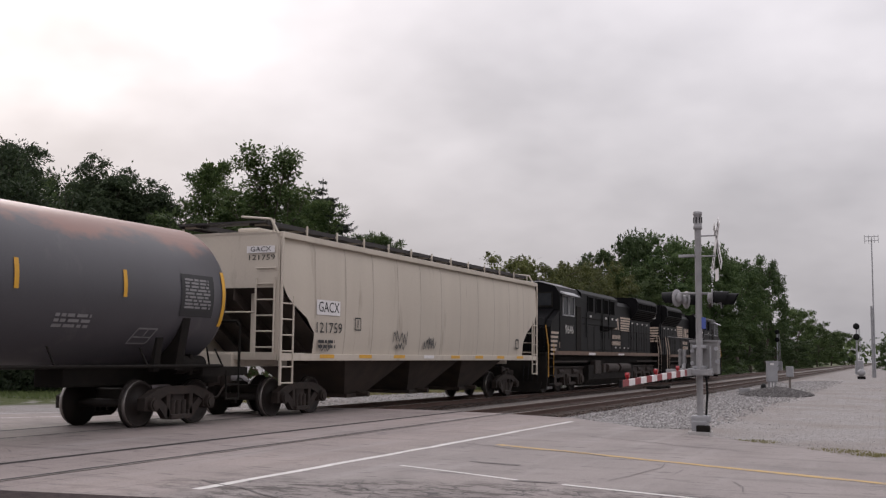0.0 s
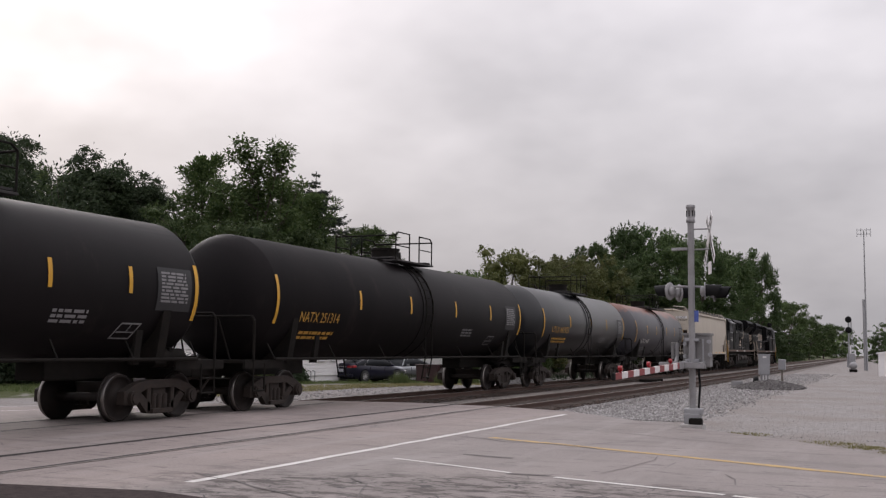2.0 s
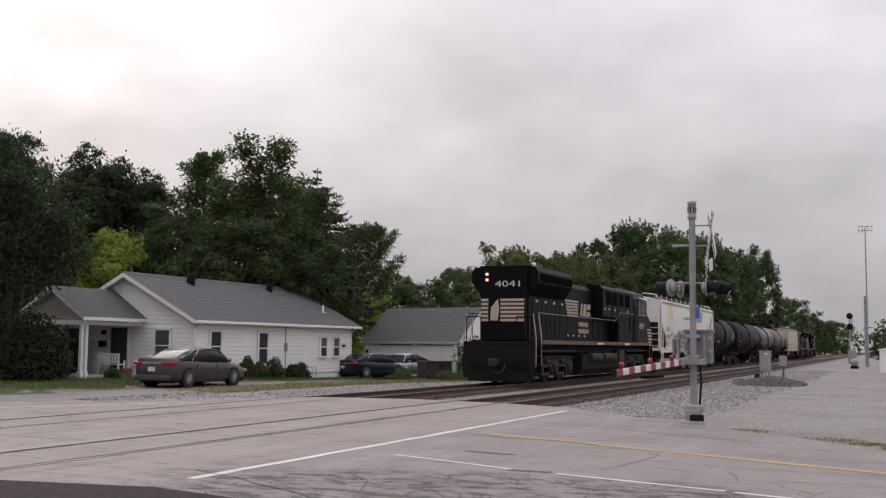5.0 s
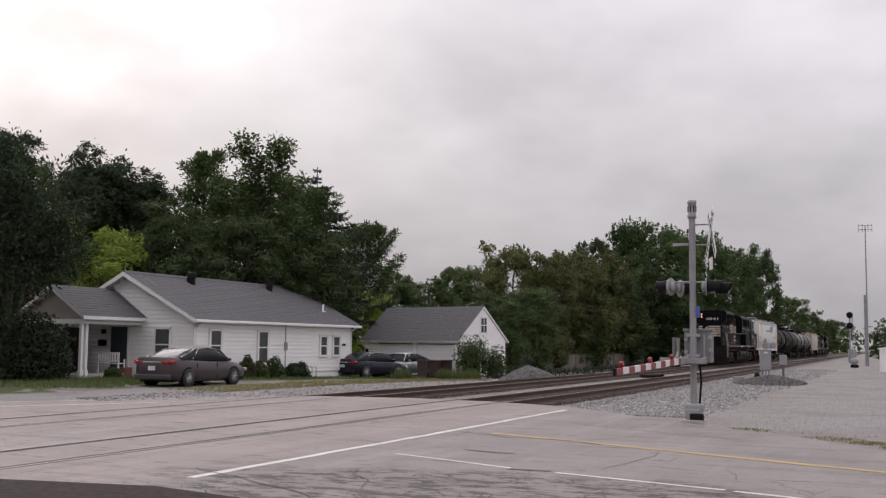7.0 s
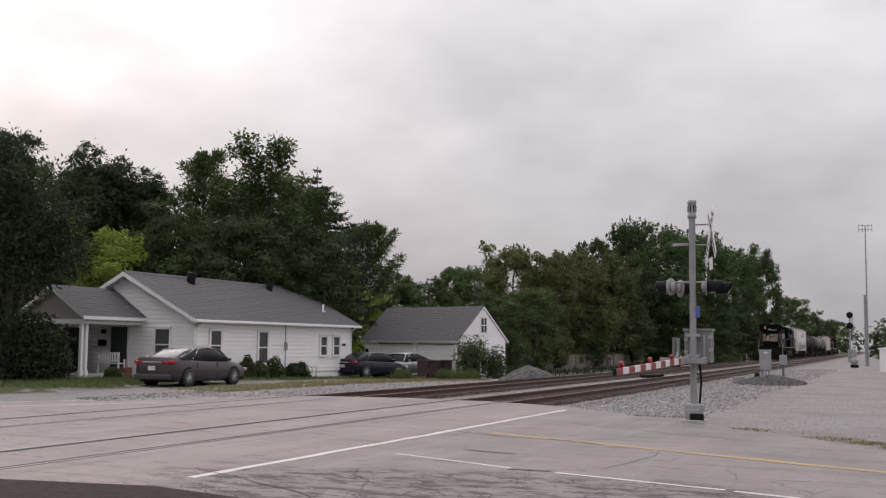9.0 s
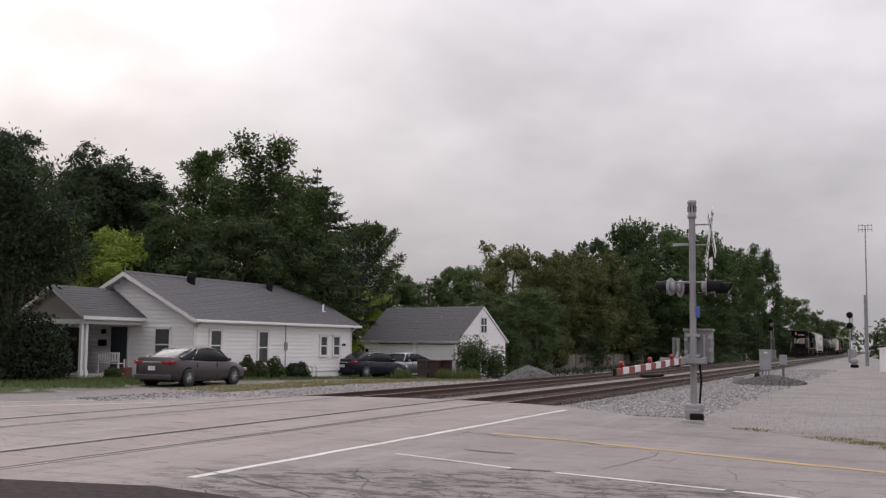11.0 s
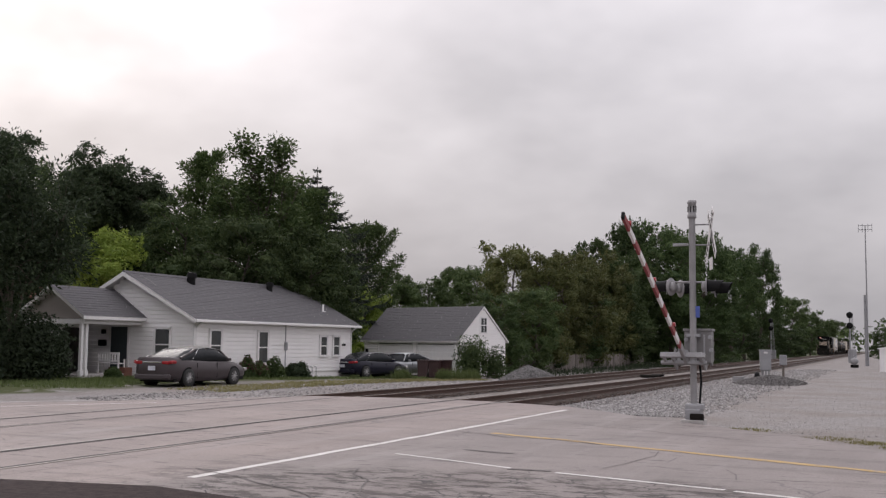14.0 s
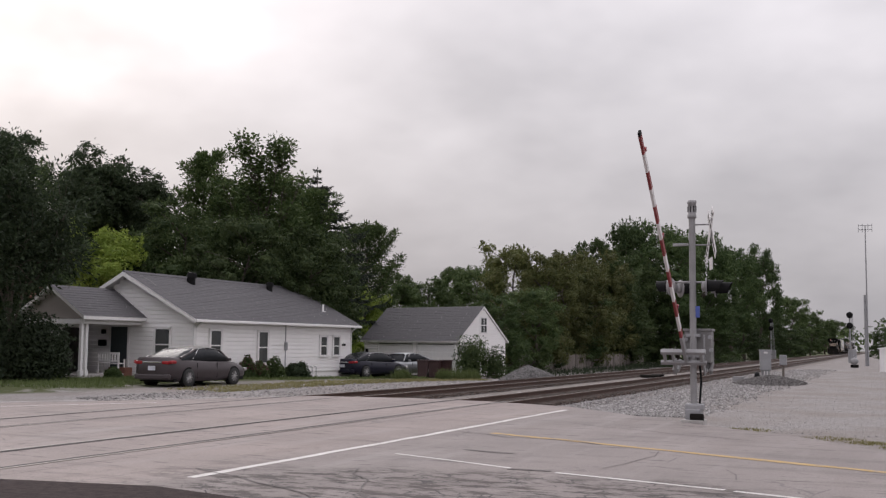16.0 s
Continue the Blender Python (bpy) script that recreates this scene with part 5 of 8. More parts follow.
def locomotive(label, number, flip=False):
    """Six-axle hood diesel. Cab forward (+y)."""
    car = thing("locomotive", label, "locomotive", "locomotives of the train")
    H = 10.83
    fr = MB()
    fr.box((0, 0, 1.42), (2.3, 2 * H - 0.4, 0.42), 0.03)
    fr.box((0, 0, 1.68), (3.04, 2 * H - 1.6, 0.1), 0.02)
    fr.box((0, 0, 1.16), (1.5, 2 * H - 1.2, 0.5), 0.03)
    part("underframe", fr, "black_flat", car, "black underframe and walkway")
    for s in (-1, 1):
        st = MB().box((s * 1.525, 0, 1.66), (0.03, 2 * H - 1.7, 0.16))
        part("sill_stripe", st, "sill_stripe", car, "tan stripe along the walkway edge")
        lit = MB().box((s * 1.545, 4.4, 1.64), (0.012, 1.1, 0.10)).box((s * 1.545, -1.0, 1.64), (0.012, 1.2, 0.08))
        pieces("sill_reflector", lit, "gate_white", car, "white reflective strip on the sill")
    # long hood
    hw = 0.98
    hood = MB()
    prof = [(-hw, 1.73), (-hw, 4.12), (-hw + 0.2, 4.34), (hw - 0.2, 4.34), (hw, 4.12), (hw, 1.73)]
    hood.prism(prof, "y", -10.1, 5.6)
    body = part("hood", hood, "black", car, "glossy black engine hood")
    doors = MB()
    for s in (-1, 1):
        x = s * (hw + 0.012)
        y = -9.7
        k = 0
        while y < 5.0:
            w = 0.62
            if not -5.4 < y < -0.8:
                doors.box((x, y + w / 2, 2.62), (0.03, w - 0.05, 1.5), 0.012)
                doors.box((x + s * 0.02, y + w - 0.1, 2.5), (0.02, 0.04, 0.16))
            y += w
            k += 1
    pieces("hood_door", doors, "black", body)
    # radiator section with overhanging wings
    rad = MB()
    rp = [(-1.0, 3.5), (-1.40, 4.02), (-1.40, 4.46), (-1.28, 4.64), (1.28, 4.64), (1.40, 4.46), (1.40, 4.02), (1.0, 3.5)]
    rad.prism(rp, "y", -10.2, -5.3)
    rad.box((0, -7.8, 4.68), (2.2, 4.6, 0.06), 0.02)
    r_ob = part("radiator", rad, "black", car, "overhanging black radiator housing")
    gr = MB()
    for s in (-1, 1):
        for k in range(7):
            y = -10.0 + k * 0.66
            gr.box((s * 1.405, y + 0.33, 4.22), (0.02, 0.58, 0.32))
            for j in range(6):
                a = j / 5
                x, z = s * (1.03 + 0.36 * a + 0.012), 3.53 + 0.46 * a
                gr.box((x, y + 0.33, z), (0.03, 0.58, 0.03))
    pieces("radiator_grille", gr, "void", r_ob, "dark radiator louvres")
    ex = MB().box((0, -3.4, 4.45), (0.9, 1.1, 0.26), 0.04).box((0, -1.3, 4.42), (1.5, 1.6, 0.2), 0.03).cyl((0, 1.4, 4.3), (0, 1.4, 4.5), 0.55, n=20).cyl((0, 3.3, 4.3), (0, 3.3, 4.48), 0.5, n=20)
    pieces("roof_equipment", ex, "black_flat", body, "exhaust stack and roof fans")
    # dynamic brake and air intake block behind the cab, full width
    blk = MB()
    blk.prism([(-1.5, 2.95), (-1.5, 4.28), (-1.3, 4.46), (1.3, 4.46), (1.5, 4.28), (1.5, 2.95), (1.0, 2.75), (-1.0, 2.75)], "y", -0.4, 6.0)
    b_ob = part("equipment_block", blk, "black", car, "full-width black intake and brake housing")
    lv, rim = MB(), MB()
    for s in (-1, 1):
        for y in (0.7, 1.9, 3.2, 4.6):
            lv.box((s * 1.505, y, 3.85), (0.03, 0.82, 0.62))
            for dy in (-0.43, 0.43):
                rim.box((s * 1.515, y + dy, 3.85), (0.04, 0.04, 0.72))
            for dz in (-0.34, 0.34):
                rim.box((s * 1.515, y, 3.85 + dz), (0.04, 0.9, 0.04))
        for y in (0.7, 1.9, 4.6):
            rim.box((s * 1.52, y + 0.62, 2.9), (0.03, 0.05, 1.1))
    pieces("intake_grille", lv, "void", b_ob, "dark intake screens")
    pieces("screen_rim", rim, "black", b_ob)
    dots = MB()
    for s in (-1, 1):
        for y in (-9.2, -8.0, -6.8, -5.6, -0.1, 0.7, 1.9, 4.6):
            dots.box((s * (1.53 if y > -0.5 else 1.02), y, 3.32), (0.02, 0.2, 0.09))
        for y in (-3.8, -2.9, -2.0, -4.7):
            dots.box((s * 1.02, y, 1.98), (0.02, 0.18, 0.07))
    pieces("decal", dots, "paint_white", body, "small white warning decals, not legible")
    cabinet = MB()
    cabinet.box((0, 4.4, 2.33), (2.94, 3.2, 1.24), 0.03)
    for s in (-1, 1):
        for y in (3.4, 4.45, 5.45):
            cabinet.box((s * 1.475, y, 2.33), (0.03, 0.96, 1.12), 0.01)
    pieces("electrical_cabinet", cabinet, "black", car, "black equipment cabinets below the walkway block")
    # cab and nose
    cb = MB()
    cp = [(-1.52, 1.73), (-1.52, 4.05), (-1.30, 4.40), (-0.6, 4.58), (0.6, 4.58), (1.30, 4.40), (1.52, 4.05), (1.52, 1.73)]
    cb.prism(cp, "y", 6.0, 9.25)
    cab = part("cab", cb, "black", car, "black crew cab")
    ns = MB()
    side = [(9.25, 1.73), (10.55, 1.73), (10.55, 2.75), (10.35, 3.05), (9.25, 3.45)]
    ns.prism(side, "x", -1.25, 1.25)
    ns.prism([(9.25, 1.73), (10.5, 1.73), (10.45, 2.7), (10.25, 2.95), (9.25, 3.4)], "x", -1.5, -1.25)
    ns.prism([(9.25, 1.73), (10.5, 1.73), (10.45, 2.7), (10.25, 2.95), (9.25, 3.4)], "x", 1.25, 1.5)
    nose = part("nose", ns, "black", car, "black sloping wide nose")
    sun_v = MB()
    for s in (-1, 1):
        sun_v.prism([(s * 1.50, 4.12), (s * 1.78, 4.02), (s * 1.78, 4.05), (s * 1.50, 4.2)], "y", 7.2, 9.2)
    part("sun_visor", sun_v, "galv", cab, "pale sun visor over the side windows")
    roofp = MB().box((0, 7.6, 4.60), (1.3, 3.1, 0.06), 0.02)
    for s in (-1, 1):
        roofp.prism([(s * 0.62, 4.585), (s * 1.28, 4.405), (s * 1.28, 4.43), (s * 0.62, 4.61)], "y", 6.05, 9.22)
    part("cab_roof", roofp, "alu", cab, "weathered pale cab roof panels")
    for s in (-1, 1):
        for y, w in ((7.65, 0.72), (8.55, 0.72)):
            fm = MB()
            x = s * 1.53
            for dy, dz, sy, sz in ((0, 0.40, w + 0.08, 0.05), (0, -0.40, w + 0.08, 0.05), (-w / 2, 0, 0.05, 0.8), (w / 2, 0, 0.05, 0.8)):
                fm.box((x, y + dy, 3.62 + dz), (0.05, sy, sz))
            win = part("side_window", fm, "galv", cab, "silver window frame")
            part("pane", MB().box((x - s * 0.008, y, 3.62), (0.012, w, 0.78)), "glass_dark", win, "dark glass pane")
        win = part("windshield", MB().box((s * 0.68, 9.265, 3.85), (1.06, 0.02, 0.62), 0.01), "black_flat", cab, "black windshield frame")
        part("pane", MB().box((s * 0.68, 9.28, 3.85), (0.94, 0.012, 0.5)), "glass_dark", win, "dark windshield pane")
        dr = MB().box((s * 1.53, 6.55, 2.72), (0.03, 0.72, 1.9), 0.01)
        part("recessed_panel", dr, "black_flat", cab, "flat black side panel")
    # markings on both sides
    for s in (-1, 1):
        lettering("road_number", number, 0.5, "paint_white", cab,
                  (lambda u, v, s=s: (s * 1.535, 7.95 + s * u, 2.62 + v)), width=1.2)
        for k in range(6):
            z = 2.42 - k * 0.17
            y0, y1 = 9.42 + k * 0.09, 10.47 if k > 0 else 10.42
            mb = MB().add([(s * 1.508, y0, z), (s * 1.508, y1, z), (s * 1.508, y1, z + 0.09), (s * 1.508, y0 - 0.04, z + 0.09)], [(0, 1, 2, 3)])
            part("nose_stripe", mb, "paint_tan", nose, "cream stripe on the nose")
        pl = MB().box((s * 1.508, 9.15, 1.98), (0.012, 0.3, 0.22))
        part("notice_plate", pl, "paint_tan", nose, "small cream notice plate")
        logo = MB()
        X = s * (hw + 0.035)
        for k in range(6):
            z = 3.52 - k * 0.13
            a, b2 = -5.15 + 0.07 * k, -3.0 - 0.05 * (k % 2)
            ys = (a, b2)
            logo.add([(X, ys[0], z - 0.04), (X, ys[1], z - 0.04), (X, ys[1], z + 0.045), (X, ys[0], z + 0.045)], [(0, 1, 2, 3)])
        pieces("logo_stripe", logo, "paint_tan", body, "cream horizontal logo stripes")
        # two plain block shapes stand for the initials
        bl = MB()
        for poly in ([[(-2.70, 2.90), (-2.45, 2.90), (-2.25, 3.48), (-2.52, 3.48)], [(-2.30, 2.90), (-1.75, 2.90), (-1.60, 3.48), (-2.05, 3.48)], [(-1.62, 2.90), (-0.98, 2.90), (-0.92, 3.12), (-1.56, 3.12)], [(-1.53, 3.22), (-0.95, 3.22), (-0.86, 3.48), (-1.46, 3.48)]]):
            bl.add([(X, p[0], p[1]) for p in poly], [(0, 1, 2, 3)])
        pieces("logo_block", bl, "paint_tan", body, "cream block logo shape")
        mb = MB()
        for v, w in ((2.52, 1.7), (2.2, 1.9)):
            for i in range(8):
                mb.box((X, -2.9 + i * w / 8, v), (0.006, w / 8 * 0.7, 0.2))
        pieces("name_bar", mb, "paint_tan", body, "two rows of cream block lettering")
    # rear end of the hood
    en = MB().prism([(-hw + 0.05, 1.73), (-hw + 0.05, 3.45), (-1.0, 3.6), (-1.0, 4.62), (1.0, 4.62), (1.0, 3.6), (hw - 0.05, 3.45), (hw - 0.05, 1.73)], "y", -10.42, -10.1)
    end = part("hood_end", en, "black", car, "black rear face of the hood")
    for k in range(6):
        z = 3.32 - k * 0.16
        for xc, w in ((-0.76, 0.3), (0.40, 1.0)):
            part("end_stripe", MB().box((xc, -10.428, z), (w, 0.012, 0.1)), "paint_tan", end, "cream stripe on the rear face")
    emblem = MB().add([(-0.52, -10.43, 2.5), (-0.2, -10.43, 2.5), (-0.14, -10.43, 2.95), (-0.2, -10.43, 3.36), (-0.34, -10.43, 3.2), (-0.5, -10.43, 3.0)], [(0, 1, 2, 3, 4, 5)])
    part("emblem", emblem, "paint_tan", end, "cream emblem shape on the rear door")
    lettering("end_number", number, 0.34, "paint_white", end, lambda u, v: (0.25 + u, -10.43, 3.95 + v), width=1.05)
    hl = MB().box((-0.65, -10.44, 4.24), (0.26, 0.06, 0.5), 0.03)
    hlp = part("headlight", hl, "black_flat", end, "twin rear headlight housing")
    lens = MB()
    for z in (4.12, 4.35):
        lens.cyl((-0.65, -10.46, z), (-0.65, -10.49, z), 0.058, n=14)
    pieces("lens", lens, "white_lamp" if number == "4041" else "gate_white", hlp, "lit headlight lenses")
    fh = MB().box((0, 9.3, 4.3), (0.5, 0.08, 0.26), 0.03)
    part("headlight", fh, "alu", cab, "front headlight housing")
    horn = MB().cyl((0.2, 6.4, 4.75), (0.2, 7.0, 4.75), 0.05, 0.11, n=12).cyl((0.05, 6.4, 4.75), (0.05, 6.9, 4.75), 0.04, 0.09, n=12).box((0.12, 6.5, 4.66), (0.3, 0.1, 0.16))
    part("horn", horn, "black_flat", cab, "air horn cluster on the roof")
    # end platforms, pilots, steps, couplers
    for s in (-1, 1):
        pf = MB()
        pf.box((0, s * (H - 0.25), 1.62), (2.9, 0.75, 0.1), 0.02)
        pf.prism([(-1.45, 0.25), (1.45, 0.25), (1.5, 0.6), (1.45, 1.6), (-1.45, 1.6), (-1.5, 0.6)], "y", s * (H - 0.02), s * (H + 0.1))
        pf.prism([(-1.2, 0.12), (1.2, 0.12), (1.3, 0.5), (-1.3, 0.5)], "y", s * (H + 0.08), s * (H + 0.22))
        part("pilot", pf, "black_flat", car, "black end plate and snow plough")
        for x in (-1, 1):
            stp = MB()
            for k in range(4):
                stp.box((x * 1.32, s * (H - 0.45), 0.42 + k * 0.34), (0.4, 0.62, 0.04), 0.008)
            stp.box((x * 1.12, s * (H - 0.45), 1.0), (0.04, 0.7, 1.3))
            stp.box((x * 1.32, s * (H - 0.12), 1.0), (0.4, 0.03, 1.3))
            stp.box((x * 1.32, s * (H - 0.78), 1.0), (0.4, 0.03, 1.3))
            part("step_well", stp, "black_flat", car, "dark boarding steps at the corner")
            hr = MB()
            xx = x * 1.5
            for dy in (0.08, 0.78):
                hr.tube([(xx, s * (H - dy), 0.7), (xx, s * (H - dy), 1.9), (xx - x * 0.12, s * (H - dy), 2.75)], 0.022)
            pieces("grab_rail", hr, "paint_tan" if s < 0 else "paint_yellow", car, "pale yellow grab rails at the steps")
        coupler(car, s * 11.5, s)
        er = MB()
        yy = s * (H + 0.05)
        for x in (-1.35, -0.75, 0.75, 1.35):
            er.tube([(x, yy, 1.6), (x, yy, 2.65)], 0.022)
        er.tube([(-1.35, yy, 2.65), (-0.75, yy, 2.65)], 0.022)
        er.tube([(0.75, yy, 2.65), (1.35, yy, 2.65)], 0.022)
        part("end_handrail", er, "black", car, "black end platform handrail")
        mu = MB()
        for x in (-1.15, -0.95, -0.75, -0.55, 0.55, 0.75, 0.95, 1.15):
            mu.tube([(x, s * (H + 0.1), 1.2), (x, s * (H + 0.2), 0.8), (x + 0.05, s * (H + 0.16), 0.55)], 0.028)
        part("air_hose", mu, "hood_black", car, "hanging black air hoses")
    for s in (-1, 1):
        h, ps = MB(), MB()
        x = s * 1.47
        h.tube([(x, -H + 0.4, 2.8), (x, 2.3, 2.8), (x + s * 0.08, 2.75, 3.22), (x + s * 0.08, 6.0, 3.22)], 0.016)
        y = -H + 0.9
        while y < 2.4:
            ps.tube([(x, y, 1.72), (x, y, 2.8)], 0.014)
            y += 1.75
        pieces("handrail_post", ps, "black_flat", car)
        part("side_handrail", h, "black_flat" if s < 0 else "alu", car, "thin handrail along the walkway")
    # fuel tank and air reservoirs
    ft = MB().prism([(-1.2, 0.22), (-1.45, 0.5), (-1.45, 1.15), (1.45, 1.15), (1.45, 0.5), (1.2, 0.22)], "y", -3.9, 4.7)
    part("fuel_tank", ft, "black_flat", car, "grimy black fuel tank")
    ar = MB()
    for s in (-1, 1):
        for y in (-2.7, -0.3):
            ar.cyl((s * 1.42, y, 1.0), (s * 1.42, y + 2.0, 1.0), 0.21, n=18)
        ar.box((s * 1.4, 3.3, 1.05), (0.25, 1.0, 0.6), 0.03)
        ar.box((s * 1.42, 2.1, 1.0), (0.2, 0.5, 0.4), 0.03)
    pieces("air_reservoir", ar, "truck", car, "brown-dusted air reservoirs")
    tb = MB()
    for s in (-1, 1):
        for y in (-7.4, 7.3):
            tb.tube([(s * 1.4, y - 2.5, 1.3), (s * 1.4, y + 2.5, 1.3)], 0.04)
    part("piping", tb, "truck", car, "dusty pipes above the trucks")
    for y in (-7.3, 7.2):
        loco_truck(car, y)
    return car


SPEED = 26.5
TRAIN = [
    (locomotive("black road locomotive with cream stripes, leading end of the train", "2695"), 74.4, 0),
    (locomotive("black road locomotive with cream nose stripes, coupled backwards", "9646"), 51.05, 180),
    (tan_hopper(), 29.5, 0),
    (tank_car("grey tank car with rust along its top", "tank_rusty", 7.12, 6.25, 8.45, "GATX 24483", "paint_white", (-4.23, -1.66, 1.42, 4.02), -4.65, 2.05, 2.4), 11.43, 0),
    (tank_car("clean black tank car with yellow lettering", "tank_black", 6.83, 6.0, 8.2, "UTLX 641933", "paint_yellow", (-3.04, 0.34, 3.23), -4.45, 2.32, 2.4), -5.48, 0),
    (tank_car("long sooty black tank car with yellow lettering", "tank_brown", 8.5, 7.8, 9.9, "NATX 251314", "paint_yellow", (-4.36, -1.2, 2.2, 5.33), -6.4, 2.19, 1.9), -23.7, 0),
    (tank_car("short black tank car with white lettering", "tank_brown", 5.82, 5.2, 7.2, "ADMX 17628", "paint_white", (-3.68, -1.45, 1.7, 3.75), -3.7, 2.08, 2.05, rad=1.45), -40.9, 0),
    (white_hopper(), -59.2, 0),
    (locomotive("black road locomotive pushing at the rear, headlight lit", "4041"), -82.3, 0),
]


# ---- crossing signal with its gate ----
MAST = (-3.82, 21.05)


def make_signal():
    sig = thing("crossing_signal", "silver level crossing signal mast with gate and twin lamps", "crossing signal", m=pose(MAST[0], MAST[1], 0))
    f = MB().box((0, 0, -0.02), (0.42, 0.42, 0.16), 0.02)
    part("foundation", f, "concrete", sig, "chipped concrete foot")
    bs = MB().box((0, 0, 0.16), (0.30, 0.30, 0.22), 0.03).box((0.02, 0, 0.3), (0.34, 0.28, 0.12), 0.03)
    part("base_casting", bs, "galv", sig, "silver base casting")
    dk = MB().box((0.08, -0.14, 0.1), (0.26, 0.12, 0.16), 0.03)
    part("base_block", dk, "black_flat", sig, "dark block at the foot")
    part("mast_pole", MB().cyl((0, 0, 0.2), (0, 0, 4.05), 0.063, n=20).cyl((0, 0, 3.55), (0, 0, 3.6), 0.075, n=20), "alu", sig, "silver painted steel pole")
    bell = MB().lathe([(3.98, 0.08), (4.0, 0.09), (4.05, 0.085), (4.06, 0.078), (4.26, 0.078), (4.27, 0.09), (4.33, 0.09), (4.34, 0.05)], "z", 20)
    part("bell", bell, "alu", sig, "round silver bell housing on top")
    slot = MB()
    for a in (-150, -100, -50, 0):
        c, s = math.cos(radians(a)), math.sin(radians(a))
        slot.box((0.078 * c, 0.078 * s, 4.16), (0.02, 0.02, 0.12), 0, None)
    part("bell_slots", slot, "hood_black", sig, "dark slots in the bell housing")
    ar = MB().tube([(0, 0, 3.46), (-0.36, -0.1, 3.44)], 0.02).box((-0.22, -0.06, 3.46), (0.30, 0.06, 0.05), 0.01)
    part("bracket", ar, "alu", sig, "short silver bracket arm")
    # lamps: cross arm along the road's axis, two lamps each way
    arm = MB().tube([(-0.42, -0.12, 2.72), (0.42, 0.12, 2.72)], 0.022)
    part("cross_arm", arm, "alu", sig, "silver lamp cross arm")

    def lamp(x, y, z, way):
        """A round signal lamp: backing disc, housing, hood. way: degrees of the beam from +x."""
        mm = pose(x, y, z, 0, 0, way)
        d = MB().lathe([(-0.012, 0.02), (-0.012, 0.17), (0.0, 0.175), (0.012, 0.17), (0.012, 0.02)], "x", 26, mm)
        disc = part("lamp_disc", d, "alu", sig, "round backing disc, pale behind")
        b = MB().lathe([(-0.09, 0.04), (-0.08, 0.085), (-0.01, 0.10)], "x", 20, mm)
        part("lamp_housing", b, "alu", disc, "pale lamp housing")
        face = MB().lathe([(0.014, 0.02), (0.014, 0.165), (0.02, 0.165), (0.02, 0.02)], "x", 24, mm)
        part("lamp_face", face, "hood_black", disc, "black lamp face")
        h = MB()
        n = 14
        vs = []
        for i in range(n + 1):
            a = radians(-50 + 280 * i / n)
            reach = 0.34 - 0.12 * abs(i / n - 0.5) * 2
            for r, t in ((0.125, 0.02), (0.12, reach)):
                vs.append((t, r * math.cos(a), r * math.sin(a)))
        h.add(vs, [(2 * i, 2 * i + 2, 2 * i + 3, 2 * i + 1) for i in range(n)], True, mm)
        part("hood", h, "hood_black", disc, "black lamp hood")
        part("lens", MB().lathe([(0.02, 0.1), (0.03, 0.09), (0.04, 0.03)], "x", 18, mm), "lens_red", disc, "unlit dark red lens")

    lamp(-0.40, -0.10, 2.63, 160)
    lamp(-0.25, 0.06, 2.60, 34)
    lamp(0.27, -0.06, 2.63, 8)
    lamp(0.42, 0.12, 2.60, 2)
    sg = MB().box((0.085, -0.02, 2.14), (0.10, 0.02, 0.22))
    part("notice_sign", sg, "sign_blue", sig, "small blue emergency notice sign")
    # crossbuck: two crossed blades, turned nearly edge on, and a small plate below
    yaw = -71
    cb = pose(0.36, 0.0, 3.66, 0, 0, yaw)
    part("crossbuck_arm", MB().tube([(0, 0, 3.85), (0.36, 0, 3.85)], 0.015).tube([(0, 0, 3.45), (0.36, 0, 3.45)], 0.015), "alu", sig, "brackets of the crossbuck")
    for s in (-1, 1):
        bl = part("crossbuck_blade", MB().box((0, 0, 0), (1.2, 0.012, 0.2), 0.004, cb @ pose(0, 0.02 * s, 0, 0, s * 48, 0)), "gate_white", sig, "white crossbuck blade")
        mb = MB()
        for k in range(8):
            if abs(k - 3.5) > 1:
                mb.box((-0.5 + k * 0.14, 0, 0), (0.08, 0.018, 0.11), 0, cb @ pose(0, 0.02 * s, 0, 0, s * 48, 0))
        part("blade_letters", mb, "paint_black", bl, "black block letters of the crossbuck")
    pl = MB().box((0, 0, -0.58), (0.32, 0.012, 0.24), 0.004, cb)
    part("track_plate", pl, "gate_white", sig, "small white plate under the crossbuck")
    # gate machine behind the mast
    bx = MB().box((0.06, 0.30, 1.46), (0.52, 0.34, 0.62), 0.03).box((0.06, 0.30, 1.79), (0.56, 0.38, 0.05), 0.01)
    mach = part("gate_machine", bx, "case_grey", sig, "grey gate motor case")
    kn = MB()
    for x, z in ((-0.16, 1.6), (-0.16, 1.36), (0.3, 1.65), (0.32, 1.4)):
        kn.cyl((x, 0.1, z), (x, 0.14, z), 0.04, n=10)
    kn.box((0.19, 0.125, 1.45), (0.03, 0.02, 0.5))
    part("latch", kn, "galv", mach, "bolted latches on the case")
    cl = MB()
    for z in (1.28, 1.68):
        cl.box((0, 0.06, z), (0.26, 0.22, 0.06), 0.01)
    part("clamp", cl, "galv", sig, "mast clamps")
    part("conduit", MB().tube([(0.10, 0.06, 0.3), (0.13, 0.09, 0.8), (0.09, 0.16, 1.2)], 0.022, 8), "hood_black", sig, "black cable along the mast")
    return sig


GATE_PIVOT = (-3.93, 20.9, 1.20)
GATE_AZ = -90.8


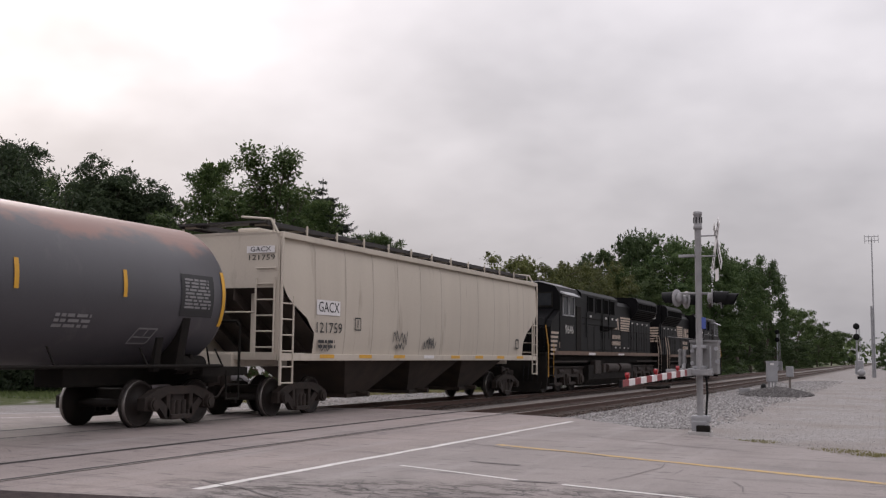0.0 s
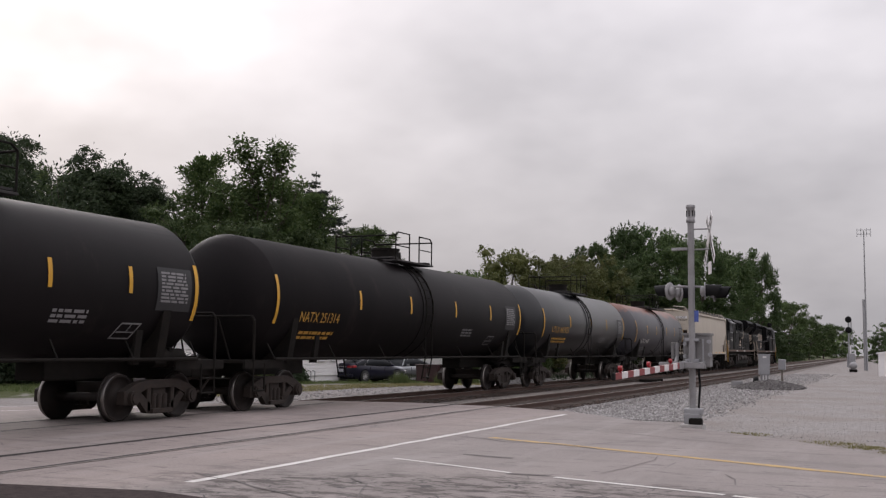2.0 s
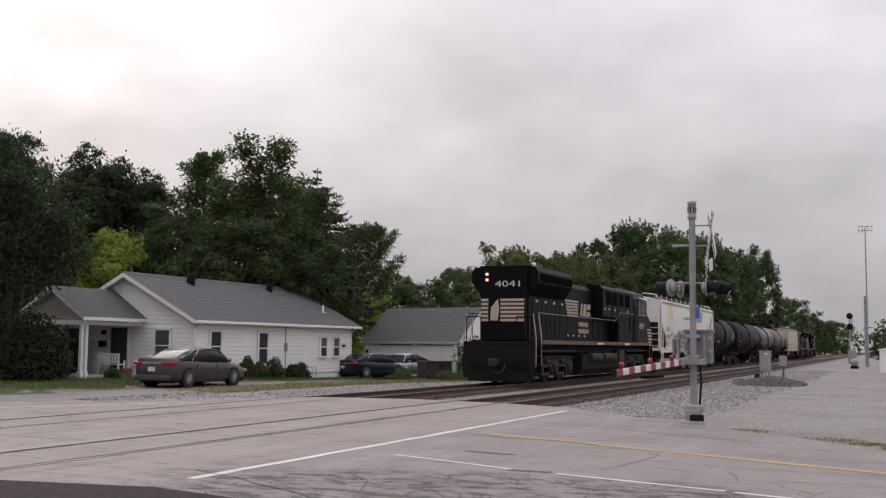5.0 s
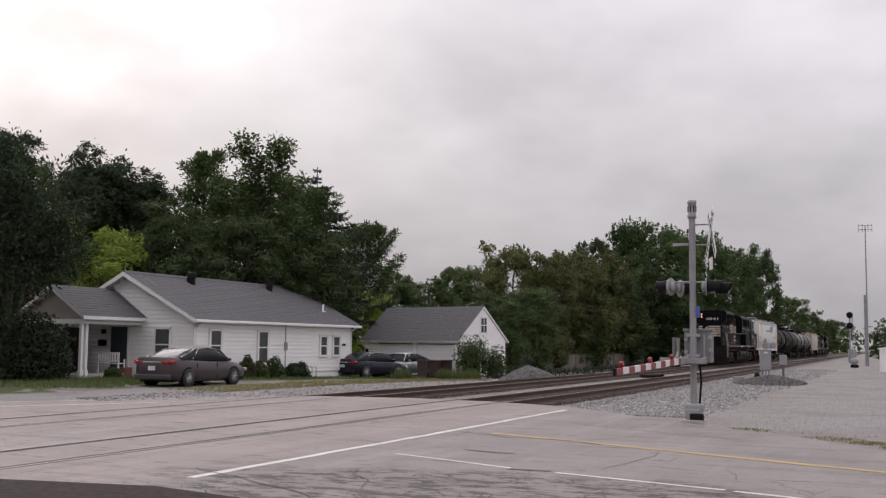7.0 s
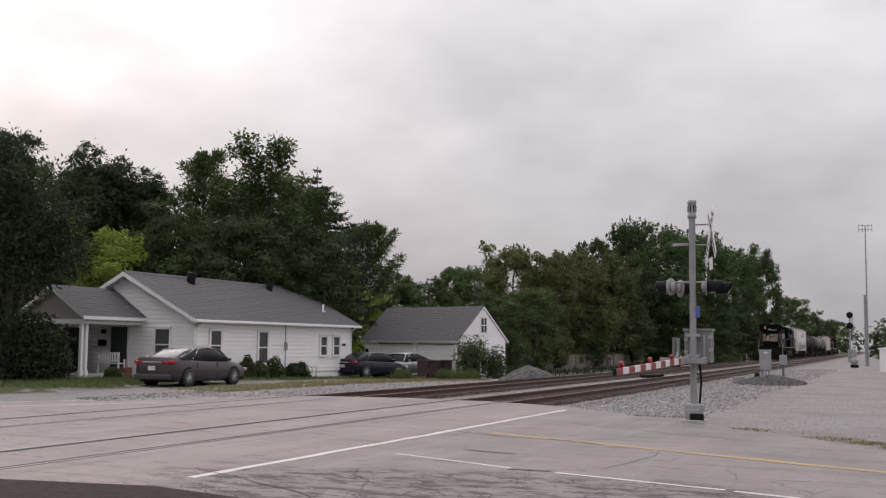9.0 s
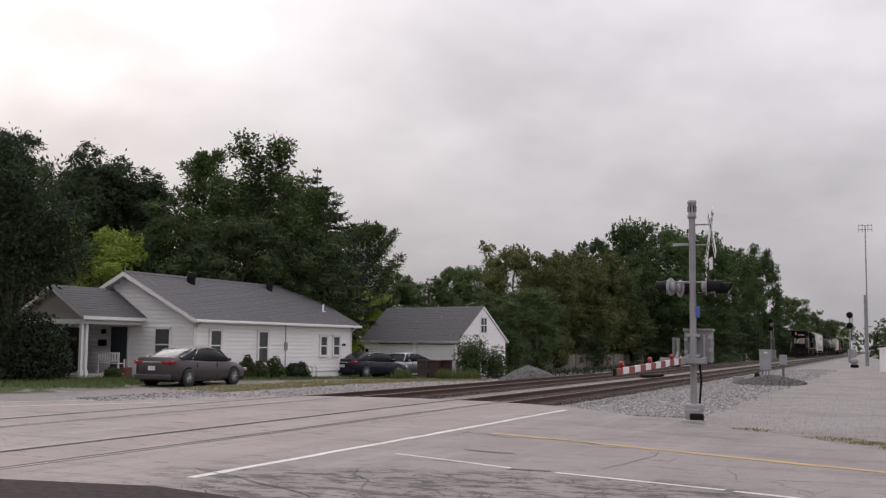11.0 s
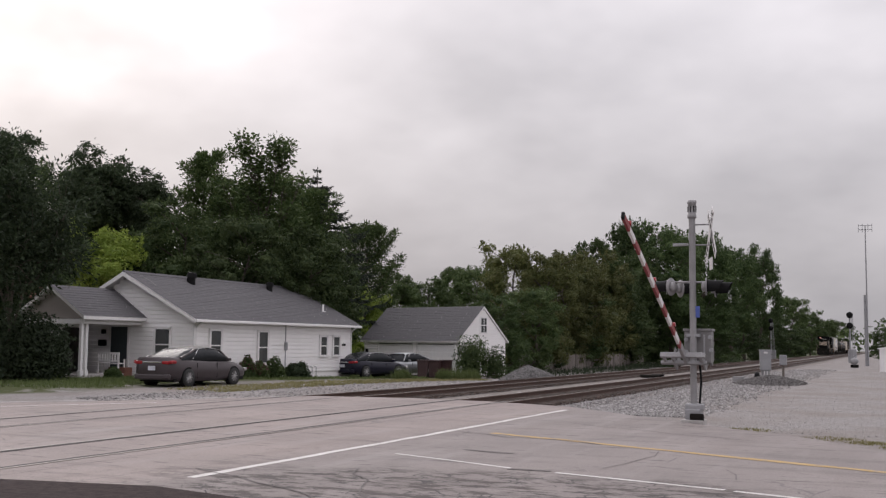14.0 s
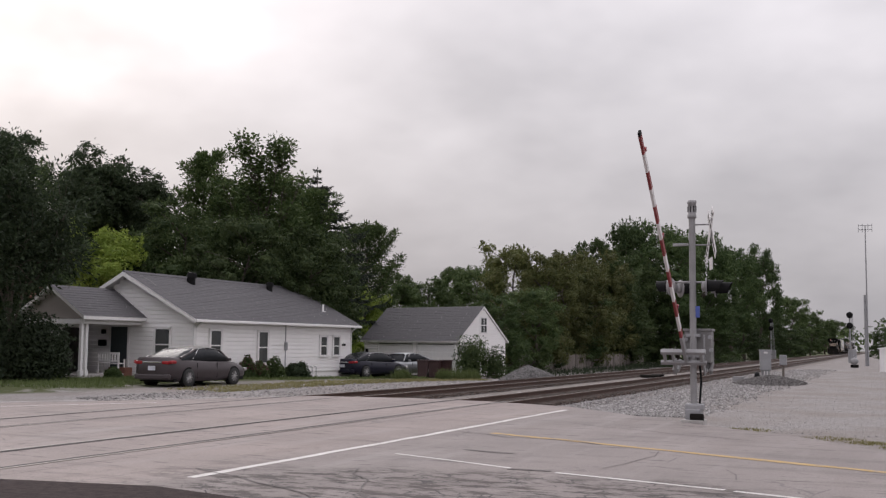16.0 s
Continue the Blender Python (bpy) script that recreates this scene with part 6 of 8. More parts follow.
def make_gate():
    """The arm in its own space: along +x from the pivot, turning about its y axis."""
    g = thing("gate_arm", "red and white striped crossing gate arm with counterweight frame", "gate arm")
    L = 5.21
    n = 13
    base = MB().box((0.28, 0, 0), (0.7, 0.06, 0.14), 0.01)
    part("arm_root", base, "alu", g, "silver root of the arm")
    for k in range(n):
        a, b2 = 0.45 + (L - 0.45) * k / n, 0.45 + (L - 0.45) * (k + 1) / n
        w0, w1 = 0.115 - 0.02 * k / n, 0.115 - 0.02 * (k + 1) / n
        mb = MB().prism([(a, -w0 / 2), (b2, -w1 / 2), (b2, w1 / 2), (a, w0 / 2)], "y", -0.022, 0.022)
        part("stripe", mb, "red" if k % 2 == 0 else "gate_white", g, "red reflective stripe" if k % 2 == 0 else "white stripe")
    tip = MB().box((L + 0.03, 0, 0), (0.07, 0.05, 0.11), 0.01)
    part("arm_tip", tip, "hood_black", g, "black tip of the arm")
    for x in (1.3, 3.0, 4.85):
        lm = MB().cyl((x, -0.03, 0.11), (x, 0.03, 0.11), 0.042, n=14).box((x, 0, 0.07), (0.03, 0.03, 0.08))
        part("arm_lamp", lm, "tail_red", g, "small red gate lamp")
    # the yoke round the mast with its counterweights
    yk = MB()
    for y in (-0.24, 0.32):
        yk.box((-0.05, y, 0.0), (0.62, 0.035, 0.11), 0.008)
        yk.tube([(-0.3, y, 0.02), (-0.42, y, 0.14), (-0.42, y, 0.42)], 0.04, 8)
    yk.box((0.22, -0.03, 0.0), (0.07, 0.86, 0.10), 0.01)
    yk.box((-0.03, -0.05, -0.04), (0.07, 0.88, 0.07), 0.01)
    for y in (-0.40, 0.30):
        yk.box((0.095, y, -0.02), (0.19, 0.05, 0.06), 0.006)
    part("yoke", yk, "alu", g, "silver yoke frame of the arm")
    cw = MB()
    for y in (-0.32, 0.40):
        cw.box((-0.42, y, 0.26), (0.12, 0.06, 0.34), 0.03)
    pieces("counterweight", cw, "case_grey", g, "rounded grey counterweights")
    return g


M["lens_red"] = mat("dark_red_lens", (0.10, 0.01, 0.012), (0.07, 0.008, 0.01), rough=0.15)
make_signal()
GATE = make_gate()


# ---- trackside cabinets, mast, signals ----
def make_trackside():
    z = ground_z(-5.75, 49)
    c = thing("signal_cabinet", "tall grey steel signal cabinet on a post", "cabinet", m=pose(-5.75, 49.0, z - 0.02, 0, 0, 12))
    part("case", MB().box((0, 0, 1.02), (0.46, 0.4, 0.86), 0.02).box((0, 0, 1.47), (0.52, 0.46, 0.05), 0.01), "galv", c, "pale grey case")
    part("pedestal", MB().box((0, 0, 0.3), (0.34, 0.3, 0.66), 0.03), "alu", c)
    part("door_vents", MB().box((-0.06, -0.16, 0.36), (0.05, 0.02, 0.4)).box((0.06, -0.16, 0.36), (0.05, 0.02, 0.4)).box((0.0, -0.21, 1.36), (0.16, 0.02, 0.08)), "gate_white", c, "white vent strips and label")
    p = thing("junction_box", "small grey junction box on a wooden post", "junction box", m=pose(-5.3, 52.0, ground_z(-5.3, 52) - 0.02))
    part("post", MB().box((0, 0, 0.45), (0.1, 0.1, 0.9), 0.01), "fence_wood", p)
    part("box_case", MB().box((0, 0, 1.02), (0.32, 0.24, 0.48), 0.02), "galv", p)
    for x, y, sx, sz in ((-7.0, 49.6, 0.5, 0.22), (-6.6, 49.9, 0.22, 0.14)):
        b = part("equipment_box", MB().box((0, 0, sz / 2), (sx, 0.3, sz), 0.02), "alu", None, "", pose(x, y, ground_z(x, y) + 0.04))
        tagged(b, "low pale equipment box lying on the stones", "equipment box")
    ho = MB().lathe([(-0.1, 0.2), (0.0, 0.24), (0.1, 0.2)], "x", 16)
    tagged(part("cable_coil", ho, "hood_black", None, "", pose(-6.15, 49.3, ground_z(-6.1, 49) + 0.25)), "black coiled cable beside the cabinet", "cable coil")
    # far cylinder tank and white shed
    tz = ground_z(-4.1, 97)
    t = thing("gas_tank", "small rounded silver tank on feet", "tank", m=pose(-4.1, 97.0, tz - 0.02))
    part("shell", MB().lathe([(-0.75, 0.1), (-0.7, 0.3), (-0.5, 0.42), (0.5, 0.42), (0.7, 0.3), (0.75, 0.1)], "y", 20, Matrix.Translation((0, 0, 0.55)) @ Matrix.Diagonal((0.75, 0.9, 0.75, 1))), "alu", t)
    part("foot", MB().box((0, -0.4, 0.12), (0.6, 0.1, 0.26)).box((0, 0.4, 0.12), (0.6, 0.1, 0.26)), "black_flat", t)
    part("valve_dome", MB().cyl((0, 0, 0.82), (0, 0, 1.0), 0.13, n=12), "galv", t)
    w = thing("equipment_shed", "low white equipment shed at the edge of the lot", "shed", m=pose(-0.7, 82.0, ground_z(-0.7, 82) - 0.02, 0, 0, -8))
    part("shed_wall", MB().box((0, 0, 0.8), (1.8, 2.6, 1.6), 0.02), "trim", w)
    part("shed_roof", MB().prism([(-1.0, 1.58), (1.0, 1.58), (1.0, 1.66), (0, 1.8), (-1.0, 1.66)], "y", -1.4, 1.4), "trim", w)
    # radio mast
    m_ = thing("radio_mast", "tall thin steel radio mast with antenna bars", "radio mast", m=pose(-3.35, 108.0, ground_z(-3.3, 108) - 0.02))
    part("lower_tube", MB().cyl((-0.18, 0, 0), (-0.18, 0, 6.7), 0.10, n=10), "galv", m_)
    part("tube", MB().cyl((0, 0, 0), (0, 0, 13.2), 0.085, 0.05, n=10), "galv", m_)
    an = MB()
    for z_ in (12.9, 13.3):
        an.tube([(-0.6, 0, z_), (0.6, 0, z_)], 0.03)
    for x in (-0.6, -0.25, 0.25, 0.6):
        an.tube([(x, 0, 12.65), (x, 0, 13.45)], 0.025)
    part("antenna", an, "galv", m_, "four-element antenna at the top")
    # block signals
    def block_signal(x, y, h, label, heads):
        s = thing("block_signal", label, "railway signal", m=pose(x, y, ground_z(x, y) - 0.02))
        part("post", MB().cyl((0, 0, 0), (0, 0, h), 0.09, n=10), "galv", s)
        for k in range(heads):
            z_ = h - 0.4 - k * 1.2
            hd = part("signal_head", MB().lathe([(-0.05, 0.1), (-0.05, 0.36), (0.05, 0.36), (0.05, 0.1)], "y", 20, Matrix.Translation((0, -0.15, z_))), "hood_black", s, "round black signal head")
            part("hood", MB().lathe([(-0.3, 0.16), (-0.3, 0.18), (0, 0.18), (0, 0.16)], "y", 14, Matrix.Translation((0, -0.2, z_))), "hood_black", hd)
        part("ladder", MB().tube([(0.3, 0.1, 0), (0.2, 0.1, h - 0.6)], 0.03).tube([(0.55, 0.1, 0), (0.3, 0.1, h - 0.6)], 0.03), "galv", s)
        part("case", MB().box((0.2, 0.3, 0.8), (0.9, 0.6, 1.6), 0.03), "galv", s)
        return s
    block_signal(-5.95, 131.0, 5.9, "twin-headed railway signal on a silver post", 2)
    block_signal(-19.6, 175.0, 6.6, "dark railway signal before the trees", 2)
    # flat rubber mats left between the tracks
    mt = part("track_mat", MB().box((0, 0, 0), (1.0, 0.5, 0.16), 0.03).box((0.4, 0.9, 0.02), (0.7, 0.7, 0.14), 0.03), "black_flat", None, "", pose(-12.9, 58, fall(58) - 0.12, 0, 0, 10))
    tagged(mt, "dark rubber pads lying between the tracks", "rubber pads")
    # fence and far rail before the woods
    for i in range(16):
        x, y = -25.6 + 0.05 * i, 74 + i * 2.3
        f = thing("fence_panel", "weathered grey wooden fence panel before the woods", "fence", "fence panels along the woods", pose(x - 0.2, y, ground_z(x, y) - 0.03))
        part("post", MB().box((0, -1.15, 0.75), (0.1, 0.1, 1.5)), "fence_wood", f)
        for k in range(10):
            part("board", MB().box((0.04, -1.05 + k * 0.23, 0.72), (0.025, 0.21, 1.3 + 0.06 * (k % 3))), "fence_wood", f)


make_trackside()


# ---- white house and garage ----
def siding(wall, a, b, z0, z1, step=0.19, top=None, m=None):
    """Lapped boards on a wall between two plan points; top(u) limits the height along it (gables)."""
    a, b = Vector(a), Vector(b)
    d = b - a
    L = d.length
    d.normalize()
    n = Vector((d.y, -d.x))
    lap = 0.045
    z = z0
    while z < z1 - 0.005:
        zt = min(z + step, z1)
        u0, u1 = 0.0, L
        if top:
            while u0 < L and top(u0) < z + 0.5 * step:
                u0 += 0.05
            while u1 > 0 and top(u1) < z + 0.5 * step:
                u1 -= 0.05
            if u1 - u0 < 0.1:
                break
        p, q = a + d * u0, a + d * u1
        mb = MB().add([(p.x + n.x * lap, p.y + n.y * lap, z), (q.x + n.x * lap, q.y + n.y * lap, z), (q.x, q.y, zt), (p.x, p.y, zt),
                       (p.x, p.y, z), (q.x, q.y, z), (p.x + n.x * lap, p.y + n.y * lap, z + 0.74 * (zt - z)), (q.x + n.x * lap, q.y + n.y * lap, z + 0.74 * (zt - z)),
                       (p.x, p.y, z + 0.84 * (zt - z)), (q.x, q.y, z + 0.84 * (zt - z))], [(0, 1, 7, 6), (6, 7, 9, 8), (8, 9, 2, 3), (0, 4, 5, 1)], False, m)
        part("board", mb, "siding", wall)
        z = zt


def shingle_slope(p00, p01, p11, p10, rows):
    """Courses of shingles up a roof slope: eave p00-p01, ridge p10-p11."""
    p00, p01, p11, p10 = (Vector(p) for p in (p00, p01, p11, p10))
    nrm = (p01 - p00).cross(p10 - p00).normalized()
    if nrm.z < 0:
        nrm = -nrm
    mb = MB()
    for r in range(rows):
        a, b = r / rows, (r + 1) / rows
        q0, q1 = p00.lerp(p10, a), p01.lerp(p11, a)
        q2, q3 = p01.lerp(p11, b), p00.lerp(p10, b)
        lift = nrm * 0.010
        cols = max(1, int((q1 - q0).length / 0.9))
        for c in range(cols):
            s, t = c / cols, (c + 1) / cols
            l2 = lift * (1 + 0.35 * ((c * 7 + r * 3) % 5 - 2) / 2)
            e0, e1, f1, f0 = q0.lerp(q1, s), q0.lerp(q1, t), q3.lerp(q2, t), q3.lerp(q2, s)
            mb.add([e0 + l2, e1 + l2, f1 + nrm * 0.003, f0 + nrm * 0.003, e0, e1], [(0, 1, 2, 3), (0, 4, 5, 1)])
    return mb


def window(house, name, at, n, w, h, two=False):
    """A sash window set in a wall; at: centre, n: outward way in plan."""
    c, n = Vector(at), Vector((n[0], n[1], 0)).normalized()
    c += n * 0.05
    t = Vector((-n.y, n.x, 0))
    mm = Matrix(((t.x, n.x, 0, c.x), (t.y, n.y, 0, c.y), (0, 0, 1, c.z), (0, 0, 0, 1)))
    fr = MB()
    for x in (-w / 2 - 0.05, w / 2 + 0.05):
        fr.box((x, 0.03, 0), (0.11, 0.09, h + 0.2), 0.01, mm)
    fr.box((0, 0.03, h / 2 + 0.05), (w + 0.2, 0.09, 0.11), 0.01, mm)
    fr.box((0, 0.045, -h / 2 - 0.05), (w + 0.24, 0.13, 0.09), 0.01, mm)
    fr.box((0, 0.03, 0), (w, 0.05, 0.05), 0, mm)
    if two:
        fr.box((0, 0.02, 0), (0.12, 0.07, h), 0, mm)
    wd = part("window", fr, "trim", house, "white framed sash window")
    for s in (-1, 1):
        part("pane", MB().box((0, 0.03 + 0.004 * s, s * h / 4), (w, 0.014, h / 2 - 0.03), 0, mm), "glass_house", wd, "dark reflecting pane")
    return wd


# porch gable: a tan well darker than the house siding
M["gable_tan"] = mat("tan_gable_paint", (0.36, 0.32, 0.295), (0.30, 0.265, 0.245), scale=2, rough=0.7)
M["chair_dark"] = mat("dark_wicker", (0.02, 0.017, 0.016), (0.04, 0.033, 0.03), scale=12, rough=0.8)
# dark brown that stands in for deep shade on the porch
M["doorway"] = mat("brown_screen_boards", (0.05, 0.042, 0.038), (0.032, 0.027, 0.025), scale=3, rough=0.8)
M["glass_house"] = mat("house_glass", (0.03, 0.032, 0.035), (0.06, 0.062, 0.066), scale=2, rough=0.08, spec=0.6)


def make_house():
    """Long white house, gable to the road, ridge along the tracks; porch on its front."""
    x0, x1, y0, y1 = -35.3, -28.15, 37.9, 52.0
    xr, ze, zr, zg = -31.72, 2.40, 4.50, -0.75
    h = thing("house", "long white sided house with grey shingle roof", "house")
    slope = (zr - ze) / (x1 + 0.35 - xr)

    def gable(u):
        x = x1 - u
        return zr - 0.14 - abs(x - xr) * slope
    core = MB().prism([(x0 + 0.02, zg), (x1 - 0.02, zg), (x1 - 0.02, ze), (xr, zr - 0.2), (x0 + 0.02, ze)], "y", y0 + 0.03, y1 - 0.02)
    wall = part("wall", core, "siding", h, "white horizontal vinyl siding")
    siding(wall, (x1, y0), (x1, y1), -0.02, ze)
    siding(wall, (x0, y0), (x1, y0), -0.02, zr, top=lambda u: gable(x1 - (x0 + u)))
    fd = MB().box(((x0 + x1) / 2, (y0 + y1) / 2, -0.4), (x1 - x0 - 0.06, y1 - y0 - 0.06, 0.78))
    part("foundation", fd, "concrete", h, "grey block foundation")
    # roof slopes with overhang
    ox, oy = 0.38, 0.45
    xe0, xe1 = x0 - ox, x1 + ox
    zee = ze - 0.0
    base = MB()
    for xe, s in ((xe0, -1), (xe1, 1)):
        base.add([(xe, y0 - oy, zee), (xe, y1 + oy, zee), (xr, y1 + oy, zr), (xr, y0 - oy, zr), (xe, y0 - oy, zee - 0.1), (xe, y1 + oy, zee - 0.1), (xr, y1 + oy, zr - 0.12), (xr, y0 - oy, zr - 0.12)],
                 [(0, 1, 2, 3), (4, 7, 6, 5), (0, 4, 5, 1), (0, 3, 7, 4), (1, 5, 6, 2)])
    rf = part("roof", base, "trim", h, "roof deck with white edges")
    part("shingles", shingle_slope((xe1 + 0.02, y0 - oy - 0.02, zee), (xe1 + 0.02, y1 + oy + 0.02, zee), (xr, y1 + oy + 0.02, zr), (xr, y0 - oy - 0.02, zr), 26), "shingle", rf, "grey asphalt shingles")
    part("shingles", shingle_slope((xe0 - 0.02, y0 - oy - 0.02, zee), (xe0 - 0.02, y1 + oy + 0.02, zee), (xr, y1 + oy + 0.02, zr), (xr, y0 - oy - 0.02, zr), 26), "shingle", rf, "grey asphalt shingles")
    part("ridge_cap", MB().prism([(xr - 0.14, zr - 0.05), (xr + 0.14, zr - 0.05), (xr, zr + 0.06)], "y", y0 - oy - 0.02, y1 + oy + 0.02), "shingle", rf)
    for s, xe in ((1, xe1), (-1, xe0)):
        rk = MB().prism([(xe, zee - 0.16), (xe, zee - 0.0), (xr, zr - 0.0), (xr, zr - 0.2)], "y", y0 - oy - 0.03, y0 - oy + 0.02)
        part("bargeboard", rk, "trim", rf, "white board along the gable edge")
    part("gutter", MB().box((xe1 + 0.05, (y0 + y1) / 2, zee - 0.07), (0.12, y1 - y0 + 0.9, 0.12), 0.03), "trim", rf, "white eaves gutter")
    for y in (y0 + 0.02, y1 - 0.05):
        part("downpipe", MB().tube([(xe1, y, zee - 0.1), (x1 + 0.06, y, zee - 0.35), (x1 + 0.06, y, -0.1)], 0.045), "trim", h, "white downpipe")
    part("corner_trim", MB().box((x1 + 0.02, y0 - 0.02, 1.18), (0.09, 0.09, 2.4)), "trim", h)
    window(h, "window", (-29.75, y0 - 0.01, 1.30), (0, -1), 0.75, 1.35)
    window(h, "window", (x1 + 0.01, 39.35, 1.28), (1, 0), 0.75, 1.3)
    window(h, "window", (x1 + 0.01, 43.15, 1.20), (1, 0), 0.75, 1.45)
    window(h, "window", (x1 + 0.01, 48.9, 1.28), (1, 0), 0.62, 0.95)
    window(h, "window", (x1 + 0.01, 50.25, 1.28), (1, 0), 0.62, 0.95)
    # roof vents
    for y, k in ((41.6, 1.0), (48.4, 0.85)):
        x = xr + 0.55
        z = zr - 0.55 * slope
        v = part("roof_vent", MB().cyl((x, y, z - 0.1), (x, y, z + 0.28 * k), 0.2 * k, n=14).cyl((x + 0.02, y, z + 0.28 * k), (x + 0.06, y, z + 0.5 * k), 0.26 * k, 0.2 * k, n=14), "hood_black", rf, "black roof vent")
    x, y = xr + 2.6, 50.6
    z = zr - 2.6 * slope
    part("vent_pipe", MB().cyl((x, y, z - 0.1), (x, y, z + 0.42), 0.05, n=10).box((x, y, z + 0.02), (0.25, 0.25, 0.03)), "trim", rf, "white vent pipe")
    mt = MB().box((x1 + 0.08, 45.2, 1.25), (0.12, 0.2, 0.4), 0.03).tube([(x1 + 0.06, 45.2, 1.4), (x1 + 0.06, 45.2, 2.3)], 0.025).tube([(x1 + 0.06, 45.2, 1.1), (x1 + 0.06, 45.2, -0.2)], 0.025)
    part("electric_meter", mt, "galv", h, "grey electric meter with conduit")
    part("wall_lamp", MB().box((x1 + 0.08, 51.1, 1.35), (0.12, 0.25, 0.12), 0.02), "hood_black", h, "small dark wall lamp")
    ut = MB()
    for y in (46.9, 47.5, 47.9):
        ut.tube([(x1 + 0.25, y, -0.4), (x1 + 0.25, y, 0.2), (x1 + 0.05, y + 0.1, 0.25)], 0.02)
    part("utility_pipes", ut, "galv", h, "thin utility pipes at the wall's foot")
    # front porch with a low gable facing the road
    px0, px1, pyf, pzr, pze = -34.1, -31.0, 34.2, 3.85, 2.72
    ph = thing("porch", "shaded front porch with white posts and grey shingle roof", "porch")
    pxm = -32.55
    deck = MB().box(((px0 + px1) / 2, (pyf + y0) / 2, -0.2), (px1 - px0, y0 - pyf, 0.5), 0.02)
    part("porch_floor", deck, "concrete", ph, "concrete porch floor")
    zpe = 2.45
    xe = px1 + 0.35
    zrp = 3.75
    rb = MB()
    for xq in (xe, 2 * pxm - xe):
        rb.add([(xq, pyf - 0.3, zpe), (xq, y0 + 0.1, zpe), (pxm, y0 + 1.2, zrp), (pxm, pyf - 0.3, zrp), (xq, pyf - 0.3, zpe - 0.14), (xq, y0 + 0.1, zpe - 0.14), (pxm, y0 + 1.2, zrp - 0.16), (pxm, pyf - 0.3, zrp - 0.16)],
               [(0, 1, 2, 3), (4, 7, 6, 5), (0, 4, 5, 1), (0, 3, 7, 4), (1, 5, 6, 2)])
    pr = part("porch_roof", rb, "trim", ph, "porch roof deck with white edges")
    for xq in (xe, 2 * pxm - xe):
        part("shingles", shingle_slope((xq, pyf - 0.32, zpe), (xq, y0 + 0.1, zpe), (pxm, y0 + 1.2, zrp), (pxm, pyf - 0.32, zrp), 12), "shingle", pr, "grey asphalt shingles")
    gw = part("porch_gable", MB().prism([(px0, zpe - 0.1), (px1, zpe - 0.1), (pxm, zrp - 0.2)], "y", pyf + 0.0, pyf + 0.05), "gable_tan", ph, "tan boarded porch gable")
    for k in range(5):
        z, half = zpe - 0.08 + 0.2 * k, (zrp - 0.28 - (zpe - 0.08 + 0.2 * k)) / (zrp - zpe) * (xe - pxm)
        part("gable_board", MB().box((pxm, pyf - 0.015, z + 0.08), (2 * min(half, 1.5), 0.03, 0.15)), "gable_tan", gw)
    side = part("porch_side_wall", MB().box((px0 - 0.05, 35.25, 1.1), (0.1, 2.1, 2.7)).box((px0 - 0.05, (pyf + y0) / 2, 2.22), (0.1, y0 - pyf, 0.4)), "siding", ph, "white side wall of the porch")
    for y in (34.3, 35.35, 36.32):
        part("wall_batten", MB().box((px0 + 0.03, y, 1.05), (0.06, 0.09, 2.1)), "trim", side)
    # added dark sheets give the porch end its shade by colour
    part("side_doorway", MB().box((px0 - 0.62, 37.1, 1.02), (0.05, 1.5, 2.2)).box((px0 - 0.35, 36.33, 1.02), (0.6, 0.05, 2.2)).box((px0 - 0.35, 37.86, 1.02), (0.6, 0.05, 2.2)), "doorway", ph, "dark recess at the end of the porch")
    part("porch_beam", MB().box(((px0 + px1) / 2, pyf, zpe - 0.22), (px1 - px0, 0.16, 0.2)).box((px1, (pyf + y0) / 2, zpe - 0.22), (0.16, y0 - pyf, 0.2)), "trim", ph)
    for x, y in ((px1 - 0.05, pyf + 0.05), (px0 + 0.1, pyf + 0.05), (px1 - 0.05, pyf + 0.32)):
        part("porch_post", MB().box((x, y, 1.1), (0.13, 0.13, 2.3), 0.01).box((x, y, 0.12), (0.19, 0.19, 0.2), 0.01), "trim", ph, "white square porch post")
    part("front_door", MB().box((-32.15, y0 - 0.04, 1.05), (0.92, 0.06, 2.05), 0.01), "door_teal", ph, "dark teal front door")
    part("door_frame", MB().box((-32.67, y0 - 0.04, 1.07), (0.1, 0.09, 2.15)).box((-31.63, y0 - 0.04, 1.07), (0.1, 0.09, 2.15)).box((-32.15, y0 - 0.04, 2.12), (1.14, 0.09, 0.1)), "trim", ph)
    part("porch_step", MB().box((-31.4, pyf + 2.9, 0.1), (0.9, 0.5, 0.4), 0.02), "brick_red", ph, "red brick step")
    part("letter_box", MB().box((-33.05, y0 - 0.1, 1.35), (0.4, 0.16, 0.28), 0.04).box((-33.0, y0 - 0.1, 1.85), (0.2, 0.14, 0.2), 0.04), "hood_black", ph, "black letter box by the door")
    bn = thing("porch_bench", "white slatted wooden bench on the porch", "bench", m=pose(-31.6, 36.55, 0.05, 0, 0, 0))
    part("seat", MB().box((0, 0.2, 0.42), (1.15, 0.42, 0.05), 0.01), "trim", bn)
    part("backrest", MB().box((0, 0.0, 0.85), (1.2, 0.05, 0.09), 0.01).box((0, 0.0, 0.52), (1.2, 0.05, 0.08), 0.01), "trim", bn)
    for k in range(8):
        part("slat", MB().box((-0.5 + k * 0.143, 0, 0.68), (0.075, 0.03, 0.3)), "trim", bn)
    for x in (-0.55, 0.55):
        part("leg", MB().box((x, 0.0, 0.42), (0.06, 0.06, 0.86)), "trim", bn)
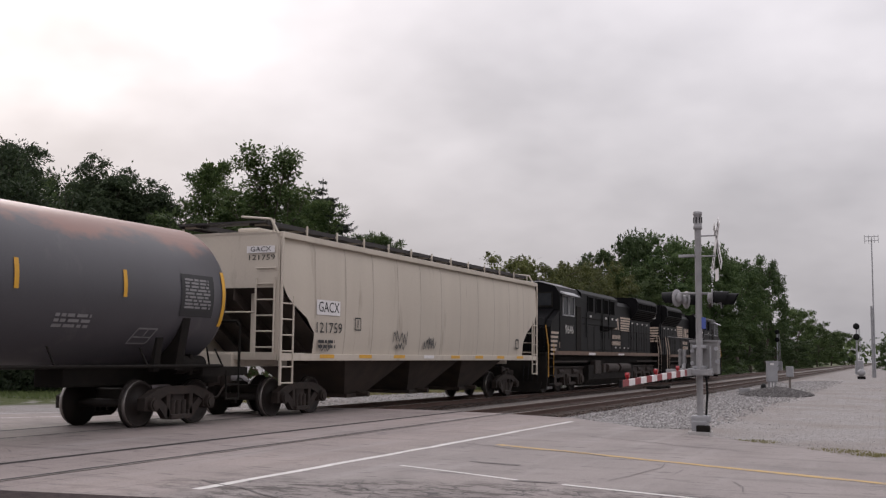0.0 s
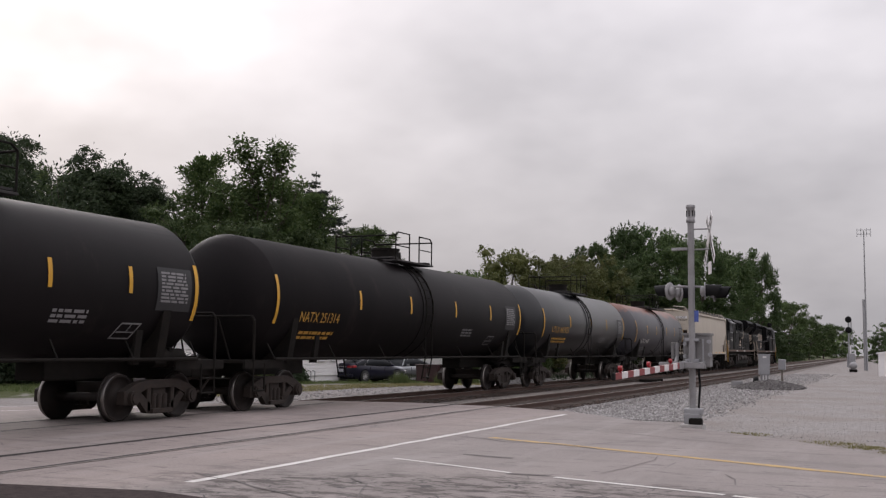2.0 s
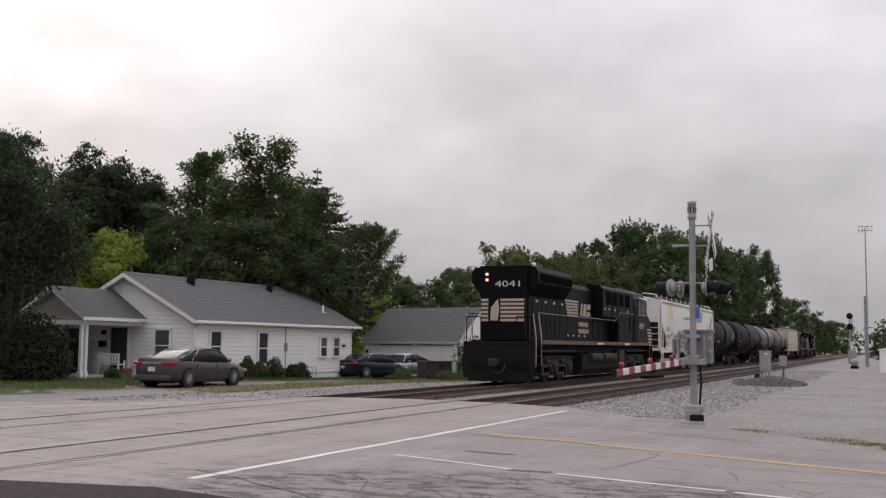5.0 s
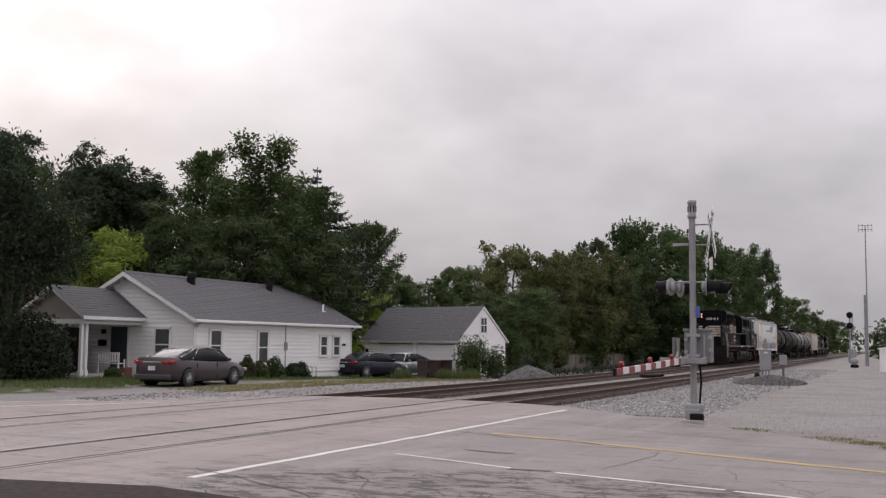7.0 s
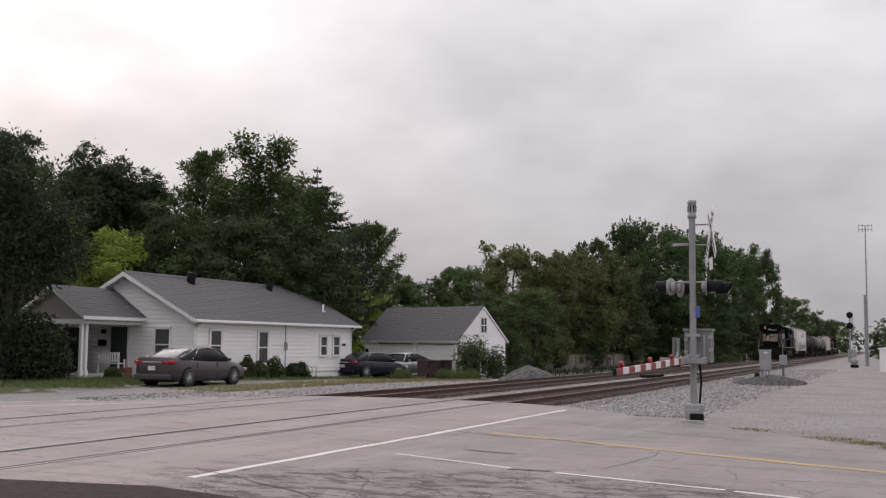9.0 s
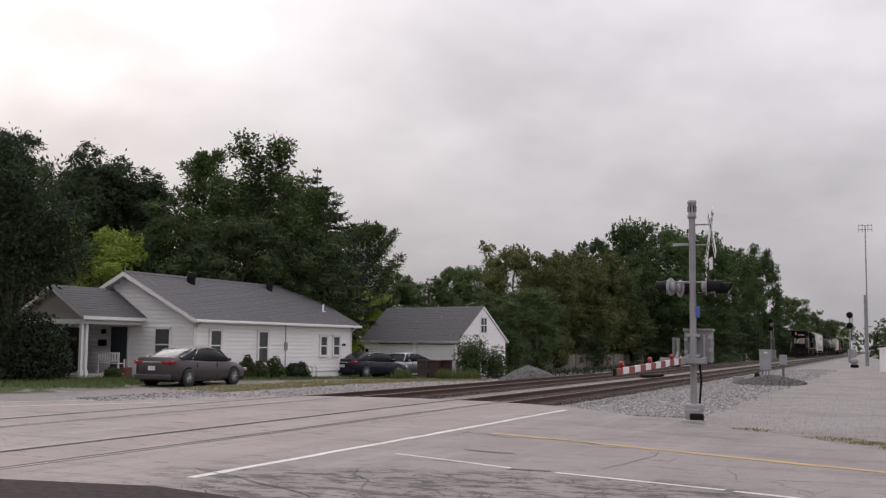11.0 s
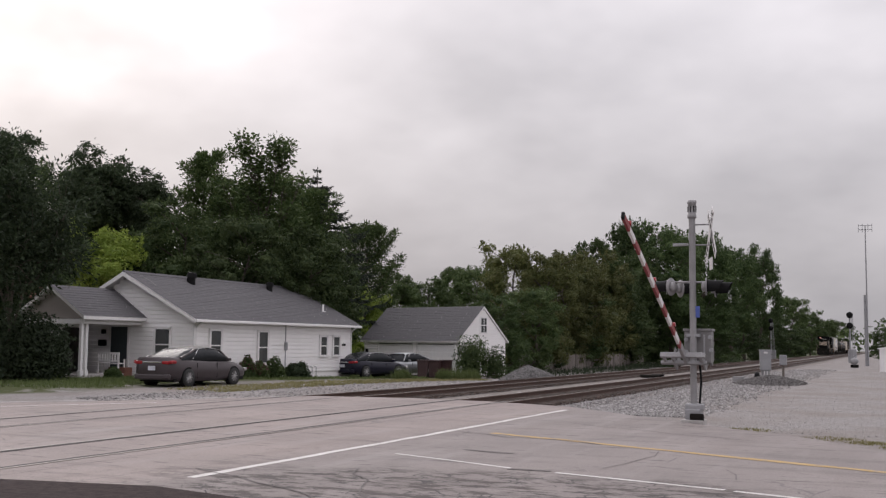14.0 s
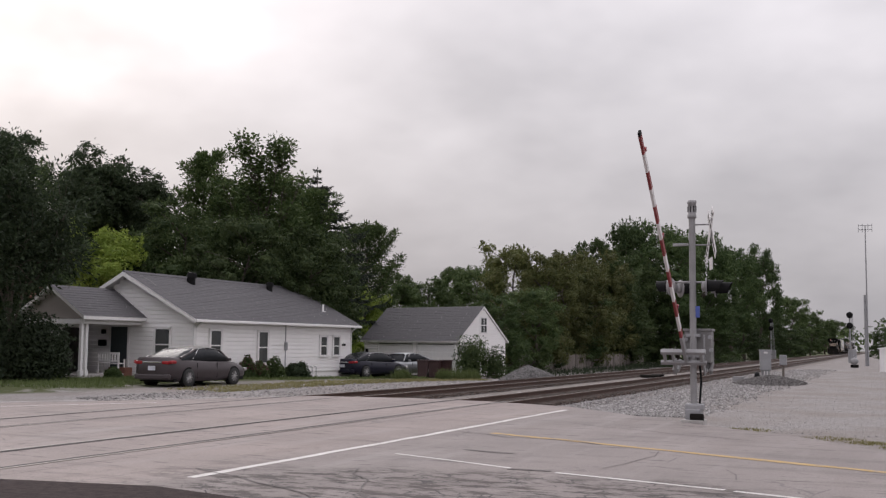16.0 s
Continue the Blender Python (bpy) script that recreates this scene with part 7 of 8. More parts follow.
        part("leg", MB().box((x, 0.38, 0.3), (0.06, 0.06, 0.6)), "trim", bn)
    for cx, cy, turn in ((-33.5, 35.3, 15), (-32.75, 35.0, -12)):
        ch = thing("porch_chair", "dark wicker armchair on the porch floor", "chair", "chairs on the porch", pose(cx, cy, 0.05, 0, 0, turn))
        part("seat", MB().box((0, 0, 0.38), (0.58, 0.55, 0.12), 0.03), "chair_dark", ch)
        part("backrest", MB().box((0, 0.27, 0.72), (0.6, 0.08, 0.62), 0.04), "chair_dark", ch)
        for sx in (-1, 1):
            part("armrest", MB().box((sx * 0.31, 0.0, 0.6), (0.08, 0.56, 0.07), 0.02), "chair_dark", ch)
            for sy in (-1, 1):
                part("leg", MB().box((sx * 0.28, sy * 0.24, 0.17), (0.06, 0.06, 0.34)), "chair_dark", ch)
    nb = thing("neighbour_house", "part of a pale house beyond the porch", "house")
    part("wall", MB().box((-42.5, 44.0, 1.2), (5.0, 6.0, 3.4)), "siding", nb)
    part("roof", MB().prism([(-45.3, 2.9), (-39.7, 2.9), (-42.5, 4.6)], "y", 40.6, 47.4), "brick_red", nb, "reddish shingle roof")


def make_garage():
    """White two-door garage; its gable turned to the track."""
    g = thing("garage", "white two-door garage with grey shingle roof", "garage")
    a = math.degrees(-0.313)
    zg, ze, zr, L, W = -0.62, 1.66, 3.94, 8.6, 4.7
    mm = pose(-26.2, 62.95, 0, 0, 0, a)
    # local: x from -L to 0 along the front, y from 0 to W away

    def put(name, mb, material, parent, label=""):
        mb.v = [tuple(mm @ Vector(p)) for p in mb.v]
        return part(name, mb, material, parent, label)
    sl = (zr - ze) / (W / 2 + 0.25)
    wall = put("wall", MB().prism([(0.02, zg), (W - 0.02, zg), (W - 0.02, ze), (W / 2, zr - 0.25), (0.02, ze)], "x", -L + 0.02, -0.02), "siding", g, "white sided wall")
    siding(wall, (-L, 0), (0, 0), zg + 0.1, ze, m=mm)
    siding(wall, (0, 0), (0, W), zg + 0.1, zr, top=lambda u: zr - 0.12 - abs(u - W / 2) * sl, m=mm)
    rb = MB()
    for ya, in ((-0.28,), (W + 0.28,)):
        rb.add([(-L - 0.15, ya, ze - 0.02), (0.12, ya, ze - 0.02), (0.12, W / 2, zr), (-L - 0.15, W / 2, zr), (-L - 0.15, ya, ze - 0.12), (0.12, ya, ze - 0.12), (0.12, W / 2, zr - 0.14), (-L - 0.15, W / 2, zr - 0.14)],
               [(0, 1, 2, 3), (4, 7, 6, 5), (0, 4, 5, 1), (0, 3, 7, 4), (1, 5, 6, 2)])
    rf = put("roof", rb, "trim", g, "roof deck with white edges")
    put("shingles", shingle_slope((-L - 0.17, -0.3, ze - 0.02), (0.14, -0.3, ze - 0.02), (0.14, W / 2, zr), (-L - 0.17, W / 2, zr), 20), "shingle", rf, "grey asphalt shingles")
    put("shingles", shingle_slope((-L - 0.17, W + 0.3, ze - 0.02), (0.14, W + 0.3, ze - 0.02), (0.14, W / 2, zr), (-L - 0.17, W / 2, zr), 20), "shingle", rf, "grey asphalt shingles")
    for xc in (-5.6, -2.0):
        d = MB()
        for k in range(4):
            d.box((xc, -0.03, zg + 0.3 + k * 0.5), (3.1, 0.05, 0.48), 0.015)
        put("garage_door", d, "trim", g, "white panelled overhead door")
        fr = MB().box((xc - 1.62, -0.04, zg + 1.05), (0.12, 0.08, 2.1)).box((xc + 1.62, -0.04, zg + 1.05), (0.12, 0.08, 2.1)).box((xc, -0.04, zg + 2.13), (3.36, 0.08, 0.12))
        put("door_frame", fr, "trim", g)
        put("door_gap", MB().box((xc, -0.058, zg + 2.045), (3.1, 0.012, 0.05)), "hood_black", g, "dark gap over the garage door")
    wd = put("window", MB().box((0.05, W / 2, 2.68), (0.09, 0.72, 1.12), 0.01), "trim", g, "small gable window")
    put("pane", MB().box((0.095, W / 2, 2.68), (0.02, 0.52, 0.92)), "glass_house", wd, "dark pane")
    put("sash", MB().box((0.108, W / 2, 2.68), (0.012, 0.52, 0.05)).box((0.108, W / 2, 2.68), (0.012, 0.04, 0.9)), "trim", wd)
    put("wall_lamp", MB().box((-8.3, -0.08, 0.85), (0.16, 0.14, 0.42), 0.03), "hood_black", g, "black wall lamp")


make_house()
make_garage()


# ---- parked cars ----
def sedan(label, paint, L, W, H, wb, kind, m):
    """A car from lofted sections: body, greenhouse, glass, wheels, lamps. Front is +y."""
    car = thing("parked_car", label, "car", m=m)
    hw = W / 2
    yr, yf = -L / 2, L / 2
    g = 0.18
    belt = H * 0.64
    st = [(yr, 0.36, 0.66, belt * 0.98), (yr + 0.08, 0.28, 0.86, belt * 1.13), (yr + 0.55, g, 0.96, belt * 1.13), (yr + 1.2, g, 1.0, belt * 1.07), (0, g, 1.0, belt), (yf - 1.5, g, 1.0, belt * 0.99),
          (yf - 0.9, g, 0.97, belt * 0.90), (yf - 0.35, 0.22, 0.88, belt * 0.78), (yf - 0.05, 0.28, 0.72, belt * 0.66), (yf, 0.34, 0.55, belt * 0.56)]
    vs, fs = [], []
    ring = [(-0.88, 0.0), (-0.99, 0.22), (-1.0, 0.55), (-0.95, 0.86), (-0.86, 1.0), (-0.4, 1.03), (0.4, 1.03), (0.86, 1.0), (0.95, 0.86), (1.0, 0.55), (0.99, 0.22), (0.88, 0.0)]
    n = len(ring)
    for y, z0, wx, z1 in st:
        vs += [(a * hw * wx, y, z0 + (z1 - z0) * b) for a, b in ring]
    for k in range(len(st) - 1):
        fs += [(k * n + i, k * n + (i + 1) % n, (k + 1) * n + (i + 1) % n, (k + 1) * n + i) for i in range(n)]
    fs += [tuple(range(n))[::-1], tuple(range((len(st) - 1) * n, len(st) * n))]
    body = part("body", MB().add(vs, fs, True), paint, car, "painted body")
    # greenhouse
    rear = yr + (0.62 if kind != "coupe" else 0.38)
    gs = [(rear, 0.80, belt * 1.13, 0.02), (rear + 0.5, 0.755, belt + (H - belt) * 0.70, 0.6), (rear + 1.0, 0.70, H * 0.965, 1), (rear + 1.5, 0.68, H, 1), (0.25, 0.69, H * 0.985, 1), (0.65, 0.71, H * 0.94, 1), (yf - 1.2, 0.82, belt * 0.985, 0.02)]

    def cabin(shrink, dz):
        v2, f2 = [], []
        for y, wx, z1, full in gs:
            zb = belt * 0.97
            z1 = max(z1 + dz, zb + 0.01)
            v2 += [(-hw * 0.90 * shrink, y, zb), (-hw * (0.90 if full < 1 else 0.5 * (0.90 + wx) + 0.07) * shrink, y, zb + (z1 - zb) * 0.55), (-hw * wx * shrink, y, z1 - 0.04 * full),
                   (-hw * wx * 0.7 * shrink, y, z1), (hw * wx * 0.7 * shrink, y, z1), (hw * wx * shrink, y, z1 - 0.04 * full),
                   (hw * (0.90 if full < 1 else 0.5 * (0.90 + wx) + 0.07) * shrink, y, zb + (z1 - zb) * 0.55), (hw * 0.90 * shrink, y, zb)]
        for k in range(len(gs) - 1):
            f2 += [(k * 8 + i, k * 8 + (i + 1) % 8, (k + 1) * 8 + (i + 1) % 8, (k + 1) * 8 + i) for i in range(8)]
        return MB().add(v2, f2, True)
    part("glasshouse", cabin(1.0, -0.012), "glass_dark", car, "dark tinted windows")
    # roof skin and pillars in body colour
    rf = MB()
    pts = [(rear + 1.0, H * 0.955), (rear + 1.6, H), (0.25, H * 0.987), (0.68, H * 0.942)]
    vs = []
    for y, z in pts:
        vs += [(-hw * 0.71, y, z - 0.045), (-hw * 0.5, y, z + 0.006), (hw * 0.5, y, z + 0.006), (hw * 0.71, y, z - 0.045)]
    rf.add(vs, [(k * 4 + i, k * 4 + i + 1, k * 4 + i + 5, k * 4 + i + 4) for k in range(3) for i in range(3)], True)
    for s in (-1, 1):
        rf.tube([(s * hw * 0.715, 0.65, H * 0.92), (s * hw * 0.86, yf - 1.25, belt * 1.0)], 0.035)
        rf.tube([(s * hw * 0.70, rear + 1.0, H * 0.93), (s * hw * 0.78, rear + 0.55, belt + (H - belt) * 0.5), (s * hw * 0.84, rear - 0.02, belt * 1.10)], 0.05)
        rf.tube([(s * hw * 0.80, -0.15, belt), (s * hw * 0.72, -0.2, H * 0.955)], 0.025)
    part("roof_panel", rf, paint, car)
    for s in (-1, 1):
        ch = MB().tube([(s * hw * 0.92, rear + 0.6, belt * 1.02), (s * hw * 0.80, rear + 1.1, H * 0.945), (s * hw * 0.755, rear + 1.6, H * 0.97), (s * hw * 0.755, 0.25, H * 0.955), (s * hw * 0.89, yf - 1.25, belt * 1.0)], 0.008)
        part("window_trim", ch, "chrome", car, "bright window trim")
        mi = MB().box((s * (hw + 0.07), yf - 1.55, belt * 1.04), (0.18, 0.1, 0.12), 0.04)
        part("wing_mirror", mi, paint, car)
        lamp = MB().box((s * hw * 0.66, yr + 0.05, belt * 0.94), (hw * 0.36, 0.12, 0.13), 0.04).box((s * hw * 0.87, yr + 0.17, belt * 0.96), (hw * 0.16, 0.3, 0.13), 0.05)
        part("tail_lamp", lamp, "tail_red", car, "red tail lamp")
        hl = MB().box((s * hw * 0.66, yf - 0.16, belt * 0.62), (hw * 0.4, 0.2, 0.12), 0.04)
        part("headlamp", hl, "chrome", car, "headlamp")
        for y in (-wb / 2 - 0.05, wb / 2 - 0.05):
            arch = MB().cyl((s * (hw - 0.20), y, 0.33), (s * (hw - 0.008), y, 0.33), 0.375, n=24)
            part("wheel_arch", arch, "hood_black", car, "dark wheel arch")
            ty = MB().lathe([(-0.1, 0.2), (-0.1, 0.31), (-0.06, 0.325), (0.06, 0.325), (0.1, 0.31), (0.1, 0.22)], "x", 26, Matrix.Translation((s * (hw - 0.09), y, 0.325)))
            wh = part("wheel", ty, "tyre", car, "black tyre")
            rim = MB().lathe([(0.0, 0.02), (0.0, 0.06), (0.0, 0.07), (-s * 0.03, 0.2), (s * 0.0, 0.215), (s * 0.01, 0.225), (-s * 0.05, 0.225)], "x", 20, Matrix.Translation((s * (hw + 0.0), y, 0.325)))
            for k in range(10):
                a = 2 * math.pi * k / 10
                rim.tube([(s * (hw + 0.012), y, 0.325), (s * (hw + 0.006), y + 0.2 * math.cos(a), 0.325 + 0.2 * math.sin(a))], 0.016, 5)
            part("rim", rim, "alloy", wh, "silver alloy rim")
    part("plate", MB().box((0, yr - 0.01, belt * 0.72), (0.32, 0.02, 0.16)), "plate", car, "pale registration plate, blank")
    part("trunk_trim", MB().box((0, yr + 0.0, belt * 0.95), (0.8, 0.04, 0.035), 0.01), "chrome", car, "chrome trunk strip")
    part("bumper", MB().box((0, yr + 0.06, 0.36), (W * 0.86, 0.16, 0.2), 0.06), paint, car)
    part("underbody", MB().box((0, 0, 0.24), (W * 0.86, L * 0.88, 0.14), 0.03), "hood_black", car)
    for yy in (-0.95, 0.25):
        dl = MB()
        for s in (-1, 1):
            dl.box((s * hw * 0.985, yy, belt * 0.62), (0.02, 0.012, belt * 0.6))
        part("door_gap", dl, "hood_black", car)
    return car


sedan("metallic grey four-door sedan parked on the gravel", "car_grey", 4.85, 1.83, 1.45, 2.78, "sedan", pose(-25.0, 33.7, -0.19, 0, 0, -1))
sedan("dark navy two-door coupe parked by the house", "car_navy", 4.7, 1.78, 1.38, 2.7, "coupe", pose(-27.35, 53.0, -0.42, 0, 0, -14))
sedan("silver sedan parked before the garage, seen from its front", "car_silver", 4.5, 1.74, 1.42, 2.6, "sedan", pose(-28.3, 59.2, -0.52, 0, 0, 168))


def wheelie_bin(m):
    b = thing("waste_bin", "dark maroon wheeled waste bin lying by the garage", "waste bin", m=m)
    part("bin_body", MB().prism([(-0.27, 0), (0.27, 0), (0.33, 0.95), (-0.33, 0.95)], "y", -0.3, 0.3), "bin", b)
    part("lid", MB().box((0, 0, 0.99), (0.74, 0.76, 0.08), 0.03), "bin", b)
    part("handle", MB().tube([(-0.25, 0.4, 0.95), (0.25, 0.4, 0.95)], 0.02), "bin", b)
    for s in (-1, 1):
        part("wheel", MB().cyl((s * 0.3, 0.3, 0.12), (s * 0.36, 0.3, 0.12), 0.12, n=14), "tyre", b)
    return b


wheelie_bin(pose(-26.75, 58.6, -0.55, 0, 0, 20))
wheelie_bin(pose(-26.1, 58.9, -0.55, 0, 0, 8))
wheelie_bin(pose(-25.75, 59.7, -0.55, 0, 0, 0))


# ---- trees: x, y, height, crown radius ----
FROND = [(-46.2, 44.4, 14.2, 2.6), (-45.3, 51.3, 14.4, 2.35), (-42.7, 52.6, 12.9, 1.75)]
BROAD = [(-23.2, 114.6, 15.0, 3.67), (-28.1, 115.6, 16.1, 3.01), (-24.1, 168.6, 17.8, 4.03), (-23.9, 196.0, 19.1, 3.63), (-23.8, 139.3, 16.9, 4.03)]
FEATHER = [(-42.0, 57.2, 14.4, 2.3), (-39.6, 58.6, 12.2, 2.3), (-36.6, 60.5, 12.0, 2.5), (-41.6, 79.5, 11.9, 3.1)]
MID = [(-25.9, 103.6, 9.1, 2.7), (-25.4, 75.6, 6.3, 2.07), (-52.5, 54.8, 14.0, 2.37), (-38.3, 50.5, 9.6, 2.8), (-33.9, 50.3, 8.9, 2.87), (-31.8, 53.4, 8.7, 2.64), (-41.0, 91.1, 8.0, 3.19), (-38.7, 97.4, 9.8, 3.07), (-43.0, 87.9, 8.6, 2.6), (-26.6, 112.0, 12.0, 3.6), (-28.1, 298.5, 16.2, 4.85), (-28.7, 364.1, 14.2, 4.77), (-31.9, 477.6, 14.6, 5.26), (-36.4, 661.4, 18.9, 8.57), (-46.6, 55.4, 11.5, 2.98), (-47.2, 50.9, 10.1, 3.16)]
OLIVE = [(-29.8, 82.6, 10.2, 2.71), (-26.6, 81.8, 9.7, 2.65), (-26.9, 92.8, 10.3, 3.2), (-27.3, 88.7, 9.5, 2.7), (-27.0, 102.0, 10.0, 2.8)]
LIGHT = [(-40.8, 47.4, 8.0, 2.55), (-39.8, 72.1, 6.1, 1.74), (-39.0, 74.6, 5.8, 1.8)]
YARD = [(-37.4, 35.2, 11.0, 3.0), (-31.2, 30.6, 8.6, 2.75)]
OPEN = [(-34.6, 53.7, 14.6, 3.3)]
SPARSE = [(-28.1, 101.7, 12.6, 2.51), (-43.4, 102.9, 10.2, 2.5)]
SPRUCE = [(-38.2, 65.2, 14.5, 6.4)]
BUSH = [(-26.6, 71.3, 5.6, 2.1), (-27.4, 82.4, 4.7, 2.5), (-27.2, 91.9, 6.0, 3.0), (-27.0, 103.6, 5.5, 3.0), (-27.0, 117.4, 6.8, 3.4), (-22.3, 114.6, 7.6, 3.63), (-22.9, 140.5, 8.0, 4.03), (-23.6, 173.1, 7.8, 4.02), (-24.0, 211.2, 8.7, 3.88), (-27.5, 283.2, 6.9, 4.3), (-35.7, 80.5, 4.9, 2.34), (-29.0, 104.0, 6.5, 3.0), (-28.0, 125.0, 7.0, 3.5), (-28.0, 150.0, 8.0, 4.0), (-28.5, 185.0, 8.0, 4.0), (-29.0, 230.0, 9.0, 4.5), (-31.0, 262.0, 9.0, 4.5), (-31.0, 330.0, 9.0, 5.0), (-34.0, 400.0, 10.0, 5.5), (-37.0, 520.0, 12.0, 7.0), (-37.0, 77.8, 5.0, 2.06), (-33.3, 53.0, 6.4, 2.31), (-31.8, 55.8, 6.2, 2.04), (-35.7, 49.7, 6.2, 2.55), (-40.2, 49.9, 7.3, 2.31), (-38.9, 39.3, 6.2, 2.4), (-42.0, 42.6, 7.0, 2.6), (-4.3, 216.8, 5.8, 2.34), (-0.3, 196.4, 7.4, 3.83)]


def leaves(rnd, lobes, size, flat=0.5, hang=0.0, core=0.0):
    """Small bent leaf sprays over lobes (centre, radii, count); returns a mesh builder."""
    vs, fs = [], []
    for c, rad, count in lobes:
        d = rnd.normal(size=(count, 3))
        d /= np.linalg.norm(d, axis=1)[:, None]
        r = 0.55 + 0.45 * rnd.random(count) ** 0.5
        r *= 1 + 0.22 * np.sin(d[:, 0] * 5 + c[0] * 3) * np.cos(d[:, 1] * 6 + c[1] * 2) + 0.12 * np.sin(d[:, 2] * 9 + c[2])
        p = np.array(c) + d * r[:, None] * np.array(rad)
        n = d * (1 - flat) + np.array((0, 0, flat)) + rnd.normal(size=(count, 3)) * 0.45
        n /= np.linalg.norm(n, axis=1)[:, None]
        a = np.cross(n, rnd.normal(size=(count, 3)))
        a[:, 2] -= hang
        a /= np.linalg.norm(a, axis=1)[:, None]
        b = np.cross(n, a)
        L = size * (0.6 + 0.8 * rnd.random(count))[:, None]
        W = L * 0.5
        q0, q1, q2, q3 = p - a * L * 0.5, p + b * W * 0.5 + n * 0.1 * L, p + a * L * 0.5, p - b * W * 0.5 + n * 0.1 * L
        o = len(vs)
        vs += np.stack([q0, q1, q2, q3], 1).reshape(-1, 3).tolist()
        fs += [(o + 4 * i, o + 4 * i + 1, o + 4 * i + 2, o + 4 * i + 3) for i in range(count)]
        if core:
            # a dense inner clump behind the outer sprays
            o = len(vs)
            for i in range(5):
                for j in range(7):
                    t, u = math.pi * (i + 0.5) / 5, 6.283 * j / 7
                    k = core * (0.8 + 0.4 * rnd.random())
                    vs.append((c[0] + rad[0] * k * math.sin(t) * math.cos(u), c[1] + rad[1] * k * math.sin(t) * math.sin(u), c[2] + rad[2] * k * math.cos(t)))
            fs += [(o + 7 * i + j, o + 7 * i + (j + 1) % 7, o + 7 * (i + 1) + (j + 1) % 7, o + 7 * (i + 1) + j) for i in range(4) for j in range(7)]
    return MB().add(vs, fs)


def limbs(rnd, h, r, count, start=0.3, thick=0.022):
    """A tapered trunk with limbs; gives the builder and the limb ends."""
    mb = MB()
    pts = [Vector((0, 0, -0.4))]
    for k in range(1, 7):
        pts.append(Vector((rnd.normal() * 0.02 * h, rnd.normal() * 0.02 * h, h * 0.86 * k / 6)))
    for k, (a, b) in enumerate(zip(pts, pts[1:])):
        mb.cyl(a, b, h * thick * (1 - k / 6.6), h * thick * (1 - (k + 1) / 6.6), n=8, caps=False)
    ends = []
    for i in range(count):
        t = start + (0.92 - start) * (i + rnd.random()) / count
        k = min(5, int(t / 0.86 * 6 * 0.86))
        base = pts[k].lerp(pts[k + 1], 0.5)
        ang = i * 2.4 + rnd.random()
        reach = r * (0.45 + 0.5 * rnd.random())
        e = base + Vector((math.cos(ang) * reach, math.sin(ang) * reach, reach * (0.35 + 0.5 * rnd.random())))
        e.z = min(e.z, h * 0.95)
        midp = base.lerp(e, 0.5) + Vector((0, 0, 0.06 * reach))
        w = h * thick * 0.42 * (1 - t * 0.5)
        mb.cyl(base, midp, w, w * 0.6, n=6, caps=False).cyl(midp, e, w * 0.6, w * 0.15, n=6, caps=False)
        for _ in range(2):
            f = e + Vector((rnd.normal(), rnd.normal(), rnd.normal() * 0.6)) * r * 0.2
            mb.cyl(midp.lerp(e, 0.6), f, w * 0.3, w * 0.08, n=5, caps=False)
        ends.append(e)
    return mb, ends


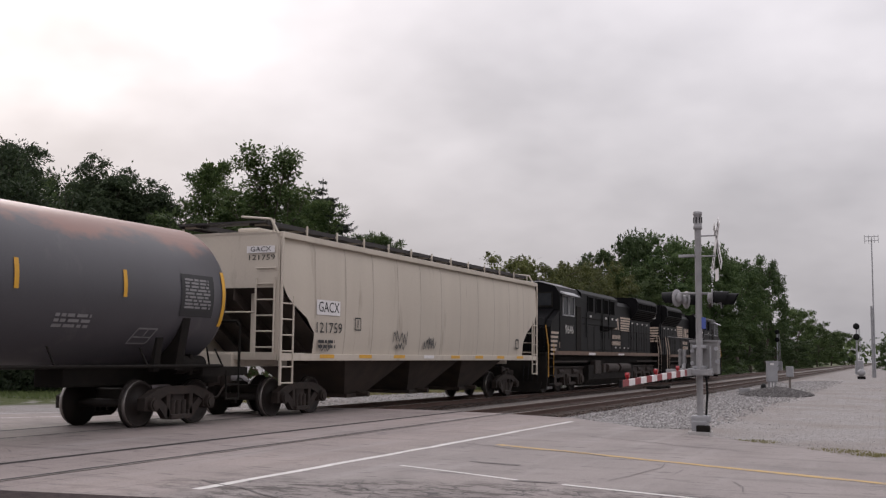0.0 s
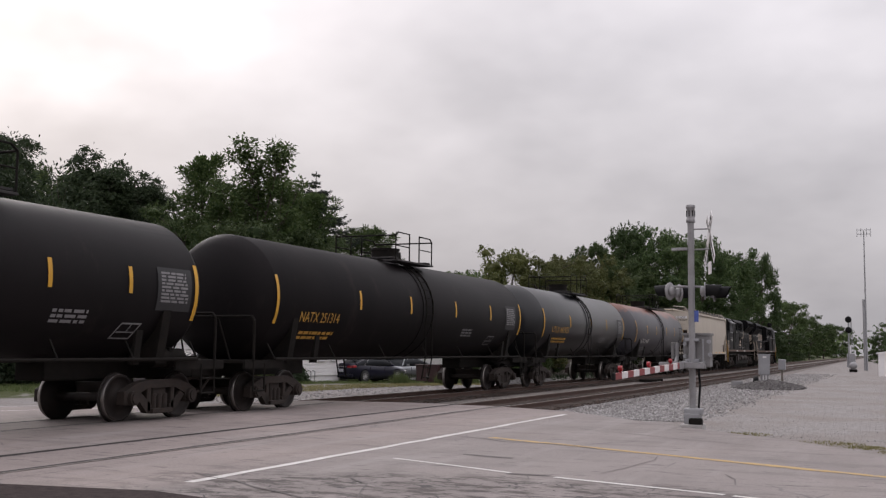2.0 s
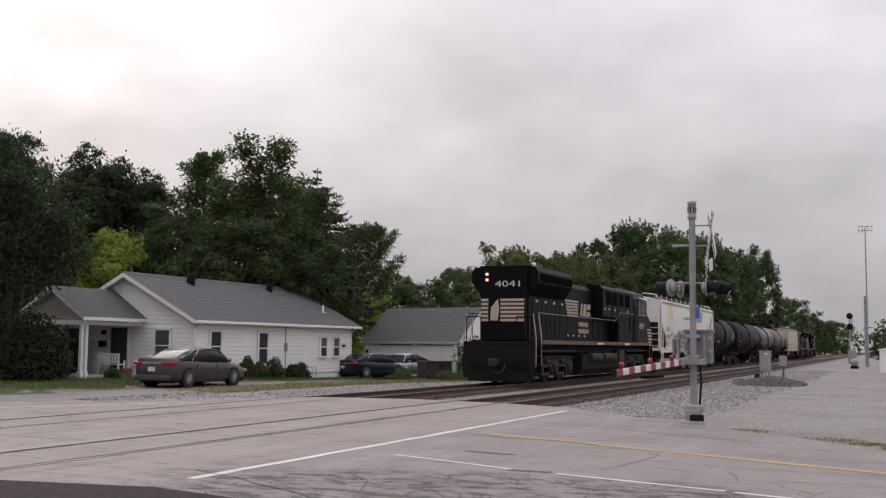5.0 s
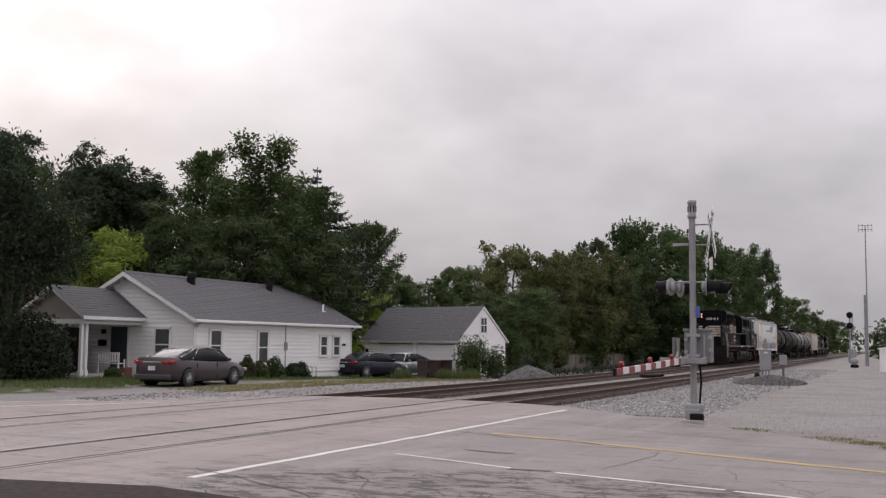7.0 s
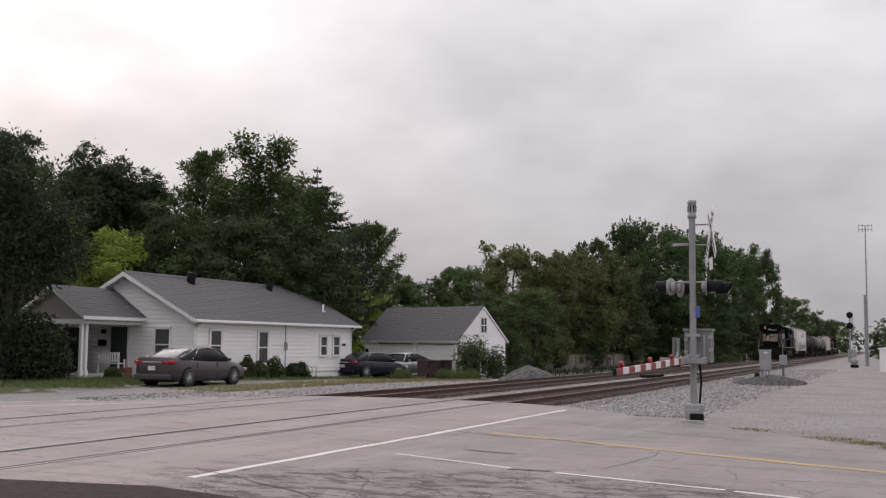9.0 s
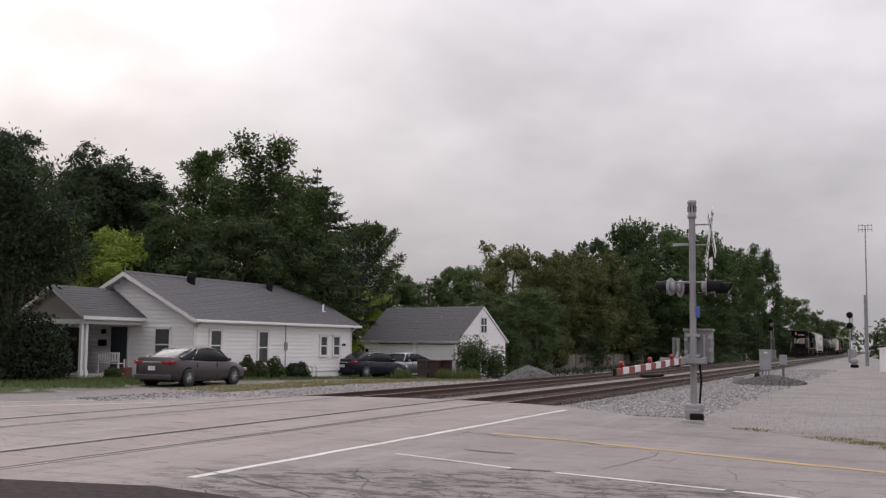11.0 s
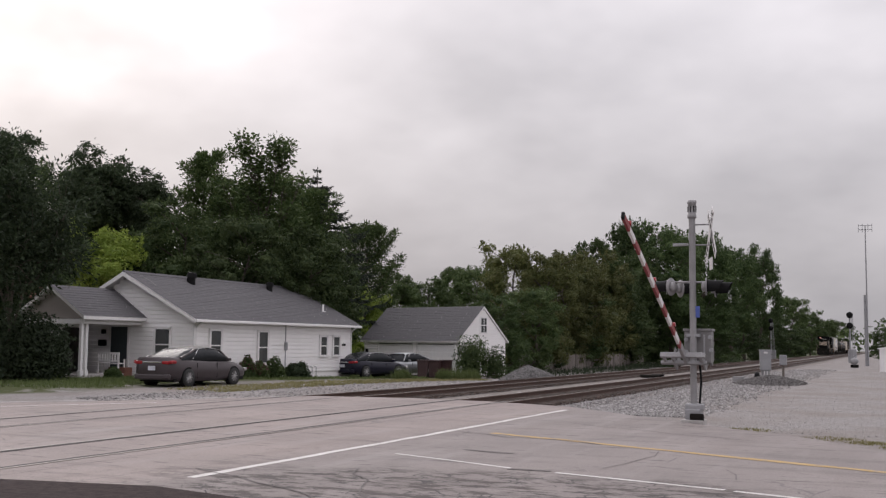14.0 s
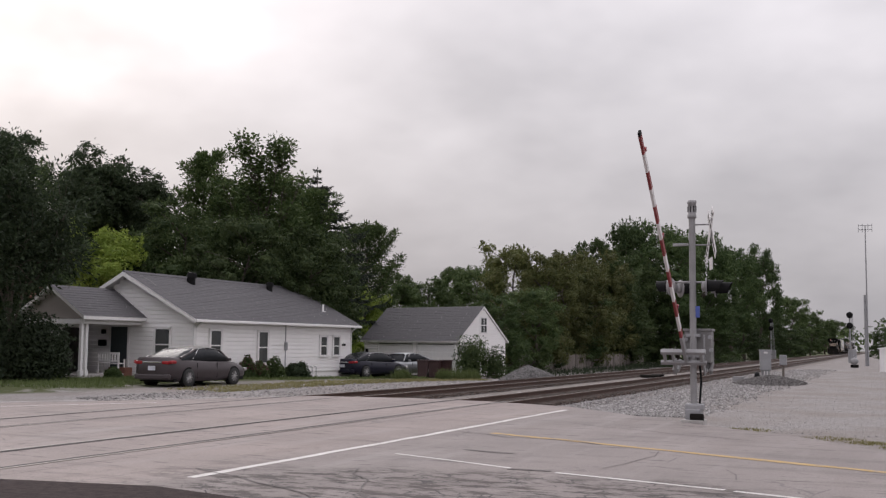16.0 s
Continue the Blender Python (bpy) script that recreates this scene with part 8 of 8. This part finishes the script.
def tree_kind(kind, seed):
    """One tree of a kind, 12 m high with a crown radius of 4 m; copies are scaled to their size."""
    rnd = np.random.default_rng(seed)
    h, r = 12.0, 4.0
    label, bark, leaf, dens = {
        "broad": ("tall green broadleaf tree with drooping sprays", "bark", "leaf_wood", 1.0),
        "mid": ("full green broadleaf tree in the woods", "bark", "leaf_mid", 1.0),
        "olive": ("olive-green tree with browning leaves", "bark", "leaf_olive", 0.9),
        "light": ("bright green young tree", "bark", "leaf_light", 1.0),
        "sparse": ("thin-crowned tree with branches showing against the sky", "bark", "leaf_mid", 0.4),
        "bush": ("dense green undergrowth tree, leafy to the ground", "bark", "leaf_under", 1.0),
    }[kind]
    t = thing("tree", label, "tree", "trees round the crossing")
    lobes = []
    start = {"bush": 0.1, "light": 0.15}.get(kind, 0.28)
    mb, ends = limbs(rnd, h, r, 13 if kind != "sparse" else 18, start)
    part("trunk", mb, bark, t)
    low = {"bush": 0.02, "light": 0.1, "broad": 0.30, "sparse": 0.35}.get(kind, 0.12)
    n = {"sparse": 80, "bush": 34}.get(kind, 42)
    for i in range(n):
        f = (i + 0.5) / n
        z = h * (low + (0.97 - low) * f)
        env = math.sin(math.pi * min(1, (0.10 + 0.86 * f))) ** 0.55 if kind != "bush" else (1 - f * 0.75) ** 0.5
        a = i * 2.399 + rnd.random()
        q = r * env * (0.55 + 0.4 * rnd.random())
        s = r * (0.15 + 0.20 * rnd.random() ** 1.5) * (0.5 if kind == "sparse" else 1.0)
        lobes.append(((q * math.cos(a), q * math.sin(a), z - s * 0.5), (s * 1.15, s * 1.15, s * 0.75), int(520 * (1.3 if kind == "sparse" else dens) * (s / 1.1) ** 1.3)))
    for e in ends:
        w = 0.5 if kind == "sparse" else 1.0
        lobes.append((tuple(e), (r * 0.24 * w, r * 0.24 * w, r * 0.17 * w), int(220 * dens)))
    # twigs standing out of the outline
    for c, rad, _ in list(lobes):
        for _ in range(5 if kind != "bush" else 3):
            d = Vector((rnd.normal(), rnd.normal(), abs(rnd.normal()) * 1.1 + 0.1)).normalized()
            k = 0.95 + 0.35 * rnd.random()
            lobes.append(((c[0] + d.x * rad[0] * k, c[1] + d.y * rad[1] * k, c[2] + d.z * rad[2] * k), (0.16, 0.16, 0.22), 12))
    crown = leaves(rnd, lobes, 0.23, 0.45, 0.35 if kind == "broad" else 0.0, 0.0 if kind == "sparse" else 0.5)
    part("crown", crown, leaf, t)
    t.matrix_basis = pose(0, 0, -60)
    return t


def sprays(p, a, n, size, wide=0.45):
    """Bent leaves at points p, along a, facing n; one builder."""
    p, a, n, size = np.array(p), np.array(a), np.array(n), np.array(size)[:, None]
    a /= np.linalg.norm(a, axis=1)[:, None]
    b = np.cross(n, a)
    b /= np.linalg.norm(b, axis=1)[:, None] + 1e-9
    n = np.cross(a, b)
    w = size * wide * 0.5
    q = np.stack([p, p + a * size * 0.5 + b * w + n * 0.1 * size, p + a * size, p + a * size * 0.5 - b * w + n * 0.1 * size], 1).reshape(-1, 3)
    return MB().add(q.tolist(), [(4 * i, 4 * i + 1, 4 * i + 2, 4 * i + 3) for i in range(len(p))])


def grow(mb, rnd, p, d, length, width, level, tips, split=3, wild=0.6, up=0.15, keep=0.74):
    """A limb that bends and forks; the ends of its twigs are gathered in tips."""
    mid = p + d * length * 0.5 + Vector((rnd.normal(), rnd.normal(), rnd.normal())) * length * 0.07
    end = mid + (d + Vector((rnd.normal(), rnd.normal(), rnd.normal())) * 0.18).normalized() * length * 0.5
    n = 7 if level > 2 else 5
    mb.cyl(p, mid, width, width * 0.82, n=n, caps=False).cyl(mid, end, width * 0.82, width * 0.62, n=n, caps=False)
    if level == 0:
        tips.append((end, d))
        return
    if level < 3:
        tips.append((mid, d))
    for i in range(split):
        side = Vector((rnd.normal(), rnd.normal(), rnd.normal() * 0.7))
        c = (d + side * wild + Vector((0, 0, up))).normalized()
        root = end if i else mid.lerp(end, 0.6)
        grow(mb, rnd, root, c, length * keep * (0.75 + 0.5 * rnd.random()), width * 0.6, level - 1, tips, split, wild, up, keep)


def solo_tree(kind, x, y, h, r, seed):
    """A tree that stands out against the sky, built at its own size from its limbs outwards."""
    rnd = np.random.default_rng(seed)
    label, leaf = {
        "frond": ("tall tree with umbrella tufts of long drooping fronds", "leaf_frond"),
        "feather": ("upright green tree with feathery rising sprays", "leaf_mid"),
        "open": ("gnarled open tree, dark limbs showing between leaf tufts", "leaf_mid"),
        "yard": ("dark shade tree with low spreading boughs beside the porch", "leaf_dark"),
        "spruce": ("ragged dark spruce with long drooping boughs", "needle"),
    }[kind]
    t = thing("tree", label, "tree", "trees round the crossing", pose(x, y, ground_z(x, y) - 0.05))
    wood, tips = MB(), []
    P, A, N, S = [], [], [], []

    def tuft(c, count, spread, size, lift=0.0):
        for _ in range(count):
            o = Vector((rnd.normal(), rnd.normal(), rnd.normal() * 0.75))
            w = (o + Vector((0, 0, lift)) + Vector((rnd.normal(), rnd.normal(), rnd.normal())) * 0.5).normalized()
            P.append(c + o * spread * 0.6)
            A.append(w)
            N.append((rnd.normal() * 0.5, rnd.normal() * 0.5, 1.0))
            S.append(size * (0.6 + 0.8 * rnd.random()))

    if kind == "spruce":
        wood.cyl((0, 0, -0.4), (0, 0, h), 0.22, 0.015, n=8)
        whorls = 38
        for k in range(whorls):
            f = k / whorls
            z = h * (0.25 + 0.745 * f) + rnd.normal() * 0.12
            for i in range(4):
                a = k * 1.1 + i * 1.2566 + rnd.random() * 0.6
                reach = r * (1.02 - f) ** 0.85 * (0.5 + 0.65 * rnd.random())
                way = Vector((math.cos(a), math.sin(a), 0))
                side = Vector((-way.y, way.x, 0))
                steps = max(4, int(reach / 0.16))
                last = Vector((0, 0, z))
                for s in range(1, steps + 1):
                    u = s / steps
                    p = Vector((0, 0, z)) + way * reach * u + Vector((0, 0, reach * (0.30 * u - 0.62 * u * u + 0.42 * u ** 4)))
                    wood.cyl(last, p, 0.035 * (1 - u) + 0.008, 0.035 * (1 - u) + 0.007, n=4, caps=False)
                    last = p
                    twig = min(1.0, 0.3 + reach / 2.2) * (0.16 + 0.30 * math.sin(math.pi * min(1.0, 0.25 + 0.75 * u)))
                    for q in range(7):
                        sg = -1 if q % 2 else 1
                        w = side * sg * (0.2 + 0.7 * rnd.random()) + way * 0.55 + Vector((0, 0, -1.0 + 1.3 * rnd.random()))
                        P.append(p)
                        A.append(w)
                        N.append((rnd.normal(), rnd.normal(), 0.6))
                        S.append(twig * (0.6 + 0.8 * rnd.random()))
        for _ in range(18):
            P.append(Vector((0, 0, h * (0.93 + 0.07 * rnd.random()))))
            A.append((rnd.normal() * 0.5, rnd.normal() * 0.5, 0.8))
            N.append((rnd.normal(), rnd.normal(), 0.2))
            S.append(0.2)
        wide = 0.3
    else:
        start = {"frond": 0.34, "feather": 0.16, "open": 0.30, "yard": 0.26}[kind]
        lean = Vector((rnd.normal() * 0.05, rnd.normal() * 0.05, 1)).normalized()
        top = lean * h * start
        wood.cyl((0, 0, -0.4), top * 0.5, h * 0.019, h * 0.016, n=9, caps=False).cyl(top * 0.5, top, h * 0.016, h * 0.013, n=9, caps=False)
        if kind == "feather":
            for k in range(46):
                f = (k + rnd.random()) / 46
                z = h * (start + (0.95 - start) * f)
                a = k * 2.4
                reach = r * (0.35 + 0.65 * math.sin(math.pi * min(1, 0.25 + 0.72 * f))) * (0.55 + 0.55 * rnd.random())
                tip = Vector((math.cos(a) * reach, math.sin(a) * reach, min(h * 1.0, z + reach * (0.8 + 0.9 * rnd.random()))))
                root = Vector((0, 0, z))
                wood.cyl(root, tip, 0.05 * (1.1 - f), 0.01, n=5, caps=False)
                for s in range(6):
                    tuft(root.lerp(tip, 0.35 + 0.13 * s), 72, 0.55 * (1 - 0.10 * s), 0.23, 0.8)
            wood.cyl(top, (0, 0, h * 0.96), h * 0.013, 0.02, n=7, caps=False)
            wide = 0.42
        else:
            for i in range(4):
                a = i * 1.571 + rnd.random() * 0.8
                out = {"frond": 0.42, "open": 0.6, "yard": 0.9}[kind]
                d = Vector((math.cos(a) * out, math.sin(a) * out, 1)).normalized()
                grow(wood, rnd, top * (0.8 + 0.07 * i), d, h * 0.20, h * 0.0085, 3, tips, 3, {"frond": 0.45, "open": 0.55, "yard": 0.65}[kind], {"frond": 0.3, "open": 0.12, "yard": -0.08}[kind])
            grow(wood, rnd, top, lean, h * 0.21, h * 0.010, 3, tips, 3, 0.5, 0.2)
            # bring the twigs to the tree's height and spread
            zs = max(p.z for p, _ in tips)
            rs = sorted(math.hypot(p.x, p.y) for p, _ in tips)[int(len(tips) * 0.95)]
            kz, kr = (h * 0.965 - h * start * 0.8) / (zs - h * start * 0.8), r * 0.95 / rs

            def fit(p):
                z = p[2]
                if z > h * start * 0.8:
                    z = h * start * 0.8 + (z - h * start * 0.8) * kz
                return Vector((p[0] * kr, p[1] * kr, z))
            wood.v = [tuple(fit(p)) if p[2] > h * start * 0.8 else p for p in wood.v]
            for p, d in tips:
                p = fit(p)
                if kind == "open":
                    if rnd.random() < 0.9:
                        tuft(p, 84, 0.38, 0.19, 0.0)
                elif kind == "yard":
                    tuft(p, 90, 0.55, 0.21)
                else:
                    # a rosette of drooping fronds
                    tuft(p + Vector((0, 0, -0.25)), 26, 0.5, 0.22)
                    for q in range(8):
                        a = q * 0.79 + rnd.random()
                        way = Vector((math.cos(a), math.sin(a), 0))
                        reach = 0.55 + 0.35 * rnd.random()
                        for s in range(7):
                            u = (s + 0.5) / 7
                            c = p + way * reach * u + Vector((0, 0, 0.45 * u - 0.95 * u * u + 0.12 * rnd.normal()))
                            for sg in (-1, 1):
                                P.append(c)
                                A.append(Vector((-way.y * sg, way.x * sg, 0)) + way * 0.5 + Vector((0, 0, -0.8 + 0.5 * rnd.normal())))
                                N.append((rnd.normal(), rnd.normal(), 0.7))
                                S.append(0.27 * (1.1 - 0.5 * u))
            wide = 0.75 if kind == "open" else 0.42
    part("trunk", wood, "bark", t)
    part("crown", sprays([tuple(v) for v in P], [tuple(v) for v in A], [tuple(v) for v in N], S, wide), leaf, t)
    return t


def plant(kind, rows, seeds):
    kinds = [tree_kind(kind, s) for s in seeds]
    for i, (x, y, h, r) in enumerate(rows):
        src = kinds[i % len(kinds)]
        k = r / 4.0 * 1.08
        m = pose(x, y, ground_z(x, y) - 0.05, 0, 0, (i * 137) % 360) @ Matrix.Diagonal((k, k, (h + 0.3) / 12.0, 1))
        if i < len(kinds):
            src.matrix_basis = m
        else:
            c = copy_thing(src, Matrix.Identity(4))
            c.matrix_basis = m


plant("broad", BROAD, (11, 12, 13))
plant("mid", MID, (21, 22, 23))
plant("olive", OLIVE, (31, 32))
plant("light", LIGHT, (41,))
plant("sparse", SPARSE, (51, 52))
plant("bush", BUSH, (71, 72))
for kind_name, spots in (("frond", FROND), ("feather", FEATHER), ("open", OPEN), ("yard", YARD), ("spruce", SPRUCE)):
    for n_spot, spot in enumerate(spots):
        solo_tree(kind_name, *spot, 400 + 17 * n_spot)


# ---- shrubs, grass and weeds ----
def shrub(name, label, x, y, h, r, leaf, seed, flowers=False, count=9, size=0.10, z=None):
    rnd = np.random.default_rng(seed)
    t = thing(name, label, "shrub", m=pose(x, y, ground_z(x, y) - 0.03 if z is None else z))
    mb = MB()
    lobes = []
    for i in range(count):
        a = i * 2.4
        q = r * 0.6 * math.sqrt((i + 0.5) / count)
        e = Vector((q * math.cos(a), q * math.sin(a), h * (0.45 + 0.45 * rnd.random()) * (1.05 - 0.9 * (q / r) ** 2)))
        mb.cyl((0, 0, -0.05), e, 0.02, 0.006, n=5, caps=False)
        lobes.append((tuple(e), (r * 0.42, r * 0.42, h * 0.25), 260))
        lobes.append(((e.x * 1.1, e.y * 1.1, e.z * 0.45), (r * 0.4, r * 0.4, h * 0.22), 160))
    part("stems", mb, "bark", t)
    part("foliage", leaves(rnd, lobes, size, 0.4), leaf, t)
    if flowers:
        part("blossom", leaves(rnd, [(c, q, 40) for c, q, _ in lobes[::2]], 0.12, 0.3), "flower", t, "dark red blossoms")
    return t


shrub("porch_bush", "large dark rounded bush before the porch", -31.0, 31.2, 2.4, 1.95, "leaf_dark", 101, count=44, size=0.14)
shrub("porch_bush", "large dark rounded bush before the porch", -32.9, 31.2, 2.2, 1.4, "leaf_dark", 102, count=26, size=0.14)
shrub("garage_shrub", "loose grey-green shrub at the garage corner", -24.6, 61.0, 2.6, 1.25, "leaf_mid", 103, count=16, size=0.13)
shrub("garage_shrub", "thin grey-green shrub beside the garage", -23.4, 62.0, 1.9, 1.0, "leaf_mid", 108, count=8, size=0.13)
shrub("flower_bed", "low garden plants with dark red blossoms", -27.45, 40.9, 1.0, 0.4, "leaf_mid", 104, True)
shrub("flower_bed", "low garden plants with dark red blossoms", -27.4, 41.9, 0.75, 0.45, "leaf_mid", 105, True)
shrub("wall_shrub", "small green shrub along the house wall", -27.4, 43.2, 0.95, 0.5, "leaf_mid", 106)
shrub("wall_shrub", "small trimmed shrub along the house wall", -27.4, 45.4, 0.85, 0.55, "leaf_dark", 107)
shrub("wall_shrub", "small trimmed shrub along the house wall", -27.3, 44.6, 0.7, 0.45, "leaf_dark", 109)
shrub("porch_plant", "low plants beside the porch step", -29.9, 34.9, 0.45, 0.4, "leaf_mid", 110)
shrub("porch_plant", "low dark plants before the porch floor", -32.9, 33.75, 0.75, 0.6, "leaf_dark", 112)
shrub("porch_plant", "low plants before the porch", -31.9, 33.6, 0.35, 0.45, "leaf_mid", 111)


def tufts(name, label, material, count, where, height, seed):
    """Blades of grass, three to a tuft."""
    rnd = random.Random(seed)
    vs, fs = [], []
    for _ in range(count):
        x, y, k = where(rnd)
        z = max(ground_z(x, y), -0.6)
        for _ in range(4):
            a = rnd.random() * 6.283
            hh = height * k * rnd.uniform(0.5, 1.2)
            bx, by = x + rnd.uniform(-0.08, 0.08), y + rnd.uniform(-0.08, 0.08)
            lx, ly = math.cos(a) * hh * 0.4, math.sin(a) * hh * 0.4
            wx, wy = -math.sin(a) * 0.014, math.cos(a) * 0.014
            o = len(vs)
            vs += [(bx - wx, by - wy, z - 0.02), (bx + wx, by + wy, z - 0.02), (bx + lx, by + ly, z + hh)]
            fs.append((o, o + 1, o + 2))
    return tagged(part(name, MB().add(vs, fs), material), label, "grass", kind="stuff")


def lawn(r):
    y = 27 + 33 * r.random()
    x = -25.8 - 7 * r.random() - 0.5 * math.sin(y)
    if -30.6 < x < -24 and 31 < y < 36.5 and x > -26.2:
        x -= 2
    return x, y, 1.0


tufts("lawn_grass", "short green lawn grass by the house", "grass", 9000, lawn, 0.13, 201)


def verge(r):
    y = 30 + 26 * r.random()
    x = -21.2 - 2.6 * r.random() ** 2 - bend(y)
    return x, y, 0.6 + 0.8 * max(0, noise.noise((x * 0.7, y * 0.7, 9)))


tufts("verge_grass", "dry grass in the gravel verge", "dry_grass", 4000, verge, 0.13, 202)


def weeds(r):
    cx, cy, s = r.choice(((-23.9, 56.8, 0.7), (-23.3, 57.6, 0.6), (-24.6, 51.2, 0.45), (-23.5, 54.3, 0.4)))
    a, q = r.random() * 6.283, math.sqrt(r.random())
    return cx + s * q * math.cos(a), cy + 1.4 * s * q * math.sin(a), 1.2 - 0.5 * q


tufts("tall_weeds", "tall green weeds beside the track", "grass", 1000, weeds, 0.62, 203)


def roadside(r):
    cx, cy, s = r.choice(((-2.75, 20.6, 0.45), (-1.2, 19.3, 0.5), (-0.6, 18.7, 0.35), (-0.05, 18.0, 0.4)))
    a, q = r.random() * 6.283, math.sqrt(r.random())
    return cx + s * q * math.cos(a), cy + s * q * math.sin(a), 1 - 0.5 * q


tufts("roadside_grass", "small tufts of grass at the road's edge", "dry_grass", 350, roadside, 0.05, 204)


def backwoods(r):
    y = 66 + 110 * r.random()
    x = -20.5 - 6 * r.random() - bend(y)
    return x, y, 0.5 + 1.0 * r.random()


tufts("wood_edge_grass", "rough grass along the edge of the woods", "leaf_dark", 3500, backwoods, 0.35, 205)


# ---- distant woods closing the horizon ----
def far_woods():
    rnd = np.random.default_rng(301)
    lobes = []
    for i in range(260):
        a = 6.283 * i / 260
        d = 620 + 60 * rnd.random()
        x, y = d * math.sin(a), d * math.cos(a)
        h = 11 + 6 * rnd.random()
        lobes.append(((x, y, h * 0.45 - 1.5), (11, 11, h * 0.6), 110))
    tagged(part("far_woods", leaves(rnd, lobes, 3.2, 0.3), "leaf_mid"), "distant woods along the horizon", "woods", kind="stuff")


far_woods()


# ---- movement ----
def gate_pose(angle):
    """The gate arm raised by that many degrees."""
    return Matrix.Translation(GATE_PIVOT) @ pose(0, 0, 0, 0, 0, GATE_AZ) @ pose(0, 0, 0, 0, -angle, 0)


def motions():
    for car, rel, turn in TRAIN:
        walk(car, [(t, on_track(rel + SPEED * t) @ pose(0, 0, 0, 0, 0, turn)) for t in range(17)])
    raise_rows = [(0.0, -1.4), (6.0, -1.4), (11.2, -1.4), (11.4, -0.4), (11.6, 2.4), (12.0, 6.2), (12.5, 11.3), (13.0, 16.2), (13.5, 20.9), (14.0, 25.8), (14.5, 30.9), (15.0, 36.0), (15.5, 40.9), (16.0, 46.2)]
    walk(GATE, [(t, gate_pose(a)) for t, a in raise_rows])


motions()
